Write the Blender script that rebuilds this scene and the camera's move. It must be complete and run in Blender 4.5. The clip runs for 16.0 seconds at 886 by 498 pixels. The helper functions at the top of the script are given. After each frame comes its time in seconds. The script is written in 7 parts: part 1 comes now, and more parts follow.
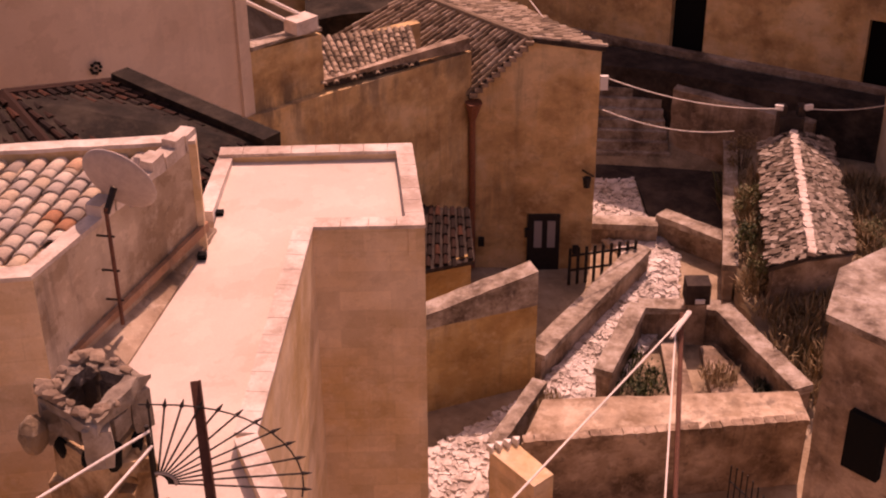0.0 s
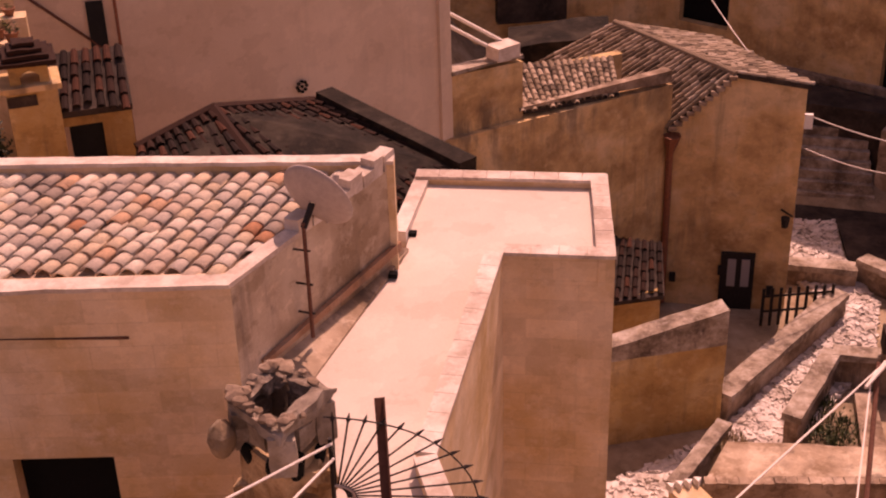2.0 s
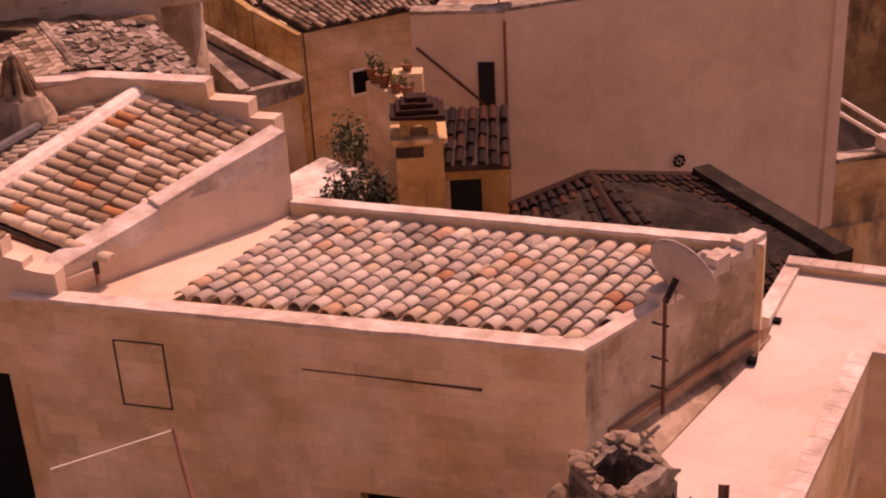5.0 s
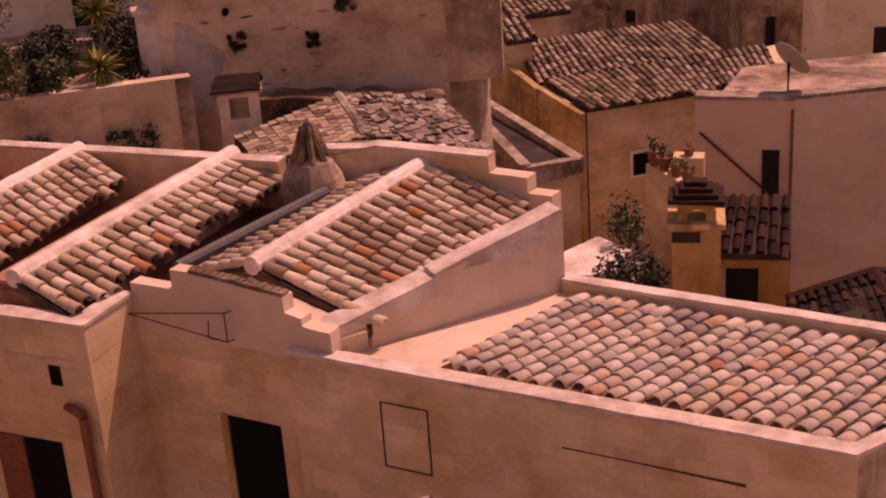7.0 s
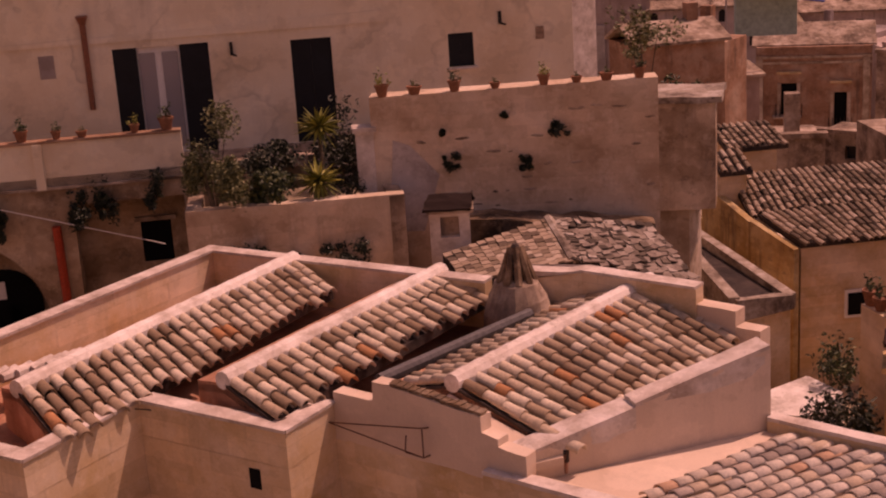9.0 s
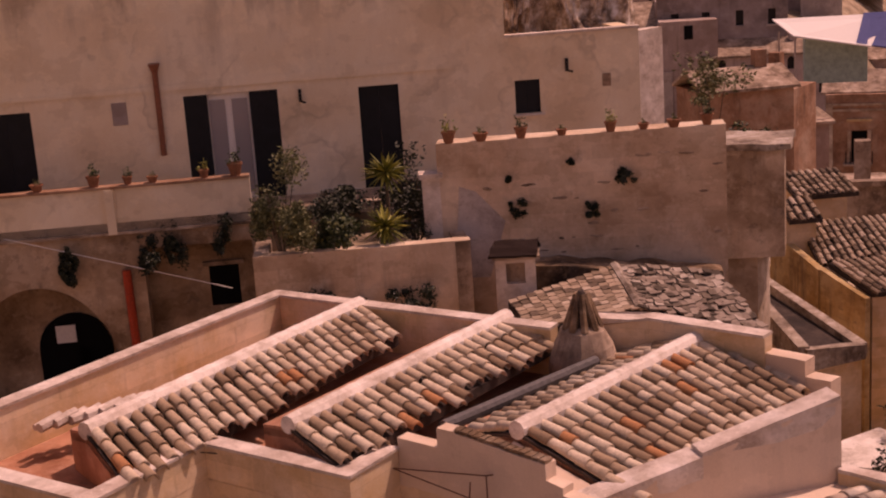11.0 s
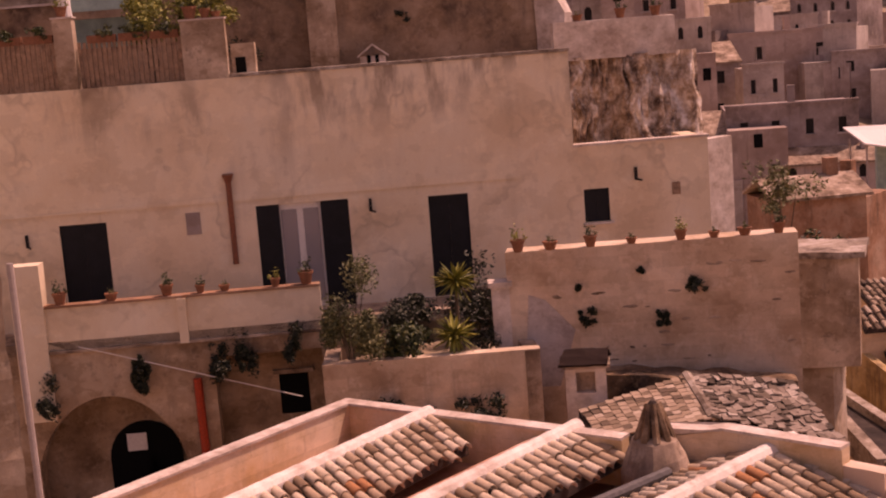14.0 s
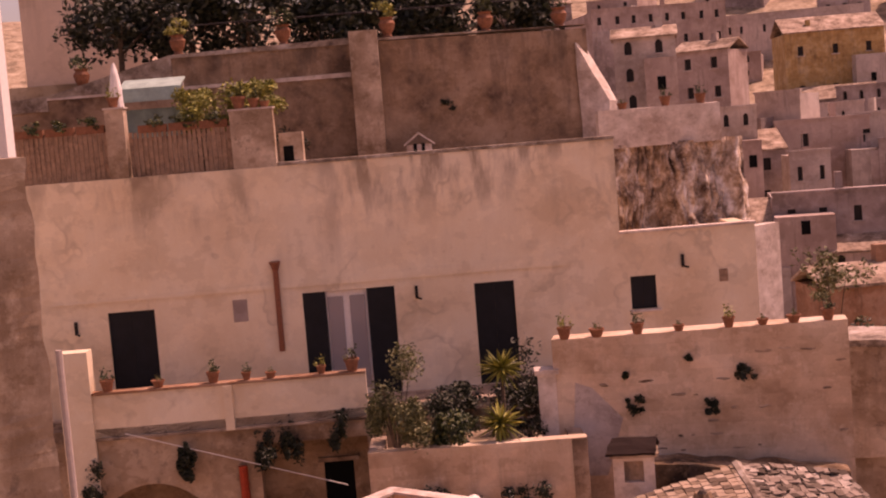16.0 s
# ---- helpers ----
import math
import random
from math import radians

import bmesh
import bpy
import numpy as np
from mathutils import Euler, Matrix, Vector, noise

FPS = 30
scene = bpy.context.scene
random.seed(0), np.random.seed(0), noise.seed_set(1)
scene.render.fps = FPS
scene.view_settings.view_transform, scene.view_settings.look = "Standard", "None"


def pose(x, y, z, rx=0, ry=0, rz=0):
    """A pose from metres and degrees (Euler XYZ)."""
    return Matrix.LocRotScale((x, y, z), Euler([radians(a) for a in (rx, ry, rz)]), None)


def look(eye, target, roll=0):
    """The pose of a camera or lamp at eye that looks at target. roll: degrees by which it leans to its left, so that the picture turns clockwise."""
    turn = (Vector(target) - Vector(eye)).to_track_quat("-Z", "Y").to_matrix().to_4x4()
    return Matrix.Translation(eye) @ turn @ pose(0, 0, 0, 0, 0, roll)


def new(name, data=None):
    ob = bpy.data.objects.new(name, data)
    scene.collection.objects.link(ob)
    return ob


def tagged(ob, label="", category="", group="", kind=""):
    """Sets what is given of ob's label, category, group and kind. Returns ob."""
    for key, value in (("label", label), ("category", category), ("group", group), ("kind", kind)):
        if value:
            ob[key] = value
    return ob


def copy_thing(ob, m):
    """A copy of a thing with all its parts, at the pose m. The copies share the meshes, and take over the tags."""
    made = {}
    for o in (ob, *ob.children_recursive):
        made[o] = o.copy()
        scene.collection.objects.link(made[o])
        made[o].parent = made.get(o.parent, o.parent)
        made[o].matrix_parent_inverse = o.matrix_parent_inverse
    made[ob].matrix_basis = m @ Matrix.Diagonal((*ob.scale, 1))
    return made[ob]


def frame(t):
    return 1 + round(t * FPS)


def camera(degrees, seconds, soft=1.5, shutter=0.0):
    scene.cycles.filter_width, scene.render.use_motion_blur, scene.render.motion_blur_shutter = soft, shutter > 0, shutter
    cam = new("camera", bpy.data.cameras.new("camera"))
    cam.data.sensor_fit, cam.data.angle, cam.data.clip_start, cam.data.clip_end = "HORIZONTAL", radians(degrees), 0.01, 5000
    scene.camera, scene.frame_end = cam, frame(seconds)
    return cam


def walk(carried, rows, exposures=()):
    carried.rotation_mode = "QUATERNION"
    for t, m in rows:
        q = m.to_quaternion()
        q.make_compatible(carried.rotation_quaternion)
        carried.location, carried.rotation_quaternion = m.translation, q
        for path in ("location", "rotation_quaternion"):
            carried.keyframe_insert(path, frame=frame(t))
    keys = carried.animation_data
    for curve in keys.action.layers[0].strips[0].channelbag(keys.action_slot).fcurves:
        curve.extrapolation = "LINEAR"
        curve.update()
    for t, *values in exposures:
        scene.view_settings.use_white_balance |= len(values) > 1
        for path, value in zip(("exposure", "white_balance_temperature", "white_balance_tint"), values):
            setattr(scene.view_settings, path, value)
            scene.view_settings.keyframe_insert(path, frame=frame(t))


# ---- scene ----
cam = camera(36.0, 16.0, soft=2.1)
# The camera is held at one spot above the roofs (the eye is the origin) and turns.
ROWS = [
    (0.0, 59.59, 0.37, -0.22), (0.5, 59.79, 0.64, 1.35), (1.0, 60.05, 1.00, 3.31), (1.5, 60.45, 1.29, 5.94),
    (2.0, 60.88, 1.51, 8.30), (2.5, 61.42, 1.77, 11.08), (3.0, 61.94, 1.99, 13.58), (3.5, 62.54, 2.31, 16.40),
    (4.0, 63.10, 2.46, 18.93), (4.2, 63.40, 2.59, 20.06), (6.3, 66.50, 3.60, 32.20), (6.5, 67.00, 3.84, 33.41),
    (7.0, 68.43, 3.79, 36.66), (7.5, 70.07, 3.72, 39.40), (8.0, 71.94, 3.53, 42.14), (8.5, 73.19, 3.45, 44.09),
    (9.0, 74.17, 3.45, 45.83), (9.2, 74.36, 3.44, 46.24), (11.5, 76.95, 3.98, 49.09), (12.0, 77.66, 4.15, 49.57),
    (12.5, 78.41, 4.18, 50.05), (13.0, 79.22, 4.15, 50.55), (13.5, 80.10, 4.23, 51.00), (14.0, 81.04, 4.34, 51.47),
    (14.5, 82.00, 4.45, 51.94), (15.0, 82.94, 4.42, 52.46), (15.5, 83.93, 4.63, 52.90), (16.0, 84.85, 4.59, 53.39),
]
walk(cam, [(t, pose(0, 0, 0, rx, ry, rz)) for t, rx, ry, rz in ROWS],
     exposures=[(0.0, 0.0, 10500, 73), (4.0, -0.06, 10900, 77), (6.5, -0.38, 11000, 82), (7.5, -0.48, 11000, 81), (9.0, -0.60, 10700, 77), (11.5, -0.41, 9700, 63), (13.0, -0.27, 9700, 64), (14.0, -0.09, 9900, 68), (16.0, 0.20, 9900, 72)])

# ---- light ----
SUN_AZ, SUN_EL = 14.0, 60.0          # degrees from +y towards +x, and above the horizon
world = bpy.data.worlds.new("sky")
scene.world = world
world.use_nodes = True
wn = world.node_tree.nodes
sky = wn.new("ShaderNodeTexSky")
sky.sky_type, sky.sun_disc = "NISHITA", False
sky.sun_elevation, sky.sun_rotation = radians(SUN_EL), radians(SUN_AZ)
sky.dust_density, sky.ozone_density = 2.5, 0.6
wn["Background"].inputs["Strength"].default_value = 0.102
world.node_tree.links.new(sky.outputs[0], wn["Background"].inputs["Color"])
sun_data = bpy.data.lights.new("sun", "SUN")
sun_data.energy, sun_data.angle, sun_data.color = 3.35, radians(0.6), (1.0, 0.95, 0.88)
sun = new("sun", sun_data)
sun_dir = Vector((math.sin(radians(SUN_AZ)) * math.cos(radians(SUN_EL)), math.cos(radians(SUN_AZ)) * math.cos(radians(SUN_EL)), math.sin(radians(SUN_EL))))
sun.matrix_world = look(sun_dir * 100, (0, 0, 0))


# ---- materials ----
def node_mat(name):
    m = bpy.data.materials.new(name)
    m.use_nodes = True
    nt = m.node_tree
    return m, nt, nt.nodes["Principled BSDF"]


def add(nt, kind, **inputs):
    n = nt.nodes.new(kind)
    for k, v in inputs.items():
        n.inputs[k.replace("_", " ")].default_value = v
    return n


def noise_tex(nt, coord, scale, detail=5.0, rough=0.6, stretch=None):
    n = add(nt, "ShaderNodeTexNoise", Scale=scale, Detail=detail, Roughness=rough)
    if stretch:
        mp = add(nt, "ShaderNodeMapping", Scale=stretch)
        nt.links.new(coord, mp.inputs[0])
        nt.links.new(mp.outputs[0], n.inputs["Vector"])
    else:
        nt.links.new(coord, n.inputs["Vector"])
    return n


def ramp(nt, fac, stops):
    r = nt.nodes.new("ShaderNodeValToRGB")
    el = r.color_ramp.elements
    el[0].position, el[0].color = stops[0][0], (*stops[0][1], 1)
    el[1].position, el[1].color = stops[-1][0], (*stops[-1][1], 1)
    for p, c in stops[1:-1]:
        e = el.new(p)
        e.color = (*c, 1)
    nt.links.new(fac, r.inputs[0])
    return r


def mix(nt, a, b, fac, mode="MIX"):
    n = nt.nodes.new("ShaderNodeMix")
    n.data_type, n.blend_type = "RGBA", mode
    for sock, v in ((n.inputs[0], fac), (n.inputs[6], a), (n.inputs[7], b)):
        if isinstance(v, (int, float)):
            sock.default_value = v
        elif isinstance(v, tuple):
            sock.default_value = (*v, 1)
        else:
            nt.links.new(v, sock)
    return n.outputs[2]


def bump(nt, bsdf, height, strength=0.3, dist=0.02):
    b = add(nt, "ShaderNodeBump", Strength=strength, Distance=dist)
    nt.links.new(height, b.inputs["Height"])
    nt.links.new(b.outputs[0], bsdf.inputs["Normal"])


def plaster(name, base, pale, dark, stain=0.5, patch=0.55, scale=1.0, streak=0.5, relief=0.35, rough=0.9, soot=(0.10, 0.075, 0.06), ashlar=0.0, drip=None, veins=0.0):
    """Lime plaster or tufa: broad patches, run-off streaks, dark spots and a fine grain."""
    m, nt, b = node_mat(name)
    co = nt.nodes.new("ShaderNodeNewGeometry").outputs["Position"]
    big = noise_tex(nt, co, 0.55 * scale, 6, 0.62)
    c = ramp(nt, big.outputs["Fac"], [(0.36, dark), (patch - 0.04, base), (0.64, pale)]).outputs[0]
    if ashlar:
        # faint courses of squared blocks, each a little lighter or darker
        mp = add(nt, "ShaderNodeVectorRotate")
        mp.rotation_type = "X_AXIS"
        mp.inputs["Angle"].default_value = radians(-90)
        nt.links.new(co, mp.inputs["Vector"])
        br = add(nt, "ShaderNodeTexBrick", Scale=1.0, Mortar_Size=0.006, Brick_Width=0.62, Row_Height=0.27)
        br.inputs["Color1"].default_value, br.inputs["Color2"].default_value, br.inputs["Mortar"].default_value = (0.86, 0.84, 0.80, 1), (1.12, 1.12, 1.12, 1), (0.92, 0.90, 0.88, 1)
        nt.links.new(mp.outputs[0], br.inputs["Vector"])
        c = mix(nt, c, br.outputs["Color"], ashlar, "MULTIPLY")
    mid = noise_tex(nt, co, 2.6 * scale, 8, 0.72)
    c = mix(nt, c, mix(nt, c, pale, 0.6), ramp(nt, mid.outputs["Fac"], [(0.52, (0, 0, 0)), (0.66, (1, 1, 1))]).outputs[0])
    # repairs and flaked areas with hard edges
    flake = noise_tex(nt, co, 1.15 * scale, 10, 0.68, (1.0, 1.0, 1.5))
    c = mix(nt, c, ramp(nt, flake.outputs["Fac"], [(0.43, (0.80, 0.77, 0.73)), (0.455, (1.0, 1.0, 1.0)), (0.545, (1.0, 1.0, 1.0)), (0.565, (1.16, 1.17, 1.18))]).outputs[0], min(1.0, 0.35 + stain), "MULTIPLY")
    run = noise_tex(nt, co, 1.0, 9, 0.72, (2.6, 2.6, 0.26))
    big2 = noise_tex(nt, co, 0.33, 3, 0.5)
    gate = mix(nt, (0, 0, 0), ramp(nt, run.outputs["Fac"], [(0.50, (0, 0, 0)), (0.62, (1, 1, 1))]).outputs[0], ramp(nt, big2.outputs["Fac"], [(0.42, (0, 0, 0)), (0.62, (1, 1, 1))]).outputs[0])
    c = mix(nt, c, soot, mix(nt, (0, 0, 0), gate, streak))
    if drip:
        # run-off below a roofline: (height, length, strength)
        zed = nt.nodes.new("ShaderNodeSeparateXYZ")
        nt.links.new(co, zed.inputs[0])
        mr = nt.nodes.new("ShaderNodeMapRange")
        mr.inputs[1].default_value, mr.inputs[2].default_value = drip[0] - drip[1], drip[0]
        nt.links.new(zed.outputs["Z"], mr.inputs[0])
        d1 = noise_tex(nt, co, 1.0, 5, 0.6, (1.7, 1.7, 0.5))
        d3 = noise_tex(nt, co, 0.55, 3, 0.5)
        d2 = mix(nt, (0, 0, 0), ramp(nt, d1.outputs["Fac"], [(0.47, (0, 0, 0)), (0.60, (1, 1, 1))]).outputs[0], mr.outputs[0])
        d2 = mix(nt, (0, 0, 0), d2, ramp(nt, d3.outputs["Fac"], [(0.40, (0, 0, 0)), (0.56, (1, 1, 1))]).outputs[0])
        c = mix(nt, c, soot, mix(nt, (0, 0, 0), d2, drip[2]))
    if veins:
        # wandering damp lines where cracks were filled
        v1 = noise_tex(nt, co, 0.42, 4, 0.55)
        v2 = noise_tex(nt, co, 0.9, 3, 0.5)
        line = ramp(nt, v1.outputs["Fac"], [(0.470, (0, 0, 0)), (0.5, (1, 1, 1)), (0.512, (0, 0, 0))]).outputs[0]
        line = mix(nt, (0, 0, 0), line, ramp(nt, v2.outputs["Fac"], [(0.42, (0, 0, 0)), (0.60, (1, 1, 1))]).outputs[0])
        c = mix(nt, c, tuple(0.62 * k for k in dark), mix(nt, (0, 0, 0), line, veins))
    spot = noise_tex(nt, co, 2.4 * scale, 8, 0.7)
    c = mix(nt, c, soot, mix(nt, (0, 0, 0), ramp(nt, spot.outputs["Fac"], [(0.58, (0, 0, 0)), (0.70, (1, 1, 1))]).outputs[0], stain))
    grain = noise_tex(nt, co, 45.0, 4, 0.7)
    c = mix(nt, c, ramp(nt, grain.outputs["Fac"], [(0.3, (0.78, 0.78, 0.78)), (0.7, (1.08, 1.08, 1.08))]).outputs[0], 0.35, "MULTIPLY")
    nt.links.new(c, b.inputs["Base Color"])
    b.inputs["Roughness"].default_value = rough
    b.inputs["Specular IOR Level"].default_value = 0.2
    bump(nt, b, mix(nt, mid.outputs["Fac"], grain.outputs["Fac"], 0.4), relief, 0.03)
    return m


def tile_mat(name, stops, per_island=False, dirt=(0.10, 0.085, 0.07), dirtiness=0.6):
    """Old clay tiles, each of its own colour, with lichen and dirt."""
    m, nt, b = node_mat(name)
    if per_island:
        rnd = nt.nodes.new("ShaderNodeNewGeometry").outputs["Random Per Island"]
    else:
        rnd = nt.nodes.new("ShaderNodeObjectInfo").outputs["Random"]
    each = ramp(nt, rnd, stops)
    each.color_ramp.interpolation = "CONSTANT"
    c = each.outputs[0]
    co = nt.nodes.new("ShaderNodeNewGeometry").outputs["Position"]
    n1 = noise_tex(nt, co, 9.0, 8, 0.75)
    c = mix(nt, c, dirt, mix(nt, (0, 0, 0), ramp(nt, n1.outputs["Fac"], [(0.48, (0, 0, 0)), (0.72, (1, 1, 1))]).outputs[0], dirtiness))
    n2 = noise_tex(nt, co, 40.0, 6, 0.7)
    c = mix(nt, c, ramp(nt, n2.outputs["Fac"], [(0.3, (0.7, 0.7, 0.7)), (0.7, (1.12, 1.12, 1.1))]).outputs[0], 0.7, "MULTIPLY")
    nt.links.new(c, b.inputs["Base Color"])
    b.inputs["Roughness"].default_value = 0.88
    b.inputs["Specular IOR Level"].default_value = 0.2
    bump(nt, b, n2.outputs["Fac"], 0.4, 0.01)
    return m


def plain(name, col, rough=0.6, metal=0.0, vary=0.25, scale=14.0):
    m, nt, b = node_mat(name)
    co = nt.nodes.new("ShaderNodeNewGeometry").outputs["Position"]
    n = noise_tex(nt, co, scale, 6, 0.7)
    lo = tuple(v * (1 - vary) for v in col)
    hi = tuple(min(1, v * (1 + vary)) for v in col)
    nt.links.new(ramp(nt, n.outputs["Fac"], [(0.35, lo), (0.65, hi)]).outputs[0], b.inputs["Base Color"])
    b.inputs["Roughness"].default_value, b.inputs["Metallic"].default_value = rough, metal
    b.inputs["Specular IOR Level"].default_value = 0.25
    bump(nt, b, n.outputs["Fac"], 0.15, 0.01)
    return m


def leaf_mat(name, dark, light, yellow):
    m, nt, b = node_mat(name)
    rnd = nt.nodes.new("ShaderNodeNewGeometry").outputs["Random Per Island"]
    nt.links.new(ramp(nt, rnd, [(0.0, dark), (0.7, light), (1.0, yellow)]).outputs[0], b.inputs["Base Color"])
    b.inputs["Roughness"].default_value = 0.6
    b.inputs["Subsurface Weight"].default_value = 0.0
    return m


TUFA = plaster("tufa_plaster", (0.72, 0.53, 0.35), (0.80, 0.63, 0.47), (0.64, 0.43, 0.23), stain=0.10, streak=0.12, scale=1.25, ashlar=0.8, relief=0.25)
CREAM = plaster("cream_plaster", (0.84, 0.69, 0.51), (0.86, 0.74, 0.58), (0.76, 0.59, 0.41), stain=0.08, soot=(0.25, 0.175, 0.125), streak=0.08, scale=0.6, relief=0.2, drip=(-0.3, 2.9, 0.85), veins=0.5)
PINK = plaster("smooth_pale_plaster", (0.70, 0.54, 0.42), (0.74, 0.58, 0.46), (0.64, 0.48, 0.36), stain=0.06, streak=0.12, scale=0.5, relief=0.12)
COPING = plaster("pale_coping_stone", (0.64, 0.54, 0.47), (0.74, 0.65, 0.59), (0.46, 0.36, 0.30), stain=0.32, streak=0.2, scale=2.4)
RIDGE = plaster("pale_ridge_mortar", (0.76, 0.67, 0.60), (0.84, 0.77, 0.71), (0.58, 0.48, 0.41), stain=0.3, streak=0.1, scale=2.6)
CEMENT = plaster("grey_cement", (0.50, 0.43, 0.40), (0.60, 0.53, 0.50), (0.38, 0.31, 0.28), stain=0.4, streak=0.4, scale=1.6)
FLOORMAT = plaster("terrace_screed", (0.63, 0.54, 0.47), (0.66, 0.57, 0.50), (0.59, 0.50, 0.43), stain=0.04, streak=0.0, scale=0.8, relief=0.12)
OCHRE = plaster("ochre_plaster", (0.52, 0.33, 0.14), (0.58, 0.42, 0.24), (0.40, 0.23, 0.09), stain=0.4, streak=0.5)
STAINED = plaster("stained_ochre_wall", (0.66, 0.43, 0.215), (0.73, 0.53, 0.32), (0.40, 0.23, 0.105), stain=0.3, streak=0.3, scale=0.9, relief=0.6, drip=(-14.2, 2.2, 0.7))
OLD = plaster("weathered_stone", (0.36, 0.26, 0.19), (0.54, 0.42, 0.33), (0.15, 0.10, 0.07), stain=0.8, streak=0.7, scale=1.3, relief=0.8)
GREYSTONE = plaster("grey_lichen_stone", (0.36, 0.29, 0.23), (0.52, 0.45, 0.39), (0.15, 0.11, 0.085), stain=0.9, streak=0.3, scale=2.5, relief=1.0)
WEATHERED = plaster("weathered_cream_wall", (0.48, 0.36, 0.265), (0.62, 0.50, 0.39), (0.28, 0.19, 0.125), stain=0.7, streak=0.6, scale=1.1, relief=0.6)
ROCKFACE = plaster("streaked_pale_rock", (0.52, 0.39, 0.29), (0.88, 0.81, 0.75), (0.12, 0.075, 0.055), stain=0.7, streak=0.8, scale=3.6, relief=1.0)
ROCK = plaster("bare_rock", (0.32, 0.22, 0.14), (0.54, 0.43, 0.33), (0.10, 0.065, 0.045), stain=0.9, streak=1.0, scale=1.2, relief=1.0)
# Greyed, slightly lilac stone: the haze of distance is put into the colour.
FAR = plaster("distant_stone", (0.36, 0.285, 0.26), (0.48, 0.40, 0.37), (0.21, 0.165, 0.15), stain=0.3, streak=0.4, scale=0.35)
GROUND = plaster("dry_earth", (0.36, 0.265, 0.18), (0.46, 0.36, 0.26), (0.20, 0.15, 0.10), stain=0.5, streak=0.0, scale=0.8, relief=0.8)
PAVING = plaster("limestone_paving", (0.70, 0.63, 0.58), (0.80, 0.74, 0.70), (0.46, 0.39, 0.34), stain=0.4, streak=0.0, scale=2.2, relief=0.8)
# General dark brown; also carries painted shade of yard, steps and tile gaps.
DARKTONE = plaster("dark_brown_tone", (0.055, 0.040, 0.034), (0.085, 0.063, 0.052), (0.03, 0.023, 0.02), stain=0.5, streak=0.0, scale=2.2, relief=0.6)
RED = plaster("red_waterproofing", (0.50, 0.24, 0.15), (0.60, 0.34, 0.24), (0.36, 0.15, 0.09), stain=0.4, streak=0.3, scale=1.2)
ORANGE = plaster("orange_plaster", (0.40, 0.22, 0.14), (0.48, 0.32, 0.23), (0.29, 0.15, 0.09), stain=0.4, streak=0.6)
TILE_PALE = tile_mat("pale_clay_tile", [(0.0, (0.44, 0.35, 0.29)), (0.08, (0.78, 0.64, 0.51)), (0.22, (0.60, 0.49, 0.41)), (0.34, (0.85, 0.73, 0.60)), (0.46, (0.76, 0.58, 0.42)), (0.58, (0.62, 0.52, 0.44)), (0.70, (0.84, 0.71, 0.59)), (0.82, (0.68, 0.52, 0.41)), (0.91, (0.76, 0.46, 0.30)), (0.97, (0.60, 0.28, 0.16))], dirtiness=0.32)
TILE_BROWN = tile_mat("brown_clay_tile", [(0.0, (0.32, 0.215, 0.14)), (0.12, (0.62, 0.47, 0.34)), (0.30, (0.44, 0.31, 0.21)), (0.46, (0.72, 0.57, 0.43)), (0.64, (0.52, 0.375, 0.26)), (0.78, (0.76, 0.62, 0.48)), (0.965, (0.56, 0.25, 0.12))], dirtiness=0.45)
TILE_FAR = tile_mat("weathered_clay_tile", [(0.0, (0.15, 0.105, 0.075)), (0.2, (0.44, 0.33, 0.245)), (0.45, (0.25, 0.18, 0.125)), (0.7, (0.36, 0.265, 0.19)), (0.9, (0.52, 0.41, 0.32))], per_island=True, dirtiness=0.55)
TILE_DARK = tile_mat("near_black_clay_tile", [(0.0, (0.020, 0.011, 0.009)), (0.35, (0.040, 0.017, 0.012)), (0.6, (0.026, 0.013, 0.010)), (0.8, (0.085, 0.030, 0.018))], per_island=True, dirt=(0.014, 0.009, 0.007), dirtiness=0.6)
BLACKTONE = plaster("near_black_tone", (0.022, 0.016, 0.012), (0.05, 0.038, 0.028), (0.010, 0.008, 0.006), stain=0.5, streak=0.0, scale=2.0, relief=0.9)
SLAB = tile_mat("stone_slab_tile", [(0.0, (0.08, 0.06, 0.046)), (0.2, (0.27, 0.21, 0.17)), (0.45, (0.17, 0.13, 0.10)), (0.66, (0.34, 0.275, 0.225)), (0.9, (0.48, 0.405, 0.345))], per_island=True, dirtiness=0.5)
# Near-black sheets: the unlit depth behind openings is put into this colour.
BLACK = plain("unlit_opening", (0.004, 0.004, 0.004), 1.0)
DOOR = plain("dark_blue_green_paint", (0.010, 0.012, 0.015), 0.6, scale=3)
IRON = plain("rusty_iron", (0.15, 0.062, 0.042), 0.75, 0.2)
DARKIRON = plain("black_iron", (0.03, 0.025, 0.025), 0.6, 0.4)
COPPER = plain("brown_downpipe", (0.26, 0.10, 0.06), 0.5, 0.2)
REDPIPE = plain("red_downpipe", (0.45, 0.06, 0.025), 0.5)
GREY = plain("grey_painted_metal", (0.42, 0.35, 0.32), 0.5, vary=0.1)
CABLE = plain("white_cable", (0.75, 0.68, 0.62), 0.6, vary=0.1)
TERRACOTTA = plain("terracotta", (0.27, 0.115, 0.065), 0.8)
WHITE = plain("white_cloth", (0.8, 0.76, 0.72), 0.8, vary=0.06)
WOOD = plain("weathered_wood", (0.34, 0.22, 0.15), 0.85, vary=0.35, scale=6)
TEAL = plain("faded_green_cloth", (0.30, 0.42, 0.38), 0.8, vary=0.2, scale=3)
BARK = plain("bark", (0.12, 0.085, 0.06), 0.9)
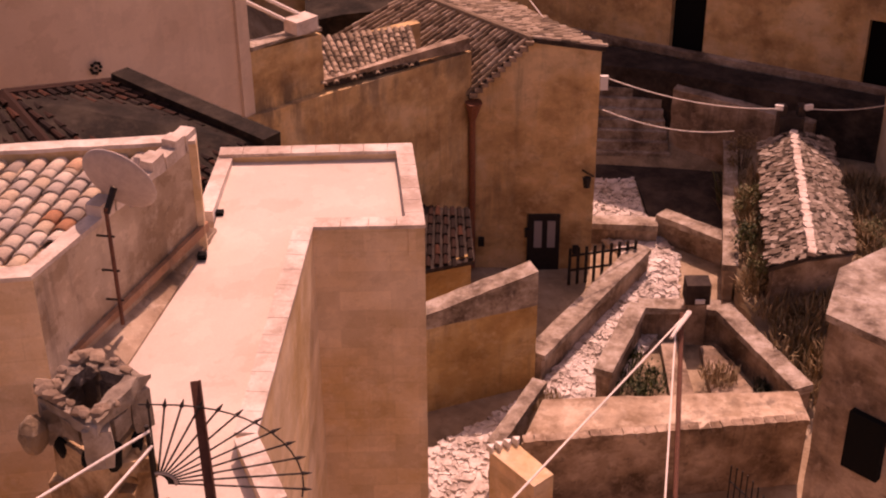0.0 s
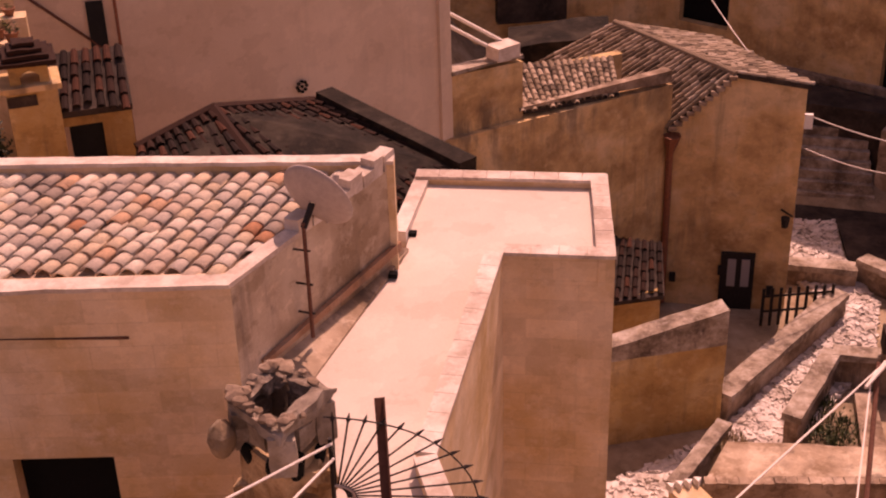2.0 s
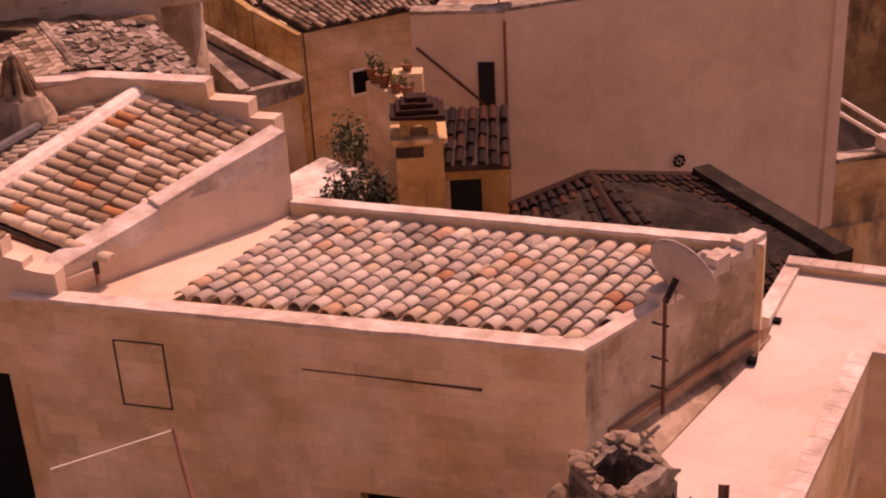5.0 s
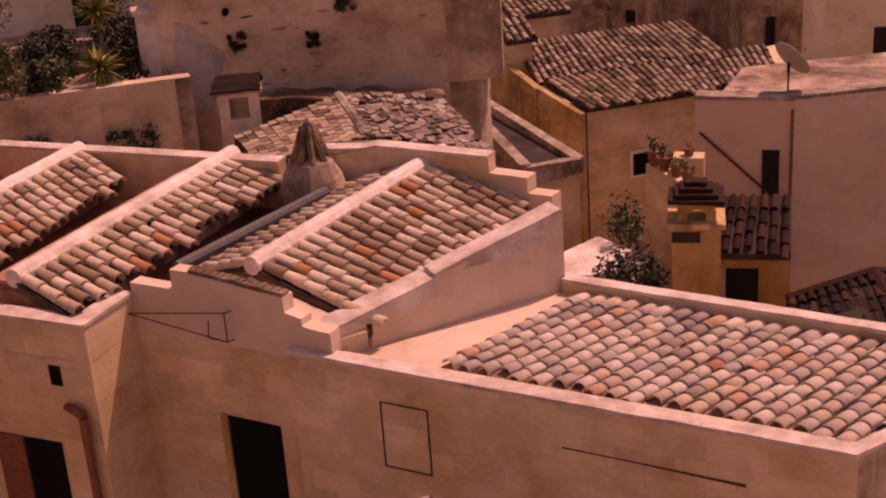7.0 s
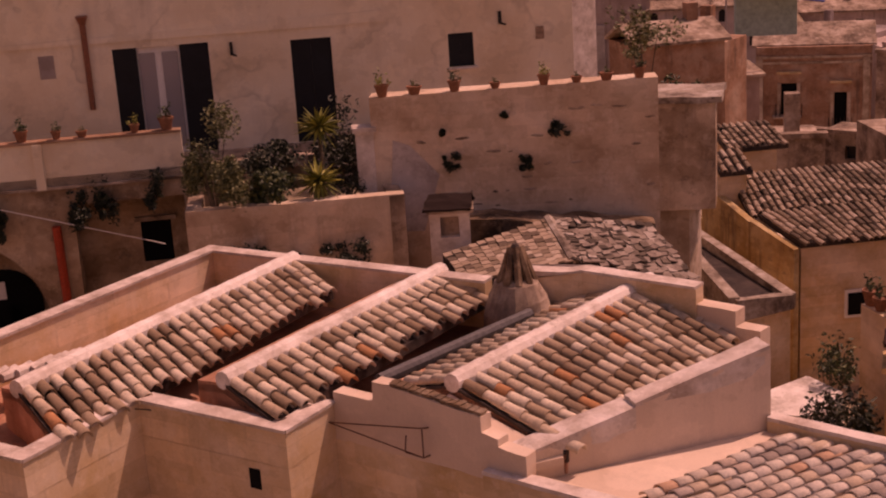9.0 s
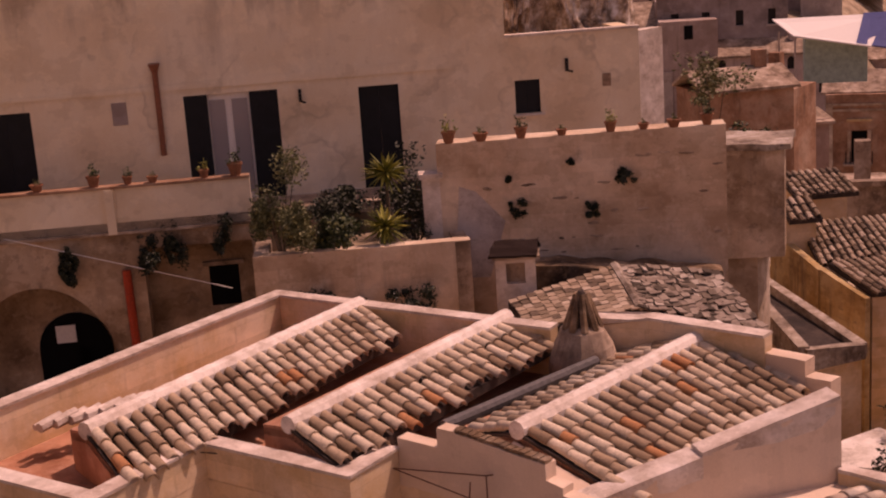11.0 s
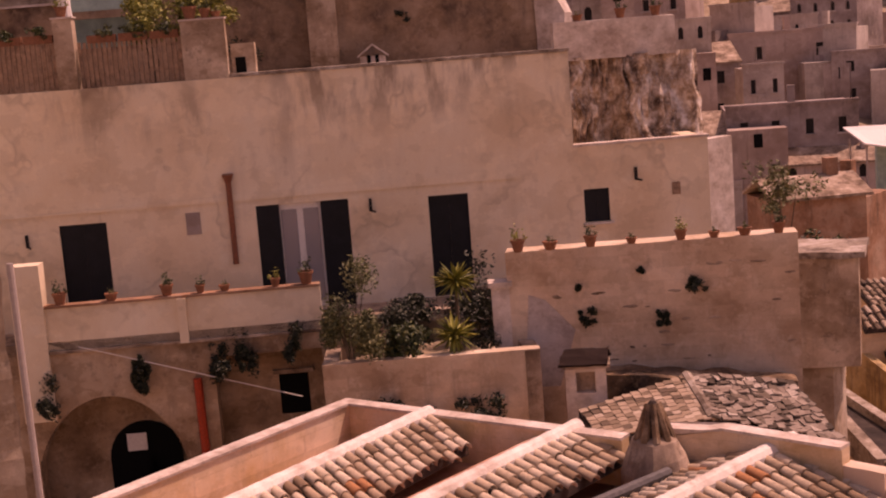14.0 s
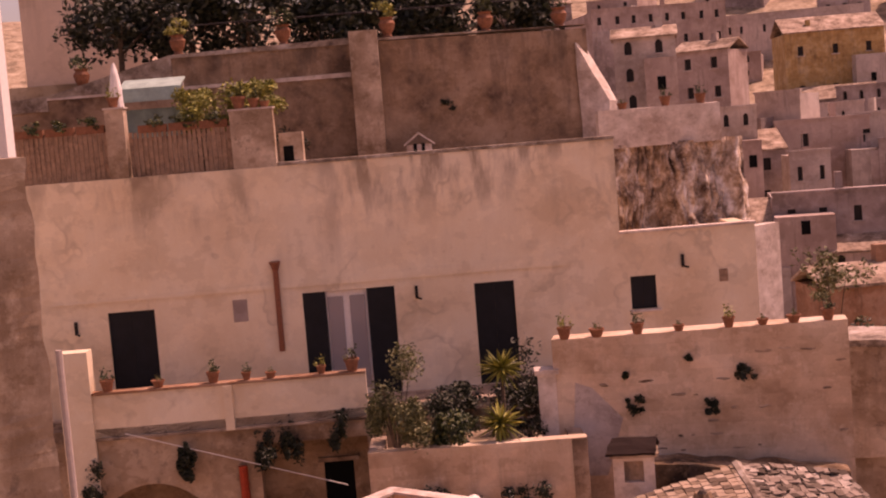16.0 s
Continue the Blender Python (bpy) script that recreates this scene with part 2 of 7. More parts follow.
LEAF = leaf_mat("foliage", (0.012, 0.022, 0.008), (0.045, 0.07, 0.02), (0.12, 0.13, 0.03))
LEAF_GREY = leaf_mat("olive_foliage", (0.06, 0.065, 0.022), (0.15, 0.155, 0.06), (0.27, 0.26, 0.12))
DARKROCK = plaster("dark_rock", (0.20, 0.125, 0.075), (0.40, 0.29, 0.20), (0.05, 0.033, 0.024), stain=0.9, streak=1.0, scale=2.2, relief=1.0)
GABLE = plaster("saturated_yellow_plaster", (0.48, 0.32, 0.15), (0.60, 0.45, 0.26), (0.32, 0.18, 0.06), stain=0.7, streak=0.8)
RETAIN = plaster("retaining_stone", (0.66, 0.49, 0.36), (0.76, 0.61, 0.48), (0.50, 0.34, 0.23), stain=0.25, streak=0.25, scale=1.0, relief=0.7, ashlar=0.7)
# Plaster darkened so the balcony's shade is already in the colour.
ARCADE = plaster("shade_toned_arcade_plaster", (0.43, 0.29, 0.185), (0.54, 0.40, 0.285), (0.22, 0.135, 0.08), stain=0.6, streak=0.5, scale=1.0, relief=0.6)
HIGHWALL = plaster("stained_high_wall", (0.33, 0.22, 0.145), (0.44, 0.315, 0.225), (0.11, 0.07, 0.05), stain=0.5, streak=0.4, scale=1.1, relief=0.7, drip=(2.3, 1.7, 0.8))
SHAFT = plaster("scorched_tufa", (0.34, 0.20, 0.10), (0.60, 0.42, 0.26), (0.08, 0.045, 0.03), stain=0.7, streak=0.6, scale=3.0, relief=1.0)
LEAF_YELLOW = leaf_mat("yellow_green_foliage", (0.10, 0.11, 0.02), (0.26, 0.26, 0.05), (0.46, 0.42, 0.09))
LEAF_DARK = leaf_mat("dark_foliage", (0.010, 0.014, 0.008), (0.022, 0.03, 0.012), (0.05, 0.055, 0.02))
DRY = leaf_mat("dry_grass", (0.18, 0.12, 0.06), (0.32, 0.22, 0.12), (0.42, 0.31, 0.17))
GLASS, gnt, gb = node_mat("window_glass")
gb.inputs["Base Color"].default_value = (0.30, 0.28, 0.29, 1)
gb.inputs["Roughness"].default_value = 0.08


# ---- building blocks ----
def part(name, bm, material, parent=None, label=""):
    me = bpy.data.meshes.new(name)
    bmesh.ops.recalc_face_normals(bm, faces=bm.faces)
    bm.to_mesh(me)
    bm.free()
    ob = new(name, me)
    me.materials.append(material)
    ob.parent = parent
    if label:
        tagged(ob, label)
    return ob


def thing(name, at, label, category, group="", kind=""):
    ob = new(name)
    ob.empty_display_size = 0.2
    ob.location = at
    bpy.context.view_layer.update()
    return tagged(ob, label, category, group, kind)


def under(ob, parent):
    """Hang a part that was built in world coordinates under a thing that stands elsewhere."""
    ob.parent = parent
    ob.matrix_parent_inverse = Matrix.Translation(-parent.location)
    return ob


def piece(name, bm, material, parent, label=""):
    return under(part(name, bm, material, None, label), parent)


def prism(bm, poly, z0, z1):
    """An upright prism on a plan polygon; z1 may be a list of heights, one a corner."""
    tops = z1 if isinstance(z1, (list, tuple)) else [z1] * len(poly)
    lows = z0 if isinstance(z0, (list, tuple)) else [z0] * len(poly)
    lo = [bm.verts.new((p[0], p[1], z)) for p, z in zip(poly, lows)]
    hi = [bm.verts.new((p[0], p[1], z)) for p, z in zip(poly, tops)]
    n = len(poly)
    bm.faces.new(lo[::-1])
    bm.faces.new(hi)
    for i in range(n):
        bm.faces.new((lo[i], lo[(i + 1) % n], hi[(i + 1) % n], hi[i]))
    return bm


def block(bm, centre, size, turn=0.0, tilt=0.0):
    m = Matrix.Translation(centre) @ Matrix.Rotation(turn, 4, "Z") @ Matrix.Rotation(tilt, 4, "X") @ Matrix.Diagonal((*size, 1))
    bmesh.ops.create_cube(bm, size=1.0, matrix=m)
    return bm


def strip(p, q, thick, side=0.0):
    """The plan rectangle of a wall from p to q; side shifts it to the left (+1) or right (-1) of that line."""
    p, q = Vector(p[:2]), Vector(q[:2])
    n = (q - p).normalized()
    n = Vector((-n.y, n.x))
    a, b = n * thick * (side + 1) / 2, n * thick * (side - 1) / 2
    return [p + b, q + b, q + a, p + a]


def wall(bm, p, q, z0, z1, thick=0.25, side=0.0, z1q=None):
    top = [z1, z1 if z1q is None else z1q]
    return prism(bm, strip(p, q, thick, side), z0, [top[0], top[1], top[1], top[0]])


def roughen(bm, amount, cuts=0, scale=1.0):
    if cuts:
        bmesh.ops.subdivide_edges(bm, edges=bm.edges[:], cuts=cuts, use_grid_fill=True)
    for v in bm.verts:
        v.co += noise.noise_vector(v.co * scale) * amount
    return bm


def rod(bm, a, b, r=0.02, r2=None, sides=8):
    a, b = Vector(a), Vector(b)
    d = b - a
    m = Matrix.Translation((a + b) / 2) @ d.to_track_quat("Z", "Y").to_matrix().to_4x4()
    bmesh.ops.create_cone(bm, cap_ends=True, segments=sides, radius1=r, radius2=r if r2 is None else r2, depth=d.length, matrix=m)
    return bm


def face_wall(bm, p, q, z0, z1, thick, voids):
    """A wall from p to q whose front is that line and which goes thick metres to its left; voids: (s0, s1, za, zb) along it."""
    p, q = Vector(p[:2]), Vector(q[:2])
    length = (q - p).length
    u = (q - p) / length
    n = Vector((-u.y, u.x)) * thick
    ss = sorted({0.0, length, *[min(max(v, 0), length) for o in voids for v in o[:2]]})
    zs = sorted({z0, z1, *[min(max(v, z0), z1) for o in voids for v in o[2:]]})
    solid = {}
    for i in range(len(ss) - 1):
        for j in range(len(zs) - 1):
            s, z = (ss[i] + ss[i + 1]) / 2, (zs[j] + zs[j + 1]) / 2
            solid[i, j] = not any(a < s < b and c < z < d for a, b, c, d in voids)
    grid = {}

    def at(i, j, back):
        if (i, j, back) not in grid:
            w = p + u * ss[i] + n * back
            grid[i, j, back] = bm.verts.new((w.x, w.y, zs[j]))
        return grid[i, j, back]
    for (i, j), full in solid.items():
        if not full:
            continue
        bm.faces.new((at(i, j, 0), at(i + 1, j, 0), at(i + 1, j + 1, 0), at(i, j + 1, 0)))
        bm.faces.new((at(i, j + 1, 1), at(i + 1, j + 1, 1), at(i + 1, j, 1), at(i, j, 1)))
        for di, dj, e in ((-1, 0, ((i, j), (i, j + 1))), (1, 0, ((i + 1, j), (i + 1, j + 1))), (0, -1, ((i, j), (i + 1, j))), (0, 1, ((i, j + 1), (i + 1, j + 1)))):
            if not solid.get((i + di, j + dj), False):
                (a, b), (c, d) = e
                bm.faces.new((at(a, b, 0), at(c, d, 0), at(c, d, 1), at(a, b, 1)))
    return bm


def tile_mesh(name, length, r0, r1, material, thick=0.016, seg=5, crown=1.0):
    """One curved clay tile: axis along -y (downhill), crown towards +z; the wide end is downhill."""
    bm = bmesh.new()
    rings = []
    for y, r in ((0.0, r1), (-length, r0)):
        for t in (0.0, thick):
            rings.append([bm.verts.new(((r - t) * math.cos(math.pi * k / seg), y, (r - t) * crown * math.sin(math.pi * k / seg))) for k in range(seg + 1)])
    o0, i0, o1, i1 = rings
    for k in range(seg):
        bm.faces.new((o0[k], o0[k + 1], o1[k + 1], o1[k]))
        bm.faces.new((i0[k + 1], i0[k], i1[k], i1[k + 1]))
        bm.faces.new((o1[k], o1[k + 1], i1[k + 1], i1[k]))
    bm.faces.new((o0[0], o1[0], i1[0], i0[0]))
    bm.faces.new((o0[seg], i0[seg], i1[seg], o1[seg]))
    bmesh.ops.recalc_face_normals(bm, faces=bm.faces)
    me = bpy.data.meshes.new(name)
    bm.to_mesh(me)
    bm.free()
    for f in me.polygons:
        f.use_smooth = f.index % 3 != 2
    me.materials.append(material)
    return me


def tile_places(rl, rr, er, el, pitch, expo, rng, jitter=1.0, lift=0.0):
    """Poses of tiles over the slope with ridge rl-rr and eave el-er."""
    rl, rr, er, el = map(Vector, (rl, rr, er, el))
    cols = max(2, round(((rr - rl).length + (er - el).length) / 2 / pitch))
    out = []
    for i in range(cols):
        s = (i + 0.5) / cols
        top, bot = rl.lerp(rr, s), el.lerp(er, s)
        d = (bot - top)
        length = d.length
        d.normalize()
        across = (rr - rl).lerp(er - el, 0.5).normalized()
        nrm = across.cross(-d)
        if nrm.z < 0:
            nrm = -nrm
        nrm.normalize()
        x = (-d).cross(nrm).normalized()
        rows = max(1, round(length / expo))
        shift = rng.uniform(-0.45, 0.45) * expo
        for j in range(rows):
            a = max(0.0, j / rows * length + (shift if j else 0.0))
            p = top + d * a + nrm * (0.012 + lift + rng.uniform(-0.004, 0.006) * jitter) + x * rng.uniform(-0.010, 0.010) * jitter
            m = Matrix((x, -d, nrm)).transposed().to_4x4()
            m = Matrix.Translation(p) @ m @ pose(0, 0, 0, rng.uniform(-4.2, -2.6), rng.uniform(-4, 4) * jitter, rng.uniform(-1.6, 1.6) * jitter)
            out.append(m)
    return out


def tile_field(poly, way, plane, pitch, expo, rng):
    """Poses of tiles in straight columns along the plan direction way (downhill), cut off by the plan polygon; plane(x, y) is the height."""
    way = Vector(way).normalized()
    side = Vector((-way.y, way.x))
    pts = [Vector(p) for p in poly]
    lo, hi = min(p.dot(side) for p in pts), max(p.dot(side) for p in pts)
    out = []
    for i in range(int((hi - lo) / pitch)):
        c = lo + (i + 0.5) * pitch
        cuts = []
        for a, b in zip(pts, pts[1:] + pts[:1]):
            da, db = a.dot(side) - c, b.dot(side) - c
            if (da < 0) != (db < 0):
                cuts.append(a.lerp(b, da / (da - db)).dot(way))
        if len(cuts) != 2:
            continue
        s0, s1 = sorted(cuts)
        off = rng.uniform(0, expo * 0.95)
        for j in range(int((s1 - s0 - off) / expo + 1.0)):
            q = side * c + way * max(s0, s0 + (j - 1) * expo + off)
            e = q + way * 0.1
            d = Vector((e.x - q.x, e.y - q.y, plane(e.x, e.y) - plane(q.x, q.y))).normalized()
            x = Vector((-side.x, -side.y, 0))
            n = x.cross(-d)
            if n.z < 0:
                x, n = -x, -n
            m = Matrix((x, -d, n)).transposed().to_4x4()
            p = Vector((q.x, q.y, plane(q.x, q.y) + rng.uniform(0.0, 0.012))) + x * rng.uniform(-0.012, 0.012)
            out.append(Matrix.Translation(p) @ m @ pose(0, 0, 0, rng.uniform(-4.5, -2.8), rng.uniform(-6, 6), rng.uniform(-2.5, 2.5)))
    return out


def tiles_as_parts(mesh, places, parent, name="roof_tile"):
    for m in places:
        ob = new(name, mesh)
        ob.parent = parent
        ob.matrix_parent_inverse = Matrix.Translation(-parent.location)
        ob.matrix_basis = m


def tiles_joined(name, mesh, places, material, parent, label=""):
    """Many tiles as one mesh."""
    base = np.array([v.co for v in mesh.vertices])
    polys = [tuple(f.vertices) for f in mesh.polygons]
    vs, fs = [], []
    for k, m in enumerate(places):
        a = np.array(m)
        vs.append(base @ a[:3, :3].T + a[:3, 3])
        fs += [tuple(i + k * len(base) for i in f) for f in polys]
    me = bpy.data.meshes.new(name)
    me.from_pydata(np.concatenate(vs).tolist(), [], fs)
    me.materials.append(material)
    ob = new(name, me)
    under(ob, parent)
    return tagged(ob, label, kind="stuff")


def slope(bm, rl, rr, er, el, thick=0.12):
    """The bed under the tiles."""
    up = [bm.verts.new(v) for v in (rl, rr, er, el)]
    lo = [bm.verts.new((v[0], v[1], v[2] - thick)) for v in (rl, rr, er, el)]
    bm.faces.new(up)
    bm.faces.new(lo[::-1])
    for i in range(4):
        bm.faces.new((up[i], lo[i], lo[(i + 1) % 4], up[(i + 1) % 4]))
    return bm


TILE_A = tile_mesh("tile_a", 0.34, 0.100, 0.084, TILE_PALE, 0.018, 6, 0.76)
TILE_C = tile_mesh("tile_c", 0.44, 0.092, 0.072, TILE_BROWN, 0.018, 6)
TILE_J = tile_mesh("tile_joined", 0.38, 0.080, 0.062, TILE_FAR, 0.02, seg=4)


# ---- ground ----
def smooth(a, b, v):
    t = min(max((v - a) / (b - a), 0.0), 1.0)
    return t * t * (3 - 2 * t)


def ground_z(x, y):
    r = math.hypot(x, y)
    az = math.degrees(math.atan2(x, y))
    low = -21.6 + 3.0 * smooth(42, 47, y) - 0.6 * smooth(30, 20, y)       # lane and gardens
    high = -11.2 - 2.4 * smooth(20, 30, r) * smooth(-50, -30, az) + 0.6 * smooth(-45, -60, az)
    w = smooth(-13, -6, az)
    z = high * (1 - w) + low * w
    z = z * smooth(3, 9, r) - 14.0 * (1 - smooth(3, 9, r))
    side = smooth(-28, -34, az)
    far = -24.0 + side * (13.5 * smooth(85, 140, r) + 9.0 * smooth(150, 240, r) + 31.0 * smooth(205, 310, r)) + (1 - side) * 36.0 * smooth(120, 330, r)
    k = smooth(50, 85, r)
    z = z * (1 - k) + far * k
    return z + 0.25 * noise.noise(Vector((x, y, 0)) * 0.12) * (1 - w)


def ground_sheet():
    radii = [0.0] + [1.5 * 1.085 ** k for k in range(86)]
    steps = 144
    bm = bmesh.new()
    rings = []
    for r in radii:
        if r == 0:
            rings.append([bm.verts.new((0, 0, ground_z(0, 0.01)))] * steps)
        else:
            rings.append([bm.verts.new((r * math.sin(a), r * math.cos(a), ground_z(r * math.sin(a), r * math.cos(a)))) for a in (2 * math.pi * k / steps for k in range(steps))])
    for a, b in zip(rings, rings[1:]):
        for k in range(steps):
            f = [a[k], a[(k + 1) % steps], b[(k + 1) % steps], b[k]]
            bm.faces.new(f if a[0] is not a[1] else [f[0], f[2], f[3]])
    g = part("ground", bm, GROUND)
    return tagged(g, "dry stony ground of a steep old hillside town", "ground", kind="structure")


ground_sheet()

# ---- low house with the pale tiled roof (A) ----
A_BR, A_TR, A_TL, A_FL = (-3.83, 10.84), (-2.73, 13.71), (-8.36, 13.08), (-10.08, 9.86)
ZA = -6.66


def house_a():
    h = thing("tiled_house", (-6, 11, -12), "low tufa house with a pale clay tile roof behind parapets", "house")
    fu = (Vector(A_BR) - Vector(A_FL)).normalized()
    length = (Vector(A_BR) - Vector(A_FL)).length
    # the line runs from the left end to the right end, so the wall's body lies on its left, behind the front
    bm = face_wall(bmesh.new(), A_FL, A_BR, -12.0, ZA, 0.30, [(3.87, 4.92, -11.4, -8.64)])
    front = piece("front_wall", bm, TUFA, h)
    bm = block(bmesh.new(), (A_FL[0] + fu.x * 4.36 - fu.y * 0.24, A_FL[1] + fu.y * 4.36 + fu.x * 0.24, -10.0), (1.1, 0.05, 2.8), math.atan2(fu.y, fu.x))
    piece("door", bm, BLACK, h, "black open doorway")
    bm = bmesh.new()
    a, b = Vector(A_FL) + fu * 3.35, Vector(A_FL) + fu * 5.28
    wall(bm, a, b, -7.172, -7.156, 0.012, -0.4, -7.205)
    piece("ledge", bm, IRON, h, "thin rusty ledge line")
    # meter flap drawn on the wall by its thin frame
    bm = bmesh.new()
    for s0, s1, z0, z1 in ((1.17, 1.77, -7.045, -7.035), (1.17, 1.77, -7.855, -7.845), (1.17, 1.182, -7.855, -7.035), (1.758, 1.77, -7.855, -7.035)):
        a, b = Vector(A_FL) + fu * s0, Vector(A_FL) + fu * s1
        wall(bm, a, b, z0, z1, 0.02, -0.5)
    piece("wall_flap", bm, DARKIRON, h, "square wall flap outlined by a dark joint")
    # right side wall, top stepped like teeth
    bm = bmesh.new()
    p, q = Vector(A_BR), Vector(A_TR)
    wall(bm, p, q, -12.0, ZA - 0.004, 0.20, 1)
    # Darker material than the front wall: this side's shade is in the colour.
    piece("side_wall", bm, WEATHERED, h)
    for s0, s1, dz in ((0.0, 0.38, 0.045), (0.38, 0.46, 0.17), (0.47, 0.70, 0.09), (0.70, 0.78, 0.20), (0.79, 0.86, 0.13), (0.86, 0.92, 0.22), (0.93, 1.0, 0.19)):
        bm = bmesh.new()
        a, b = p.lerp(q, s0), p.lerp(q, s1)
        wall(bm, a, b, ZA - 0.01, ZA + dz, 0.18, 1.0)
        roughen(bm, 0.010, 2, 5)
        piece("parapet_step", bm, COPING, h)
    # back parapet and copings
    bm = wall(bmesh.new(), A_TR, A_TL, -12.0, ZA + 0.07, 0.16, 1)
    piece("back_wall", bm, TUFA, h)
    for p, q, z, w, sd in ((A_FL, A_BR, ZA, 0.22, 0.8), (A_TR, A_TL, ZA + 0.07, 0.19, 0.8)):
        bm = wall(bmesh.new(), p, q, z + 0.003, z + 0.05, w, sd)
        bmesh.ops.subdivide_edges(bm, edges=[e for e in bm.edges if e.calc_length() > 3], cuts=24)
        roughen(bm, 0.012, scale=6)
        piece("coping", bm, COPING, h, "worn pale stone coping")
    # bed and tiles
    rl, rr = (-8.40, 13.00, ZA - 0.07), (-2.90, 13.56, ZA - 0.07)
    er, el = (-3.98, 11.00, ZA - 0.08), (-9.60, 10.12, ZA - 0.08)
    bm = slope(bmesh.new(), rl, rr, er, el)
    roof = piece("roof", bm, PINK, h, "smooth pink plaster bed of curved clay tiles")
    rng = random.Random(4)
    field = [(-8.10, 12.96), (-3.00, 13.52), (-4.00, 11.14), (-8.42, 10.56)]
    # Bed darker under the tiles: shade in the gaps is put into its colour.
    piece("tile_bed", slope(bmesh.new(), *[(x, y, ZA - 0.058) for x, y in field], 0.01), OLD, h)
    tiles_as_parts(TILE_A, tile_field(field, (-0.15, -0.99), lambda x, y: ZA - 0.06 - 0.004 * (13 - y), 0.207, 0.225, rng), roof)
    return h


house_a()

# ---- plain flat-roofed house with the screed terrace (B) ----
ZB = -7.79
B_OUT = [(-2.86, 15.82), (-0.40, 15.91), (-0.21, 13.76), (-1.51, 13.73), (-1.72, 9.90), (-1.36, 9.02)]
ZF = -7.87


def house_b():
    h = thing("terrace_house", (-1.5, 12, -21), "plain plastered house with a pale flat roof terrace", "house")
    body = B_OUT + [(-3.3, 9.02), (-3.83, 10.80), (-2.72, 13.72)]
    piece("wall", prism(bmesh.new(), body[::-1], -21.6, -8.16), TUFA, h)
    floor = [(-2.74, 15.7), (-0.47, 15.8), (-0.32, 13.85), (-1.58, 13.8), (-1.78, 10.0), (-1.46, 9.12), (-3.3, 9.12), (-3.80, 10.8), (-2.70, 13.7)]
    piece("terrace_floor", prism(bmesh.new(), floor[::-1], -8.17, [ZF, ZF, ZF, -7.89, -7.94, -7.95, -8.10, -8.08, -7.94][::-1]), FLOORMAT, h, "smooth pale screed terrace floor")
    w = 0.19
    for k, (p, q) in enumerate(zip(B_OUT, B_OUT[1:])):
        bm = wall(bmesh.new(), p, q, -8.158, ZB, w, -1)
        piece("parapet", bm, TUFA, h)
        d = (Vector(q) - Vector(p))
        n = max(2, round(d.length / 0.32))
        for i in range(n):
            a, b = Vector(p) + d * (i + 0.01) / n, Vector(p) + d * (i + 0.99) / n
            bm = wall(bmesh.new(), a, b, ZB + 0.002, ZB + 0.045, w + 0.03, -0.9)
            roughen(bm, 0.006, scale=9)
            piece("coping_stone", bm, COPING, h)
    piece("parapet", wall(bmesh.new(), (-2.86, 15.82), (-2.92, 14.2), -8.158, ZB, w, 1), COPING, h)
    # ledge along the neighbour's wall
    piece("plinth", prism(bmesh.new(), [(-3.83, 10.84), (-3.45, 10.3), (-2.66, 13.95), (-2.73, 13.72)], -8.15, [-7.86, -8.06, -7.88, -7.74]), WEATHERED, h, "sloping plaster plinth")
    piece("plinth_ledge", wall(bmesh.new(), (-3.70, 11.15), (-2.74, 13.66), -7.74, -7.68, 0.06, -1, -7.62), ORANGE, h, "reddish moulding at the foot of the wall")
    for c in ((-2.68, 14.35), (-2.74, 13.35)):
        piece("drain", block(bmesh.new(), (c[0], c[1], -7.90), (0.10, 0.09, 0.06)), BLACK, h)
    return h


house_b()

# ---- house with three tiled ridges (C) ----
ZC = -6.0
C_RIDGES = (((-17.06, 12.71), (-15.36, 6.99), (-15.97, 12.60), (-14.16, 6.83), -6.30),
            ((-14.60, 13.63), (-13.47, 8.78), (-13.60, 13.58), (-12.47, 8.74), -6.25),
            ((-11.69, 15.03), (-11.12, 10.45), (-9.98, 14.66), (-9.44, 10.56), -6.45))


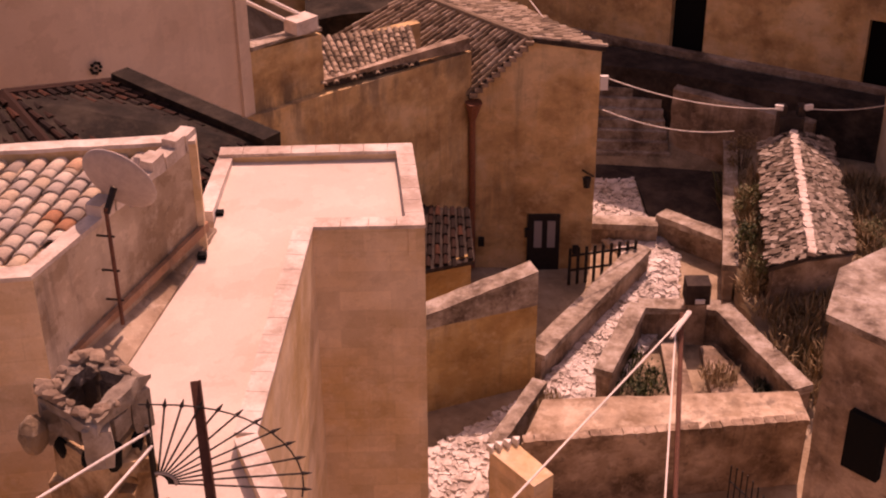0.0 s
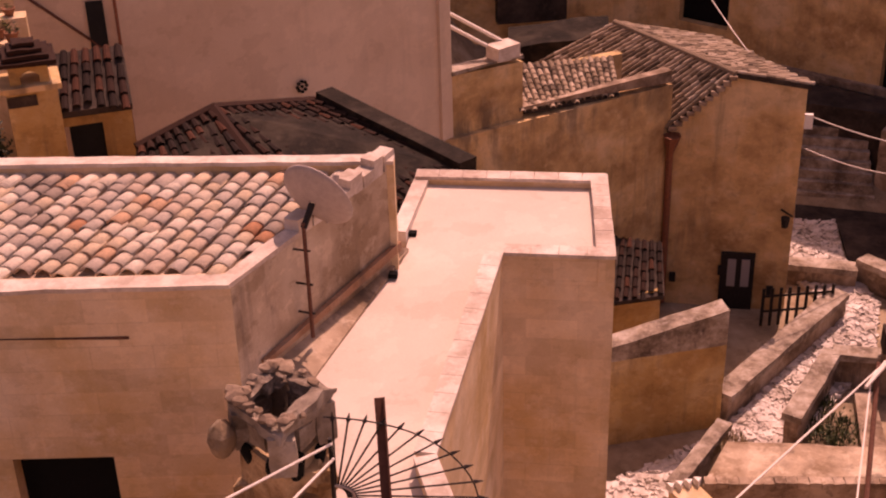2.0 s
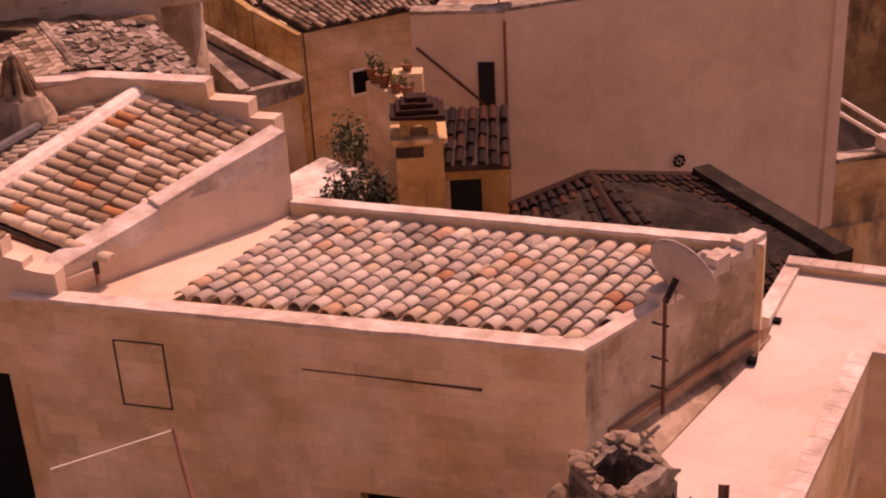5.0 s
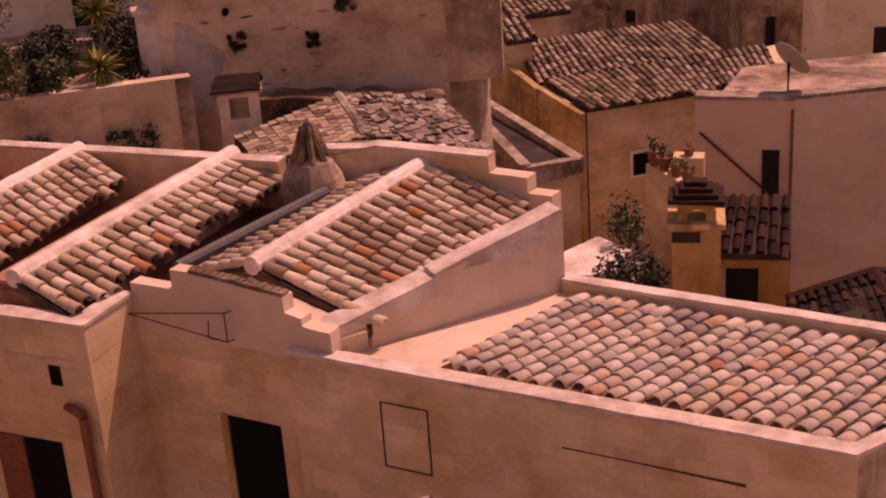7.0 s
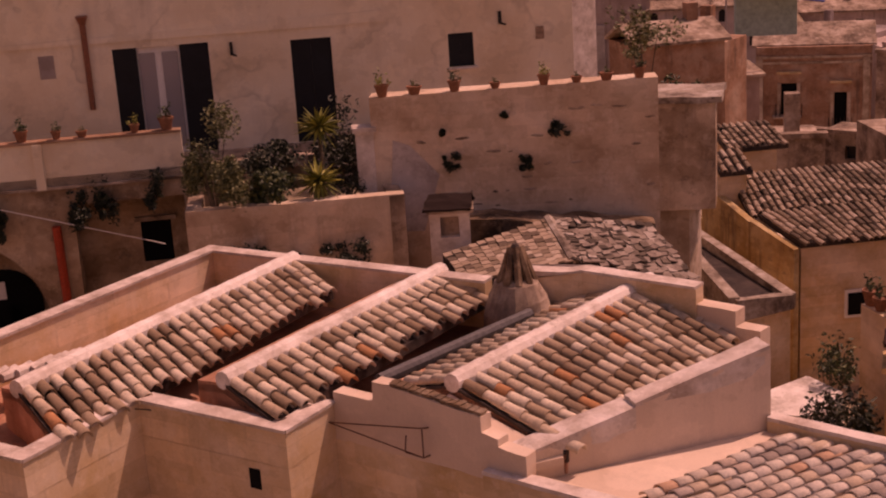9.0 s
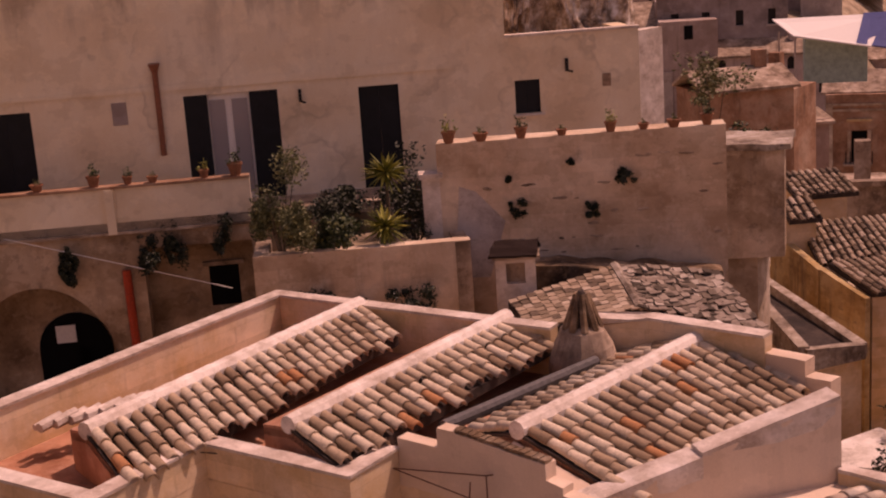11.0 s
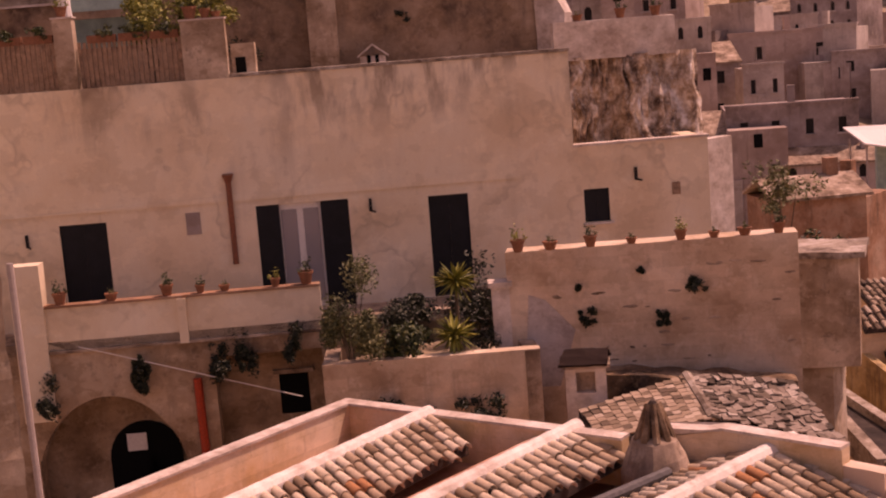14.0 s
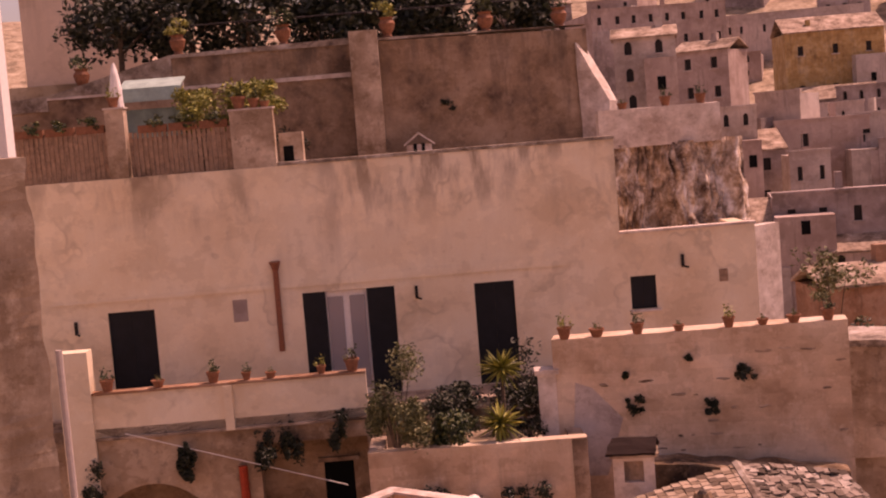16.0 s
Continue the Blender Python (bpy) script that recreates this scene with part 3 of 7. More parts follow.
def house_c():
    h = thing("ridged_house", (-14, 10, -12), "old tufa house with three low tiled ridges behind parapets", "house")
    body = [(-17.0, 5.4), (-13.88, 6.25), (-14.42, 8.12), (-12.12, 8.67), (-12.38, 9.62), (-9.57, 10.04), (-8.36, 13.0), (-10.5, 14.8), (-12.5, 14.5), (-13.6, 13.8), (-18.8, 12.3)]
    piece("wall", prism(bmesh.new(), body, -12.0, -6.75), TUFA, h)
    piece("roof_floor", prism(bmesh.new(), [(-16.9, 5.6), (-14.05, 6.4), (-14.5, 8.2), (-12.2, 8.8), (-12.4, 9.7), (-9.7, 10.1), (-8.5, 12.9), (-10.6, 14.6), (-12.5, 14.4), (-13.6, 13.7), (-18.6, 12.2)], -6.75, -6.70), RED, h, "roof valleys coated in red waterproofing")
    segs = [((-17.0, 5.4), (-13.88, 6.25), -6.3, -6.3), ((-13.88, 6.25), (-14.42, 8.12), -6.3, -6.3), ((-14.42, 8.12), (-12.12, 8.67), -6.3, -6.3),
            ((-12.12, 8.67), (-12.38, 9.62), -6.3, -6.3), ((-13.65, 13.77), (-18.85, 12.34), ZC, ZC), ((-18.85, 12.34), (-17.0, 5.4), ZC, ZC),
            ((-12.42, 14.52), (-13.55, 13.95), -5.8, -6.0), ((-10.59, 14.80), (-12.42, 14.52), -5.8, -5.8)]
    for p, q, z, zq in segs:
        piece("parapet", wall(bmesh.new(), p, q, -6.76, z, 0.22, 1, zq), TUFA, h)
        bm = wall(bmesh.new(), p, q, z + 0.002, z + 0.045, 0.27, 0.85, zq + 0.045)
        roughen(bm, 0.01, 0, 4)
        piece("coping", bm, COPING, h)
    # steps down at the back corner
    for p, q, z in (((-10.66, 14.60), (-9.97, 14.66), -6.02), ((-9.965, 14.66), (-9.60, 14.69), -6.24)):
        bm = wall(bmesh.new(), p, q, -7.4, z, 0.26, 1)
        roughen(bm, 0.012, 2, 4)
        piece("corner_step", bm, PINK, h)
    # stepped gable front
    p, q = Vector((-12.38, 9.62)), Vector((-9.57, 10.04))
    for s0, s1, z, zq in ((0.0, 0.23, -6.14, -6.14), (0.23, 0.33, -5.88, -5.88), (0.33, 0.79, -5.90, -6.02), (0.79, 0.87, -6.20, -6.24), (0.87, 1.0, -6.33, -6.36)):
        bm = wall(bmesh.new(), p.lerp(q, s0), p.lerp(q, s1), -6.76, z, 0.2, 1, zq)
        roughen(bm, 0.012, 2, 4)
        piece("gable_step", bm, PINK, h)
    # wall shared with the low house
    for (p, q, z, zq, th) in (((-9.70, 10.05), (-9.10, 11.40), -6.45, -6.15, 0.34), ((-9.10, 11.40), (-8.36, 13.0), -6.10, -5.70, 0.26)):
        bm = wall(bmesh.new(), p, q, -7.5, z, th, 1, zq)
        roughen(bm, 0.02, 4, 3)
        piece("party_wall", bm, PINK, h, "pale plastered party wall")
        bm = wall(bmesh.new(), p, q, z + 0.004, z + 0.05, th + 0.03, 1, zq + 0.05)
        roughen(bm, 0.015, 3, 5)
        piece("coping", bm, COPING, h)
    rng = random.Random(8)
    for k, (rf, rn, ef, en, ze) in enumerate(C_RIDGES):
        rf, rn, ef, en = Vector((*rf, ZC - 0.02)), Vector((*rn, ZC - 0.02)), Vector((*ef, ze)), Vector((*en, ze))
        # Dark bed paints the shade seen between the tile columns.
        piece("roof_bed", slope(bmesh.new(), rf, rn, en, ef, 0.14), DARKTONE, h)
        places = tile_places(rf, rn, en, ef, 0.228, 0.31, rng)
        bedo = h.children[-1]
        tiles_as_parts(TILE_C, places, bedo)
        across = (rf - ef) + (rn - en)
        across = Vector((across.x, across.y, 0)).normalized() * (0.9 if k == 2 else 0.62)
        fall = Vector((0, 0, 0.28 if k == 2 else 0.12))
        lf, ln = rf + across - fall, rn + across - fall
        bed2 = piece("roof_bed", slope(bmesh.new(), rf, rn, ln, lf, 0.14), DARKTONE if k == 2 else RED, h)
        tri = bmesh.new()
        prism(tri, [(en.x, en.y), (rn.x, rn.y), (ln.x, ln.y), (ln.x - 0.04, ln.y + 0.15), (rn.x - 0.04, rn.y + 0.15), (en.x - 0.04, en.y + 0.15)], -6.72, [en.z - 0.04, rn.z - 0.04, ln.z - 0.04, ln.z - 0.04, rn.z - 0.04, en.z - 0.04])
        piece("end_gable", tri, RED, h, "pink plastered roof end")
        if k == 2:
            tiles_as_parts(TILE_C, tile_places(rf, rn, ln, lf, 0.228, 0.31, rng), bed2)
        n = 15
        for i in range(n):
            a, b = rf.lerp(rn, (i - 0.03) / n), rf.lerp(rn, (i + 1.03) / n)
            bm = rod(bmesh.new(), a + Vector((0, 0, 0.015)), b + Vector((0, 0, 0.03)), 0.145, 0.12, 10)
            piece("ridge_tile", bm, RIDGE, h, "mortared pale ridge tile")
    bm = slope(bmesh.new(), (-11.15, 10.42, -6.12), (-9.44, 10.52, -6.50), (-9.66, 10.12, -6.52), (-11.0, 9.94, -6.20), 0.1)
    piece("skirt", bm, PINK, h, "smooth pink plaster skirt below the roof end")
    return h


house_c()

# ---- long cream facade (D) ----
D0, DU = Vector((-30.5, 12.4)), Vector((0.57384, 0.81897))
DN = Vector((DU.y, -DU.x))           # towards the eye


def dpt(s, out=0.0):
    w = D0 + DU * s + DN * out
    return (w.x, w.y)


DOORS = ((0.0, 1.10, -6.2, -3.75, "door"), (4.60, 6.78, -6.2, -3.66, "french_window"), (8.67, 9.62, -6.2, -3.76, "door"), (12.39, 13.0, -4.71, -3.91, "window"))


def house_d():
    h = thing("long_cream_house", (-25, 20, -12), "long cream plastered house with dark shuttered doors", "house")
    voids = [d[:4] for d in DOORS]
    off = 6.0
    bm = face_wall(bmesh.new(), dpt(-off), dpt(15.43), -12.0, -0.62, 0.4, [(a + off, b + off, c, d) for a, b, c, d in voids] + [(12.21 + off, 30, -2.88, 1)])
    piece("front_wall", bm, CREAM, h)
    piece("end_wall", wall(bmesh.new(), dpt(15.43 - 0.2, -0.4), dpt(15.43 - 0.2, -2.1), -12.0, -2.88, 0.4, 0), CREAM, h)
    # Sun misses this wall; its pale stone paints the bright sunlit strip.
    piece("splayed_end_wall", wall(bmesh.new(), (-21.66, 25.05), (-21.70, 25.98), -12.0, -2.95, 0.3, 1), COPING, h, "splayed end wall, sunlight put into its pale colour")
    piece("roof_slab", prism(bmesh.new(), [dpt(-6, -0.4), dpt(12.2, -0.4), dpt(12.2, -5), dpt(-6, -5)], -1.3, -1.0), OLD, h)
    piece("roof_slab", prism(bmesh.new(), [dpt(12.2, -0.4), dpt(15.2, -0.4), dpt(15.2, -2.1), dpt(12.2, -4)], -3.5, -3.3), OLD, h)
    piece("inner_wall", wall(bmesh.new(), dpt(12.0, -0.4), dpt(12.0, -5), -12, -0.9, 0.4, 0), CREAM, h)
    bm = wall(bmesh.new(), dpt(4.3, 0.03), dpt(12.24, 0.03), -0.618, -0.54, 0.5, 1)
    piece("coping", bm, GREYSTONE, h)
    bm = wall(bmesh.new(), dpt(12.2, 0.03), dpt(15.46, 0.03), -2.878, -2.82, 0.3, 1)
    piece("coping", bm, COPING, h)
    for a, b, z0, z1, kind in DOORS:
        mat = DOOR
        if kind == "french_window":
            for s0, s1, m in ((4.60, 5.14, DOOR), (6.12, 6.78, DOOR)):
                piece("shutter", block(bmesh.new(), (*dpt((s0 + s1) / 2, -0.06), (z0 + z1) / 2), (s1 - s0, 0.05, z1 - z0), math.atan2(DU.y, DU.x)), m, h)
            piece("window_frame", block(bmesh.new(), (*dpt(5.63, -0.14), (z0 + z1) / 2), (0.99, 0.05, z1 - z0), math.atan2(DU.y, DU.x)), WHITE, h)
            for s in (5.36, 5.88):
                piece("pane", block(bmesh.new(), (*dpt(s, -0.10), (z0 + z1) / 2), (0.36, 0.02, z1 - z0 - 0.3), math.atan2(DU.y, DU.x)), GLASS, h)
        else:
            half = (b - a) / 2
            for i in range(2):
                c = a + half * (i + 0.5)
                piece("shutter" if kind == "window" else "door_leaf", block(bmesh.new(), (*dpt(c, -0.09), (z0 + z1) / 2), (half - 0.003, 0.05, z1 - z0 - 0.02), math.atan2(DU.y, DU.x)), DOOR, h, "dark painted wooden leaf")
    return h


house_d()

# balcony, planter and retaining walls
def terrace_d():
    h = thing("balcony_terrace", (*dpt(2, 1.5), -12), "balcony terrace on an old vaulted passage", "terrace")
    arch = []
    for k in range(64):
        s = -0.7 + 3.4 * (k + 0.5) / 64
        zt = -9.9 + 2.35 * math.sqrt(max(0.0, 1 - ((s - 0.95) / 1.78) ** 2))
        arch.append((-0.7 + 3.4 * k / 64 + 2, -0.7 + 3.4 * (k + 1) / 64 + 2, -11.5, zt))
    # Arcade, recess and passage back all wear the shade-darkened plaster.
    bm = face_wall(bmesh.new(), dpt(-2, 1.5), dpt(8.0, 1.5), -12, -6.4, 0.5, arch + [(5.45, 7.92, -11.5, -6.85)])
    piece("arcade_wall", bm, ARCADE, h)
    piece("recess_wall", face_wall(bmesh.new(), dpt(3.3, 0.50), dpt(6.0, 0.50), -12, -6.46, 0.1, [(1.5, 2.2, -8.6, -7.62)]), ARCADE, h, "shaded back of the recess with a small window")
    piece("recess_window", block(bmesh.new(), (*dpt(5.15, 0.44), -8.1), (0.8, 0.05, 1.1), math.atan2(DU.y, DU.x)), BLACK, h)
    piece("lintel", block(bmesh.new(), (*dpt(5.15, 0.54), -7.56), (0.95, 0.10, 0.10), math.atan2(DU.y, DU.x)), OLD, h)
    piece("pilaster", block(bmesh.new(), (*dpt(2.86, 1.53), -5.94), (0.20, 0.12, 1.02), math.atan2(DU.y, DU.x)), CREAM, h)
    # Thin dark strip that paints the shadow line below the parapet.
    piece("string_course", wall(bmesh.new(), dpt(-0.2, 1.58), dpt(6.0, 1.58), -6.46, -6.40, 0.1, 1), OLD, h)
    piece("floor", prism(bmesh.new(), [dpt(-2, 0.004), dpt(-2, 1.5), dpt(9, 1.5), dpt(9, 0.004)], -6.45, -6.2), OLD, h)
    piece("parapet", wall(bmesh.new(), dpt(-0.2, 1.5), dpt(6.0, 1.5), -6.4, -5.42, 0.2, 1), CREAM, h)
    piece("parapet_cap", wall(bmesh.new(), dpt(-0.2, 1.55), dpt(6.0, 1.55), -5.418, -5.36, 0.32, 1), ORANGE, h, "reddish tiled parapet cap")
    piece("pillar", wall(bmesh.new(), dpt(-0.9, 1.6), dpt(-0.2, 1.6), -8.0, -4.40, 0.5, 1), CREAM, h)
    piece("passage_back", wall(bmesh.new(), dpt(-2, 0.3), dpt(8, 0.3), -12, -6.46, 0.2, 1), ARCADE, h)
    # Flat black shape that stands for the dark inside the inner arch.
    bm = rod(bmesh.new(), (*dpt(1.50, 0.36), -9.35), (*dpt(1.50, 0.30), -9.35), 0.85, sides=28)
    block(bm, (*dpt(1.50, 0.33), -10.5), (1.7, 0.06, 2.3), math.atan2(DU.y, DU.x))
    piece("inner_arch", bm, BLACK, h, "black sheet for the unlit inner archway")
    piece("board", block(bmesh.new(), (*dpt(1.32, 0.42), -8.98), (0.46, 0.03, 0.42), math.atan2(DU.y, DU.x)), plain("panel_white", (0.75, 0.7, 0.66), 0.7, vary=0.08), h, "small white panel in the archway")
    return h


terrace_d()


def retaining():
    h = thing("retaining_wall", (-18.5, 19.5, -12), "tall weathered stone retaining wall with dark weed tufts", "wall")
    piece("wall", wall(bmesh.new(), (-20.55, 17.52), (-16.39, 21.46), -13, -4.42, 0.6, 1, -4.30), RETAIN, h)
    u = (Vector((-16.39, 21.46)) - Vector((-20.55, 17.52))).normalized()
    n = Vector((u.y, -u.x))
    bm = bmesh.new()
    patch = ((0.42, -5.30), (0.75, -5.42), (1.05, -5.75), (1.32, -6.05), (1.18, -6.5), (0.95, -7.2), (0.30, -7.2), (0.34, -6.2))
    rows2 = [[bm.verts.new((-20.55 + u.x * a + n.x * (0.30 + d), 17.52 + u.y * a + n.y * (0.30 + d), z)) for a, z in patch] for d in (-0.32, -0.285)]
    bm.faces.new(rows2[1])
    for k in range(len(patch)):
        j = (k + 1) % len(patch)
        bm.faces.new((rows2[0][k], rows2[0][j], rows2[1][j], rows2[1][k]))
    rw = random.Random(88)
    for k in range(26):
        # flat dark lumps paint the shade inside pits and washed-out joints in the courses
        a, z, ln = rw.uniform(0.9, 5.6), -4.55 - 0.27 * rw.randrange(1, 9) + rw.uniform(-0.03, 0.03), rw.uniform(0.07, 0.34)
        pit = bmesh.new()
        bmesh.ops.create_icosphere(pit, subdivisions=2, radius=0.5, matrix=Matrix.Translation((-20.55 + u.x * a, 17.52 + u.y * a, z)) @ Matrix.Rotation(math.atan2(u.y, u.x), 4, "Z") @ Matrix.Diagonal((ln, 0.025, rw.uniform(0.03, 0.075), 1)))
        roughen(pit, 0.02, 0, 9)
        piece("eroded_joint", pit, OLD, h)
    piece("cement_patch", bm, CEMENT, h, "grey cement repair patch")
    piece("end_tower", prism(bmesh.new(), [(-17.45, 22.4), (-16.40, 23.40), (-17.2, 24.6), (-18.3, 23.7)], -7.4, -5.1), WEATHERED, h)
    piece("tower_foot", prism(bmesh.new(), [(-17.9, 22.4), (-16.95, 23.20), (-17.5, 24.4), (-18.4, 23.7)], -13, -7.398), WEATHERED, h)
    bm = prism(bmesh.new(), [(-17.6, 22.2), (-16.25, 23.4), (-17.1, 24.8), (-18.5, 23.8)], -5.098, -4.97)
    roughen(bm, 0.06, 3, 3)
    piece("tower_cap", bm, GREYSTONE, h)
    piece("terrace_floor", prism(bmesh.new(), [(-20.9, 18.0), (-17.05, 21.7), (-18.3, 24.0), (-21.3, 25.2), (-24.6, 20.6)], -13, -5.9), OLD, h)
    h2 = thing("planter_terrace", (-20.5, 16, -12), "stone planter terrace full of shrubs", "planter")
    piece("wall", wall(bmesh.new(), (-21.98, 13.89), (-19.42, 17.29), -12, -6.18, 0.3, 1), RETAIN, h2)
    piece("wall", wall(bmesh.new(), (-19.42, 17.29), (-20.9, 18.3), -12, -6.20, 0.3, 1), OLD, h2)
    piece("wall", wall(bmesh.new(), (-23.2, 14.8), (-21.98, 13.89), -12, -6.2, 0.3, 1), OLD, h2)
    piece("soil", prism(bmesh.new(), [(-23.2, 14.9), (-22, 14.1), (-19.7, 17.3), (-21.0, 18.2), (-22.6, 18.6)], -12, -6.5), GROUND, h2)


retaining()

# ---- tall blank house (H) ----
def house_h():
    h = thing("tall_blank_house", (-7.5, 29, -14), "tall pale house with a large blank wall", "house")
    p, q = (-10.47, 24.89), (-4.62, 30.89)
    piece("blank_wall", wall(bmesh.new(), p, q, -16, -7.64, 0.4, 1), PINK, h)
    piece("side_wall", wall(bmesh.new(), (-12.3, 24.25), p, -16, -7.66, 0.4, 1), PINK, h)
    piece("roof_slab", prism(bmesh.new(), [(-12.2, 24.5), (-10.5, 25.2), (-5.0, 30.9), (-8, 33), (-13, 28)], -8.1, -7.95), OLD, h)
    piece("back_wall", wall(bmesh.new(), q, (-8, 33), -16, -7.7, 0.4, 1), PINK, h)
    piece("low_wall", wall(bmesh.new(), q, (-3.03, 32.50), -22, -12.55, 0.4, 1, -12.75), STAINED, h)


house_h()


# ---- house with the downpipe (E) ----
def house_e():
    h = thing("downpipe_house", (2, 36, -21.6), "stained ochre house with a brown downpipe and tiled roof", "house")
    piece("low_wing_wall", wall(bmesh.new(), (-6.5, 29.0), (0.84, 35.69), -22, -14.05, 0.5, 1, -14.55), STAINED, h)
    bm = prism(bmesh.new(), [(0.84, 35.69), (2.49, 35.63), (4.47, 35.55), (2.0, 40.3), (-0.9, 39.3), (-3.2, 40.0)], -22, [-15.98, -14.26, -14.50, -14.9, -14.2, -15.9])
    bmesh.ops.triangulate(bm, faces=bm.faces)
    piece("wall", bm, STAINED, h)
    rl, rr, er, el = (-0.90, 39.2, -14.06), (2.49, 35.55, -14.12), (0.80, 35.55, -15.84), (-3.4, 39.9, -15.75)
    er2, el2 = (4.56, 35.46, -14.38), (2.1, 40.0, -14.75)
    # Both beds are dark to paint the shade between tiles.
    piece("roof", slope(bmesh.new(), rl, rr, er, el), DARKTONE, h)
    rng = random.Random(3)
    tiles_joined("roof_tiles", TILE_J, tile_places(rl, rr, er, el, 0.20, 0.28, rng), TILE_FAR, h, "weathered curved clay tiles")
    piece("roof", slope(bmesh.new(), rr, rl, el2, er2), DARKTONE, h)
    tiles_joined("roof_tiles", TILE_J, tile_places(rr, rl, el2, er2, 0.20, 0.28, rng), TILE_FAR, h, "weathered curved clay tiles")
    for i in range(12):
        a, b = Vector(rl).lerp(Vector(rr), i / 12), Vector(rl).lerp(Vector(rr), (i + 1.1) / 12)
        piece("ridge_tile", rod(bmesh.new(), a, b, 0.11, 0.09, 8), TILE_FAR, h)
    for i in range(11):
        # stones along the verge over the front, each with its dark underside
        a = Vector((0.9, 35.60, -15.80)).lerp(Vector((2.45, 35.52, -14.22)), i / 10)
        bm = block(bmesh.new(), a, (0.22, 0.26, 0.12), 0.0)
        roughen(bm, 0.03, 1, 5)
        piece("verge_stone", bm, OLD, h)


house_e()


# ---- house behind (F) ----
def house_f():
    h = thing("far_tiled_house", (-17, 31, -14), "ochre house with two long tiled roof slopes", "house")
    piece("wall", prism(bmesh.new(), [(-17.62, 28.75), (-13.9, 33.9), (-16.2, 37), (-20.6, 30.6)], -15, -9.75), TUFA, h)
    piece("wall", prism(bmesh.new(), [(-17.66, 28.80), (-20.6, 30.65), (-22.0, 30.4), (-18.9, 28.6)], -15, -9.9), OCHRE, h)
    piece("gable_wall", wall(bmesh.new(), (-17.58, 28.60), (-18.95, 28.76), -15, -9.72, 0.2, 1, -9.22), GABLE, h, "yellow plastered gable")
    piece("gable_wall", wall(bmesh.new(), (-18.95, 28.76), (-21.2, 29.9), -15, -9.25, 0.2, 1, -8.75), GABLE, h, "yellow plastered gable")
    rng = random.Random(5)
    for rl, rr, er, el in (((-18.89, 28.82, -9.1), (-15.34, 34.44, -9.1), (-14.3, 33.2, -9.62), (-17.57, 28.65, -9.62)), ((-20.8, 30.3, -8.6), (-17.78, 34.3, -8.6), (-16.4, 33.9, -9.2), (-19.3, 29.0, -9.2))):
        # Dark bed colour gives the tile gaps their shade.
        piece("roof", slope(bmesh.new(), rl, rr, er, el), DARKTONE, h)
        tiles_joined("roof_tiles", TILE_J, tile_places(rl, rr, er, el, 0.195, 0.28, rng), TILE_FAR, h, "weathered curved clay tiles")


house_f()


# ---- plants ----
def leaves(bm, centre, radii, count, size, rng, shell=0.55, thin=0.45):
    """Loose leaf blades over an uneven clump."""
    c = Vector(centre)
    lobes = [(Vector((rng.uniform(-1, 1) * radii[0], rng.uniform(-1, 1) * radii[1], rng.uniform(-1, 1) * radii[2])) * 0.72, rng.uniform(0.22, 0.58)) for _ in range(11)]
    for _ in range(count):
        o, k = rng.choice(lobes)
        d = Vector((rng.gauss(0, 1), rng.gauss(0, 1), rng.gauss(0, 1))).normalized()
        p = c + o + Vector((d.x * radii[0], d.y * radii[1], d.z * radii[2])) * k * rng.uniform(shell, 1.05)
        a = Vector((rng.gauss(0, 1), rng.gauss(0, 1), rng.gauss(0, 0.8))).normalized()
        b = a.orthogonal().normalized()
        b = (Matrix.Rotation(rng.uniform(0, 6.28), 3, a) @ b) * size * thin * rng.uniform(0.7, 1.2)
        a = a * size * rng.uniform(0.6, 1.3)
        n = a.cross(b).normalized() * size * 0.12
        v = [bm.verts.new(q) for q in (p - a, p + b + n, p + a, p - b + n)]
        bm.faces.new(v)
    return bm


def blades(bm, centre, radius, count, height, width, rng, spread=0.5):
    """Upright grass or sword-shaped leaves from one foot."""
    c = Vector(centre)
    for _ in range(count):
        ang = rng.uniform(0, 6.28)
        f = c + Vector((math.cos(ang), math.sin(ang), 0)) * radius * math.sqrt(rng.random())
        lean = Vector((rng.gauss(0, spread), rng.gauss(0, spread), 1)).normalized() * height * rng.uniform(0.5, 1.1)
        side = Vector((-lean.y, lean.x, 0.01)).normalized() * width
        m = f + lean * 0.55 + Vector((0, 0, height * 0.05))
        t = f + lean - Vector((0, 0, height * 0.12 * lean.to_2d().length / height))
        v = [bm.verts.new(q) for q in (f - side * 0.5, f + side * 0.5, m + side, m - side, t)]
        bm.faces.new((v[0], v[1], v[2], v[3]))
        bm.faces.new((v[3], v[2], v[4]))
    return bm


def lathe(bm, profile, sides=12, at=(0, 0, 0)):
    rings = [[bm.verts.new((at[0] + r * math.cos(2 * math.pi * k / sides), at[1] + r * math.sin(2 * math.pi * k / sides), at[2] + z)) for k in range(sides)] for r, z in profile]
    for a, b in zip(rings, rings[1:]):
        for k in range(sides):
            bm.faces.new((a[k], a[(k + 1) % sides], b[(k + 1) % sides], b[k]))
    bm.faces.new(rings[0][::-1])
    bm.faces.new(rings[-1])
    return bm


RNG = random.Random(21)
POT_PROFILE = [(0.09, 0.0), (0.115, 0.10), (0.135, 0.20), (0.155, 0.205), (0.155, 0.25), (0.13, 0.25), (0.12, 0.215)]


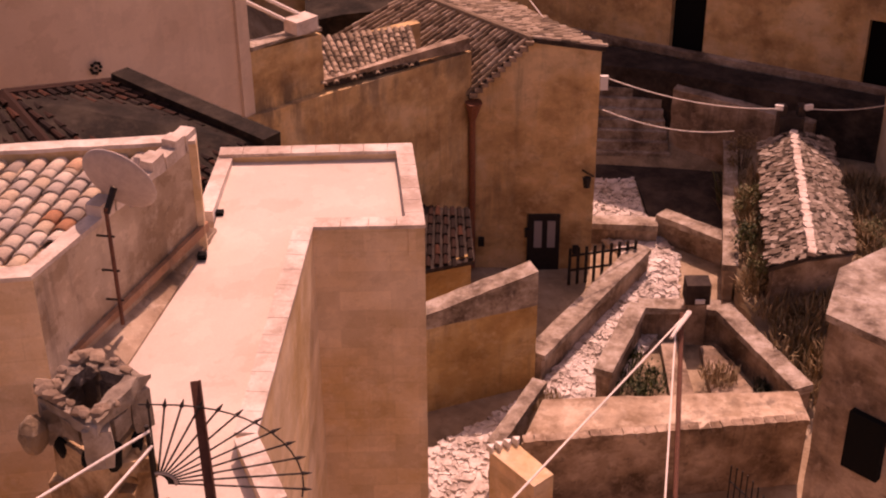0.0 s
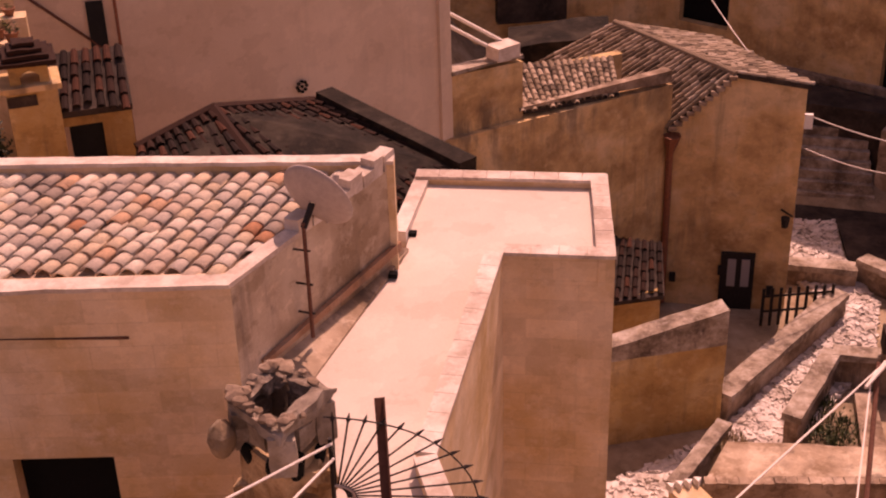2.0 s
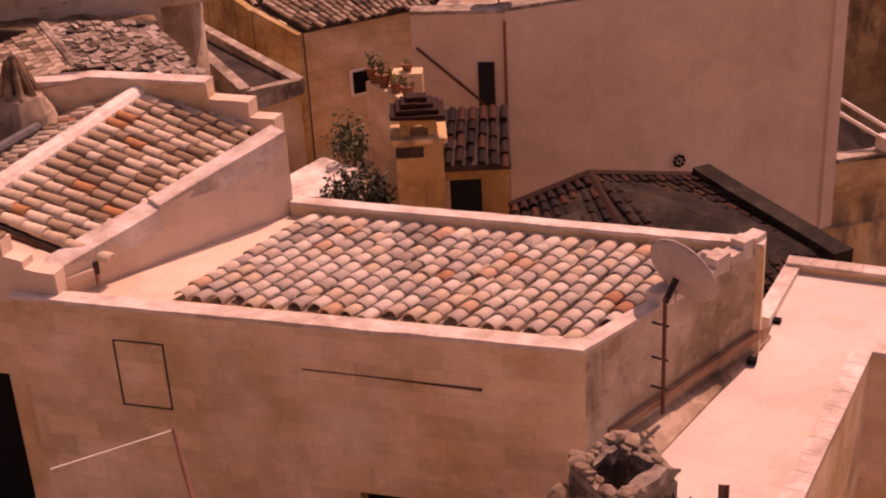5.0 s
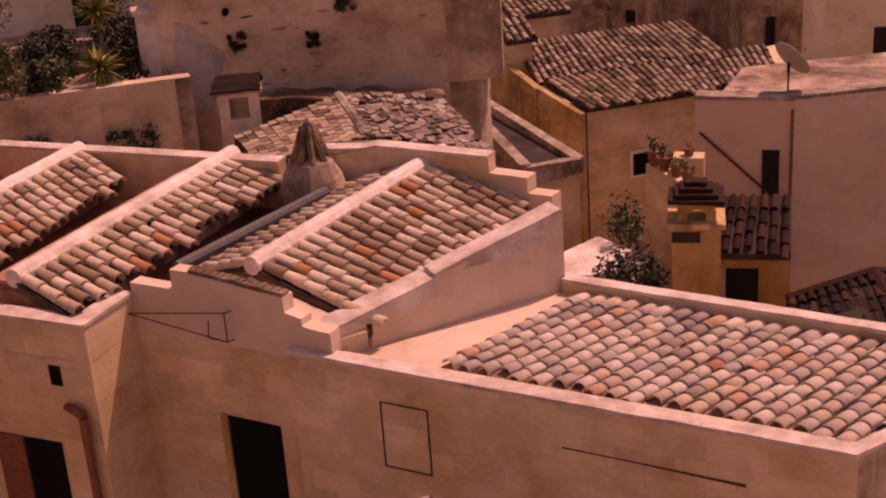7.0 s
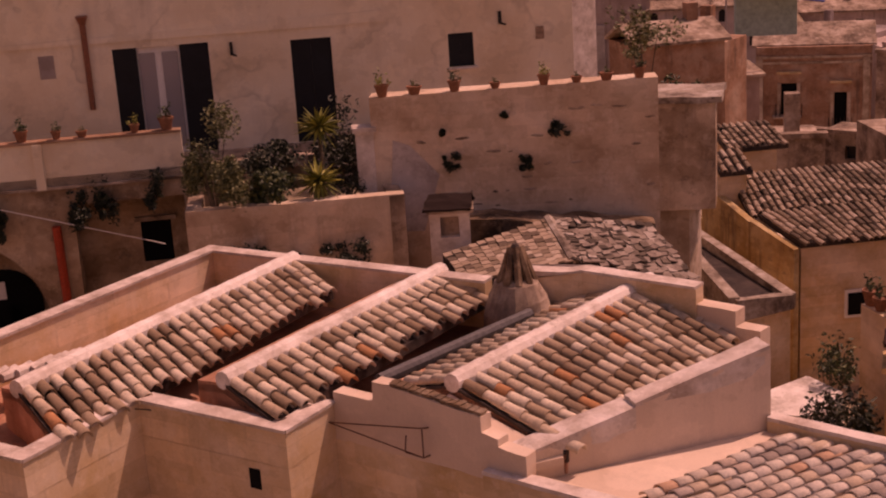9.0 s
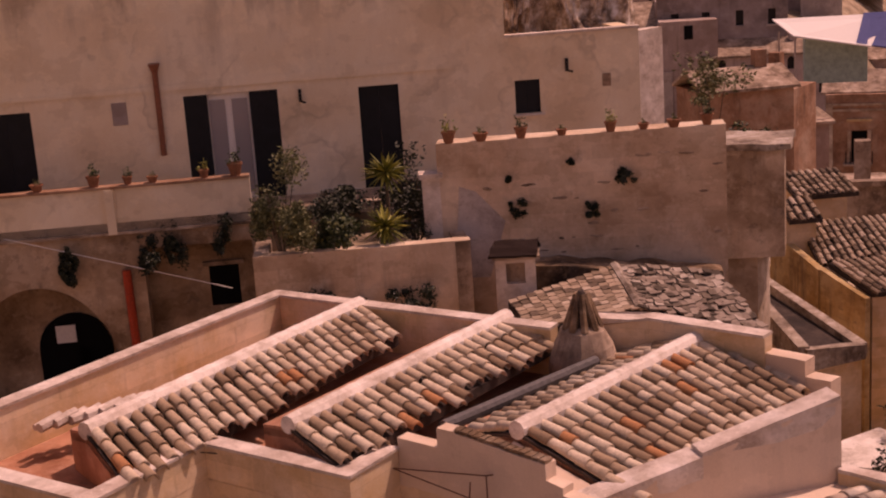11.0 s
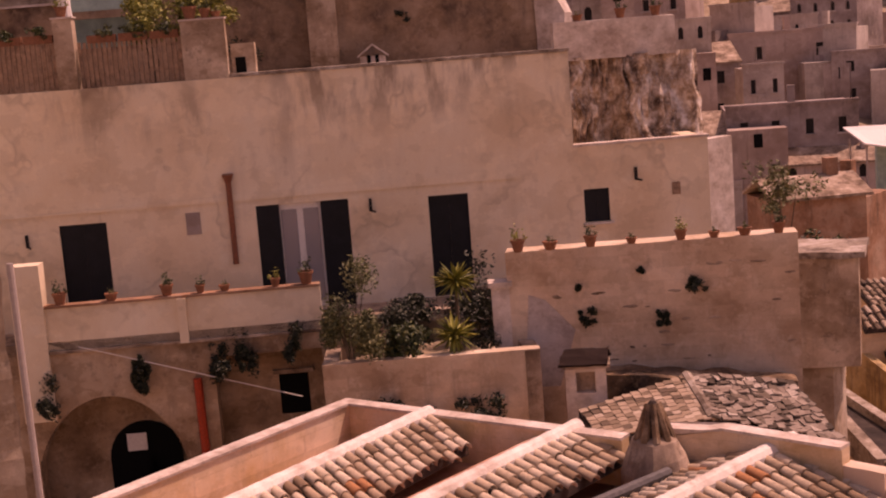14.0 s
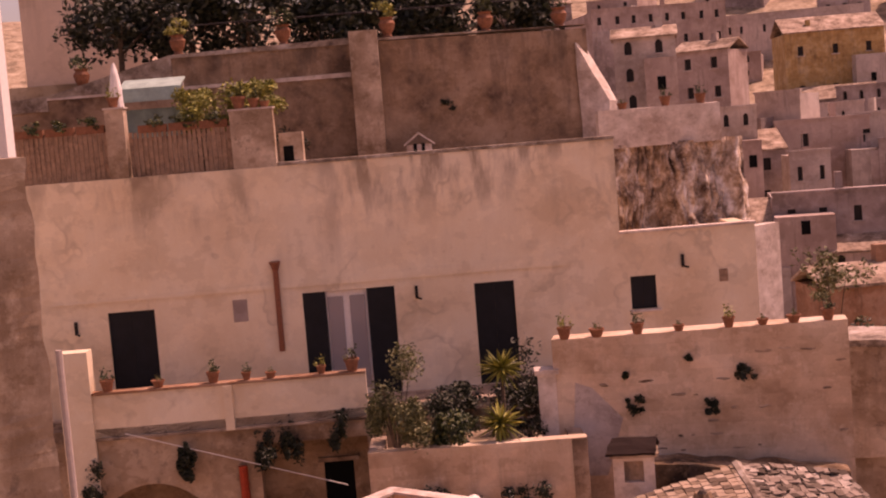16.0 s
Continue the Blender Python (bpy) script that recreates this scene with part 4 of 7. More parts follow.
def pot_model(name, label, mat, count, height, size, blade=False, broad=1.0):
    t = thing(name, (0, 0, 0), label, "potted plant", "potted plants")
    part("pot", lathe(bmesh.new(), [(r * broad, z) for r, z in POT_PROFILE]), TERRACOTTA, t, "terracotta flower pot")
    rng = random.Random(len(name) * 7 + count)
    if blade:
        bm = blades(bmesh.new(), (0, 0, 0.2), 0.05, count, height, 0.02, rng, 0.6)
    else:
        bm = leaves(bmesh.new(), (0, 0, 0.22 + height * 0.5), (height * 0.5, height * 0.5, height * 0.6), count, size, rng)
    part("foliage", bm, mat, t, "leaves")
    return t


POT_A = pot_model("potted_plant", "terracotta pot with a small green plant on the wall", LEAF, 60, 0.30, 0.045)
POT_B = pot_model("potted_plant", "terracotta pot with yellowish leaves on the wall", LEAF_YELLOW, 60, 0.34, 0.045)
POT_C = pot_model("potted_plant", "wide terracotta pot with low dry leaves on the wall", LEAF_GREY, 60, 0.22, 0.04, broad=1.5)
used = set()


def put_pot(model, x, y, z, k=1.0, turn=0.0):
    k *= 0.85
    m = pose(x, y, z, 0, 0, turn) @ Matrix.Diagonal((k, k, k, 1))
    if model.name not in used:
        used.add(model.name)
        model.matrix_basis = m
        return model
    return copy_thing(model, m)


# ---- foreground: broken chimney, iron fan, post, wires ----
def broken_chimney():
    b = thing("house_below", (-2.4, 7.2, -14), "plain house roof under the broken chimney", "house")
    piece("wall", prism(bmesh.new(), [(-4.2, 5.6), (-0.9, 5.6), (-0.9, 7.9), (-4.2, 7.9)], -14.2, -7.6), TUFA, b)
    h = thing("broken_chimney", (-2.32, 7.24, -7.6), "broken old stone chimney with a crumbling lichen-grey rim", "chimney")
    ring = [Vector(p) for p in ((-2.62, 7.18), (-2.43, 7.61), (-2.00, 7.35), (-2.20, 6.85))]
    c = sum(ring, Vector((0, 0))) / 4

    def grow(k):
        return [c + (p - c) * k for p in ring][::-1]
    bm = prism(bmesh.new(), grow(0.98), -7.6, -5.62)
    roughen(bm, 0.03, 5, 3.0)
    piece("shaft", bm, SHAFT, h, "stained and pitted shaft")
    rc = random.Random(73)
    # corner stumps with dark gaps between
    for i in range(4):
        p = c + (ring[i] - c) * 0.80
        bm = block(bmesh.new(), (p.x, p.y, -5.50), (0.17, 0.15, 0.30), 0.4 + i)
        roughen(bm, 0.02, 2, 7)
        piece("stump", bm, GREYSTONE, h)
        a, b2 = ring[i], ring[(i + 1) % 4]
        mid = c + ((a + b2) / 2 - c) * 0.86
        d = b2 - a
        bm = block(bmesh.new(), (mid.x, mid.y, -5.47), (d.length * 0.36, 0.08, 0.16), math.atan2(d.y, d.x))
        roughen(bm, 0.02, 2, 7)
        piece("stump", bm, GREYSTONE, h)
        # holes under the rim
        for k in (-0.22, 0.24):
            q = c + ((a + b2) / 2 - c) * 0.97 + d * (k + rc.uniform(-0.08, 0.08))
            bm = bmesh.new()
            bmesh.ops.create_uvsphere(bm, u_segments=10, v_segments=8, radius=0.09 * rc.uniform(0.6, 1.15), matrix=Matrix.Translation((q.x, q.y, -5.70 + rc.uniform(-0.10, 0.06))) @ Matrix.Rotation(math.atan2(d.y, d.x), 4, "Z") @ Matrix.Diagonal((0.8, 0.4, 1.3, 1)))
            roughen(bm, 0.02, 0, 12)
            piece("hole", bm, BLACK, h)
    outer, inner = grow(1.12), grow(0.66)
    for i in range(4):
        j = (i + 1) % 4
        if i == 1:
            o1, o2 = outer[i], outer[j]
            poly = [o1, o1.lerp(o2, 0.72), inner[i].lerp(inner[j], 0.7), inner[i]]
        else:
            poly = [outer[i], outer[j], inner[j], inner[i]]
        bm = prism(bmesh.new(), [(p.x, p.y) for p in poly], -5.36, -5.24 - 0.02 * i)
        roughen(bm, 0.04, 5, 9.0)
        piece("rim_stone", bm, GREYSTONE, h)
    for k in range(34):
        i = rc.randrange(4)
        e = outer[i].lerp(outer[(i + 1) % 4], rc.random())
        e = c + (e - c) * rc.uniform(0.72, 0.98)
        r = rc.uniform(0.025, 0.06)
        bm = bmesh.new()
        bmesh.ops.create_icosphere(bm, subdivisions=1, radius=r, matrix=Matrix.Translation((e.x, e.y, -5.25 + rc.uniform(-0.02, 0.03))) @ Matrix.Diagonal((1.2, 1.0, 0.7, 1)))
        roughen(bm, r * 0.4, 0, 20)
        piece("lump", bm, OLD, h)
    # stones bulging from the shaft
    for k in range(26):
        i = rc.randrange(4)
        e = ring[i].lerp(ring[(i + 1) % 4], rc.random())
        z = rc.uniform(-7.0, -5.75)
        bm = block(bmesh.new(), (*(c + (e - c) * 0.99), z), (rc.uniform(0.10, 0.22), rc.uniform(0.08, 0.16), rc.uniform(0.08, 0.16)), rc.uniform(0, 3))
        roughen(bm, 0.03, 2, 9)
        piece("shaft_stone", bm, SHAFT, h)
    piece("flue", prism(bmesh.new(), [(p.x, p.y) for p in grow(0.60)], -5.64, -5.60), BLACK, h)
    bm = bmesh.new()
    bmesh.ops.create_icosphere(bm, subdivisions=2, radius=0.115, matrix=Matrix.Translation((-2.66, 7.02, -5.50)) @ Matrix.Diagonal((0.8, 1.0, 1.25, 1)))
    roughen(bm, 0.02, 0, 8)
    piece("knob", bm, ROCK, h, "dark clay pipe end")


broken_chimney()


def iron_fan():
    h = thing("iron_fan_guard", (-1.9, 7.05, -7.6), "rusty iron fan of spikes guarding the terrace corner", "railing")
    hub = Vector((-1.90, 7.00, -5.885))
    for k in range(12):
        a = radians(1 + k * 8.6)
        ln = 0.70 + 0.28 * math.sin(a) ** 2
        tip = hub + Vector((math.sin(a) * ln, 0.03 * math.sin(a), math.cos(a) * ln * 0.92))
        d = (tip - hub).normalized()
        bm = rod(bmesh.new(), hub + d * 0.07, tip, 0.007, sides=6)
        rod(bm, tip - d * 0.02, tip + d * 0.045, 0.016, 0.002, 6)
        piece("spike", bm, DARKIRON, h)
    for r, t in ((0.09, 0.012), (0.70, 0.006)):
        bm = bmesh.new()
        pts = []
        for k in range(17):
            a = radians(-4 + k * 6.4)
            ln = r * (1 + 0.38 * math.sin(a) ** 2)
            pts.append(hub + Vector((math.sin(a) * ln, 0, math.cos(a) * ln * 0.92)))
        for p, q in zip(pts, pts[1:]):
            rod(bm, p, q, t, sides=6)
        piece("arc", bm, GREY if r < 0.2 else DARKIRON, h)
    piece("stanchion", rod(bmesh.new(), (-1.93, 7.02, -7.6), (-1.93, 7.05, -5.45), 0.016), DARKIRON, h)
    p = thing("iron_post", (-1.2, 5.5, -7.6), "rusty iron angle post standing by the fan guard", "post")
    a, b = Vector((-1.61, 7.18, -5.19)), Vector((-1.50, 6.73, -5.79))
    bm = bmesh.new()
    d = (b - a).normalized()
    foot = a + d * 3.0
    m = Matrix.Translation((a + foot) / 2) @ d.to_track_quat("Z", "Y").to_matrix().to_4x4()
    bmesh.ops.create_cube(bm, size=1, matrix=m @ Matrix.Diagonal((0.065, 0.012, 3.0, 1)))
    bmesh.ops.create_cube(bm, size=1, matrix=m @ Matrix.Translation((0.03, 0.03, 0)) @ Matrix.Diagonal((0.012, 0.065, 3.0, 1)))
    piece("angle_bar", bm, IRON, p)
    q = thing("thin_pole", (-4.3, 7.0, -7.6), "thin iron pole with a wire tied to its top", "pole")
    top_p, low_p = (-5.42, 6.56, -5.26), (-4.92, 6.04, -5.44)
    dd = Vector(low_p) - Vector(top_p)
    piece("pole", rod(bmesh.new(), top_p, Vector(top_p) + dd * 3.4, 0.018, sides=6), IRON, q)
    piece("wire", rod(bmesh.new(), top_p, (-6.1, 6.0, -5.4), 0.007, sides=5), CABLE, q)
    w = thing("white_wires", (-1.9, 6.9, -5.4), "white wires stretched from the chimney corner", "cable")
    for p0, p1 in (((-1.89, 6.94, -5.41), (-2.67, 5.93, -5.35)), ((-1.87, 6.89, -5.49), (-2.13, 6.06, -5.42))):
        piece("wire", rod(bmesh.new(), p0, p1, 0.010, sides=6), CABLE, w)


iron_fan()


# ---- satellite dishes ----
def dish(name, at, normal, radius, foot, label):
    h = thing(name, foot, label, "satellite dish")
    n = Vector(normal).normalized()
    m = Matrix.Translation(at) @ n.to_track_quat("Z", "Y").to_matrix().to_4x4()
    bm = bmesh.new()
    prof = [(0.02, 0.0)] + [(radius * k / 7, 0.28 * radius * (k / 7) ** 2) for k in range(1, 8)]
    rings = []
    for r, z in prof + [(r, z + 0.012) for r, z in prof[::-1]]:
        rings.append([bm.verts.new(m @ Vector((r * math.cos(2 * math.pi * k / 28), r * 1.06 * math.sin(2 * math.pi * k / 28), z))) for k in range(28)])
    for a, b in zip(rings, rings[1:]):
        for k in range(28):
            bm.faces.new((a[k], a[(k + 1) % 28], b[(k + 1) % 28], b[k]))
    ob = piece("reflector", bm, GREY, h, "beige painted reflector")
    for f in ob.data.polygons:
        f.use_smooth = True
    a = Vector(at)
    bm = rod(bmesh.new(), m @ Vector((0, -radius, 0.2 * radius)), m @ Vector((0, -radius * 0.25, radius * 1.05)), 0.012)
    rod(bm, m @ Vector((0, -radius * 0.3, radius * 0.95)), m @ Vector((0, -radius * 0.15, radius * 1.15)), 0.035)
    piece("feed_arm", bm, GREY, h)
    f = Vector(foot)
    top = Vector((f.x, f.y, a.z - 0.15))
    bm = rod(bmesh.new(), f, top, 0.022)
    piece("mast", bm, IRON, h, "rusty steel mast")
    bm = rod(bmesh.new(), top - Vector((0, 0, 0.06)), a, 0.035)
    piece("bracket", bm, DARKIRON, h)
    return f, top, h


f, top, hd = dish("satellite_dish", (-3.25, 11.95, -6.28), (0.34, 0.86, 0.38), 0.40, (-3.32, 11.80, -7.80), "beige satellite dish on a mast beside the tiled roof")
for z in (-6.75, -7.15, -7.5):
    piece("clamp", rod(bmesh.new(), (f.x - 0.36, f.y + 0.06, z), (f.x + 0.05, f.y - 0.01, z), 0.012), DARKIRON, hd)
dish("satellite_dish", (-10.75, 25.25, -6.98), (0.35, 0.72, 0.6), 0.42, (-10.75, 25.25, -7.95), "beige satellite dish on the blank house roof")

# ---- gutter, cone chimney and other roof things of the ridged house ----
gp = thing("grey_gutter", (-12.4, 11.8, -6.3), "grey metal gutter lying in the roof valley", "gutter")
piece("channel", rod(bmesh.new(), (-12.35, 10.35, -6.22), (-12.47, 13.3, -6.18), 0.09, sides=10), plain("zinc", (0.10, 0.095, 0.095), 0.55, 0.4), gp)


def cone_chimney():
    h = thing("cone_chimney", (-12.98, 13.6, -6.7), "old conical plaster chimney pot with a dark ribbed cap", "chimney")
    at = (-12.98, 13.60, 0)
    bm = lathe(bmesh.new(), [(0.52, -6.7), (0.50, -6.32), (0.43, -6.10), (0.32, -5.86), (0.22, -5.80)], 14, at)
    roughen(bm, 0.03, 1, 4)
    piece("base", bm, OLD, h, "grey crumbling plaster base")
    for k in range(9):
        a = 2 * math.pi * k / 9
        bm = rod(bmesh.new(), (at[0] + 0.25 * math.cos(a), at[1] + 0.25 * math.sin(a), -5.86), (at[0] + 0.07 * math.cos(a), at[1] + 0.07 * math.sin(a), -5.34), 0.065, 0.045, 6)
        roughen(bm, 0.012, 0, 9)
        piece("rib_tile", bm, DARKROCK, h)
    piece("cap", lathe(bmesh.new(), [(0.20, -5.8), (0.12, -5.4), (0.04, -5.30)], 9, at), DARKTONE, h)


cone_chimney()
lt = thing("loose_tiles", (-16.5, 8.6, -6.4), "loose pale ridge tiles lying along the parapet", "roof tiles", kind="stuff")
rngl = random.Random(2)
bm = bmesh.new()
for k in range(9):
    s = k / 9
    p = Vector((-16.55 + 0.62 * s * -1 + 0.9 * s, 6.9 + 3.0 * s * 0.62, -6.22))
    rod(bm, p, p + Vector((-0.10, 0.36, rngl.uniform(-0.02, 0.04))), 0.07, 0.085, 7)
    rod(bm, p + Vector((-0.2, 0.02, -0.05)), p + Vector((-0.29, 0.36, -0.02)), 0.05, 0.06, 6)
piece("tiles", bm, COPING, lt)


# details on the fronts of the ridged house
def front_details():
    u = Vector((2.3, 0.55)).normalized()
    n = Vector((u.y, -u.x))
    tn = math.atan2(u.y, u.x)

    def k(s, out):
        w = Vector((-14.42, 8.12)) + u * s + n * out
        return w.x, w.y
    h = thing("side_door", (*k(1.2, 0), -12), "rust red half-open door in a tufa front", "door")
    piece("recess", block(bmesh.new(), (*k(1.25, -0.02), -9.4), (0.95, 0.06, 3.0), tn), BLACK, h)
    piece("leaf", block(bmesh.new(), (*k(0.95, 0.02), -9.4), (0.42, 0.05, 3.0), tn), COPPER, h)
    h = thing("wall_niche", (*k(1.82, 0), -7.0), "small dark square hole in the tufa wall", "opening")
    piece("hole", block(bmesh.new(), (*k(1.83, -0.02), -6.98), (0.17, 0.06, 0.26), tn), BLACK, h)
    h = thing("downpipe", (*k(2.22, 0.1), -12), "rusty red downpipe with a hopper on a house corner", "pipe")
    piece("pipe", rod(bmesh.new(), (*k(2.22, 0.09), -12), (*k(2.20, 0.09), -7.45), 0.055), COPPER, h)
    piece("hopper", rod(bmesh.new(), (*k(1.95, 0.06), -7.34), (*k(2.22, 0.09), -7.42), 0.05), COPPER, h)
    u2 = (Vector((-9.57, 10.04)) - Vector((-12.38, 9.62))).normalized()
    n2 = Vector((u2.y, -u2.x))
    t2 = math.atan2(u2.y, u2.x)

    def g(s, out):
        w = Vector((-12.38, 9.62)) + u2 * s + n2 * out
        return w.x, w.y
    h = thing("black_doorway", (*g(1.62, 0), -12), "tall black doorway with a pale frame", "door")
    piece("opening", block(bmesh.new(), (*g(1.62, -0.02), -9.6), (0.76, 0.06, 3.8), t2), BLACK, h)
    piece("jamb", block(bmesh.new(), (*g(1.18, 0.0), -9.6), (0.10, 0.06, 3.82), t2), OCHRE, h)
    h = thing("washing_bracket", (*g(1.3, 0), -6.7), "rusty iron washing-line bracket on the wall", "bracket")
    a, b, c = (*g(0.0, 0.12), -6.50), (*g(1.46, 0.1), -6.28), (*g(1.46, 0.1), -6.65)
    for p, q in ((a, b), (a, c), (b, c), ((*g(1.30, 0.2), -6.36), (*g(1.27, 0.2), -6.58)), ((*g(1.27, 0.2), -6.58), c), (b, (*g(1.48, 0.0), -6.30)), (c, (*g(1.48, 0.0), -6.65))):
        piece("rod", rod(bmesh.new(), p, q, 0.009, sides=6), IRON, h)
    h = thing("wall_cable", (-13.4, 9.0, -6.6), "thin cable strung along the parapet", "cable")
    piece("cable", rod(bmesh.new(), (-15.3, 7.4, -6.3), a, 0.008, sides=6), DARKIRON, h)
    # rough edging on the gable top
    h = thing("gable_edging", (-11, 9.9, -6.0), "dark crumbling stone edging on the stepped gable", "edging")
    for s in range(14):
        v = 0.96 + s * 0.095
        z = -5.90 - 0.12 * (v - 0.94) / 1.3
        bm = block(bmesh.new(), (*g(v, -0.08), z + 0.03), (0.085, 0.14, 0.04), t2)
        roughen(bm, 0.02, 1, 9)
        piece("stone", bm, DARKROCK, h)


front_details()


# ---- facade details ----
FT = math.atan2(DU.y, DU.x)


def facade_details():
    h = thing("facade_downpipe", (*dpt(4.04, 0.08), -5.1), "short brown downpipe with a hopper on the cream facade", "pipe")
    piece("pipe", rod(bmesh.new(), (*dpt(4.03, 0.08), -4.98), (*dpt(4.03, 0.08), -2.95), 0.07), COPPER, h)
    piece("hopper", rod(bmesh.new(), (*dpt(4.03, 0.08), -3.05), (*dpt(4.03, 0.10), -2.85), 0.07, 0.14), COPPER, h)
    for s, z in ((7.30, -3.85), (-0.76, -4.05), (13.66, -3.62)):
        h = thing("wall_lamp", (*dpt(s, 0), z), "small black wall lamp on the cream facade", "lamp", "facade lamps")
        bm = block(bmesh.new(), (*dpt(s, 0.03), z), (0.07, 0.06, 0.30), FT)
        piece("back_plate", bm, DARKIRON, h)
        piece("arm", rod(bmesh.new(), (*dpt(s, 0.03), z - 0.13), (*dpt(s + 0.1, 0.20), z - 0.15), 0.025), DARKIRON, h)
    h = thing("meter_panel", (*dpt(3.1, 0.01), -4.0), "greyish square meter panel on the facade", "panel")
    piece("panel", block(bmesh.new(), (*dpt(3.12, 0.005), -3.95), (0.34, 0.03, 0.52), FT), FAR, h)
    h = thing("vent_grille", (*dpt(14.62, 0.01), -4.05), "small square brown vent on the facade", "vent")
    piece("grille", block(bmesh.new(), (*dpt(14.62, 0.005), -4.05), (0.20, 0.03, 0.30), FT), WOOD, h)
    h = thing("string_course", (*dpt(5, 0.01), -3.4), "thin moulding line along the facade", "moulding")
    piece("moulding", wall(bmesh.new(), dpt(-1.3, 0.0), dpt(10.9, 0.0), -3.50, -3.465, 0.05, -0.8, -3.225), CREAM, h)
    h = thing("window_sill", (*dpt(12.7, 0.05), -4.75), "pale stone window sill", "sill")
    piece("sill", block(bmesh.new(), (*dpt(12.72, 0.04), -4.74), (0.72, 0.12, 0.05), FT), COPING, h)
    h = thing("corner_plaster", (*dpt(15.4, -1.0), -4), "narrow side door in the lit end wall", "door")
    piece("door", block(bmesh.new(), (*dpt(15.44, -0.9), -4.35), (0.06, 0.35, 1.6), FT), DOOR, h)
    # pots on the balcony and on the retaining wall
    for s, m, k in ((0.15, POT_A, 1.25), (1.3, POT_C, 0.8), (2.55, POT_A, 1.15), (3.3, POT_A, 0.85), (3.85, POT_C, 1.0), (5.0, POT_B, 0.9), (5.7, POT_A, 1.3)):
        put_pot(m, *dpt(s, 1.42), -5.36, k, s * 40)
    p, q = Vector((-20.4, 17.75)), Vector((-16.5, 21.45))
    for s, m, k in ((0.0, POT_B, 1.5), (0.12, POT_C, 1.2), (0.27, POT_A, 1.0), (0.42, POT_C, 0.9), (0.60, POT_B, 1.3), (0.72, POT_C, 0.9), (0.83, POT_C, 1.1), (0.95, POT_A, 1.0)):
        w = p.lerp(q, s)
        put_pot(m, w.x, w.y, -4.42 + 0.12 * s, k, s * 90)
    # weed tufts in the retaining wall
    rng = random.Random(12)
    u = (Vector((-16.39, 21.46)) - Vector((-20.55, 17.52)))
    for s, z, r in ((0.653, -5.19, 0.20), (0.278, -5.80, 0.22), (0.539, -5.87, 0.16), (0.464, -4.9, 0.07), (0.25, -5.19, 0.06)):
        w = Vector((-20.55, 17.52)) + u * s
        n = Vector((u.y, -u.x)).normalized()
        t = thing("weed_tuft", (w.x, w.y, z), "dark weed tuft growing from the wall", "weed", "wall weeds")
        piece("leaves", leaves(bmesh.new(), (w.x + n.x * (0.02 + r * 0.3), w.y + n.y * (0.02 + r * 0.3), z), (r, r * 0.8, r), 460, 0.05, rng, 0.2), LEAF_DARK, t)


facade_details()


def palm(x, y, z, trunk, rng):
    h = thing("yucca", (x, y, z), "bright yellow-green yucca with sword-shaped leaves", "plant", "yuccas")
    piece("trunk", rod(bmesh.new(), (x, y, z), (x, y, z + trunk), 0.05, 0.035), BARK, h)
    bm = bmesh.new()
    c = Vector((x, y, z + trunk))
    for k in range(120):
        d = Vector((rng.gauss(0, 1), rng.gauss(0, 1), rng.gauss(0.35, 0.7))).normalized() * rng.uniform(0.35, 0.58)
        s = d.cross(Vector((0, 0, 1)))
        s = s.normalized() * 0.034 if s.length > 1e-3 else Vector((0.034, 0, 0))
        v = [bm.verts.new(p) for p in (c, c + d * 0.5 + s, c + d - Vector((0, 0, 0.06)), c + d * 0.5 - s)]
        bm.faces.new(v)
    piece("leaves", bm, LEAF_YELLOW, h)


def shrub(name, x, y, z, radii, count, size, mat, label, rng, stem=0.3):
    h = thing(name, (x, y, z), label, "shrub")
    bm = bmesh.new()
    for k in range(5):
        a = k * 1.26
        rod(bm, (x, y, z), (x + math.cos(a) * radii[0] * 0.4, y + math.sin(a) * radii[1] * 0.4, z + stem + radii[2]), 0.025, 0.008, 5)
    piece("stem", bm, BARK, h)
    piece("foliage", leaves(bmesh.new(), (x, y, z + stem + radii[2] * 0.8), radii, count, size, rng, 0.3), mat, h)
    return h


rp = random.Random(31)
palm(-20.75, 16.25, -6.5, 0.62, rp)
palm(-21.36, 16.84, -6.5, 1.55, rp)
shrub("olive_shrub", -22.02, 14.62, -6.5, (0.85, 0.80, 1.05), 6000, 0.05, LEAF_GREY, "grey-green olive shrub in the planter", rp, 0.5)
shrub("green_shrub", -21.2, 15.42, -6.5, (0.78, 0.62, 0.52), 3200, 0.055, LEAF, "dark green shrub in the planter", rp, 0.1)
shrub("leafy_shrub", -22.9, 16.6, -6.5, (0.9, 1.1, 0.6), 3200, 0.06, LEAF_DARK, "dark leafy shrub behind the planter", rp, 0.3)
shrub("back_shrub", -22.0, 17.9, -6.3, (0.7, 0.7, 0.75), 1500, 0.06, LEAF_DARK, "dark shrub on the steps by the door", rp, 0.3)
shrub("low_shrub", -20.9, 17.2, -6.5, (0.4, 0.4, 0.3), 400, 0.05, LEAF_DARK, "low dark shrub at the planter corner", rp, 0.05)
h = thing("planter_steps", (-22.2, 18.3, -6.5), "stone steps up to the balcony door, coloured dark as shade", "steps")
# Dark colour stands in for the shading behind the planter.
for k in range(5):
    piece("step", block(bmesh.new(), (-22.0 - 0.22 * k, 18.2 + 0.15 * k, -6.35 + 0.17 * k), (1.0, 0.34, 0.17), FT), DARKTONE, h)
h = thing("gate_pillar", (-20.75, 17.55, -6.6), "small pale stone pillar with a flat cap", "pillar")
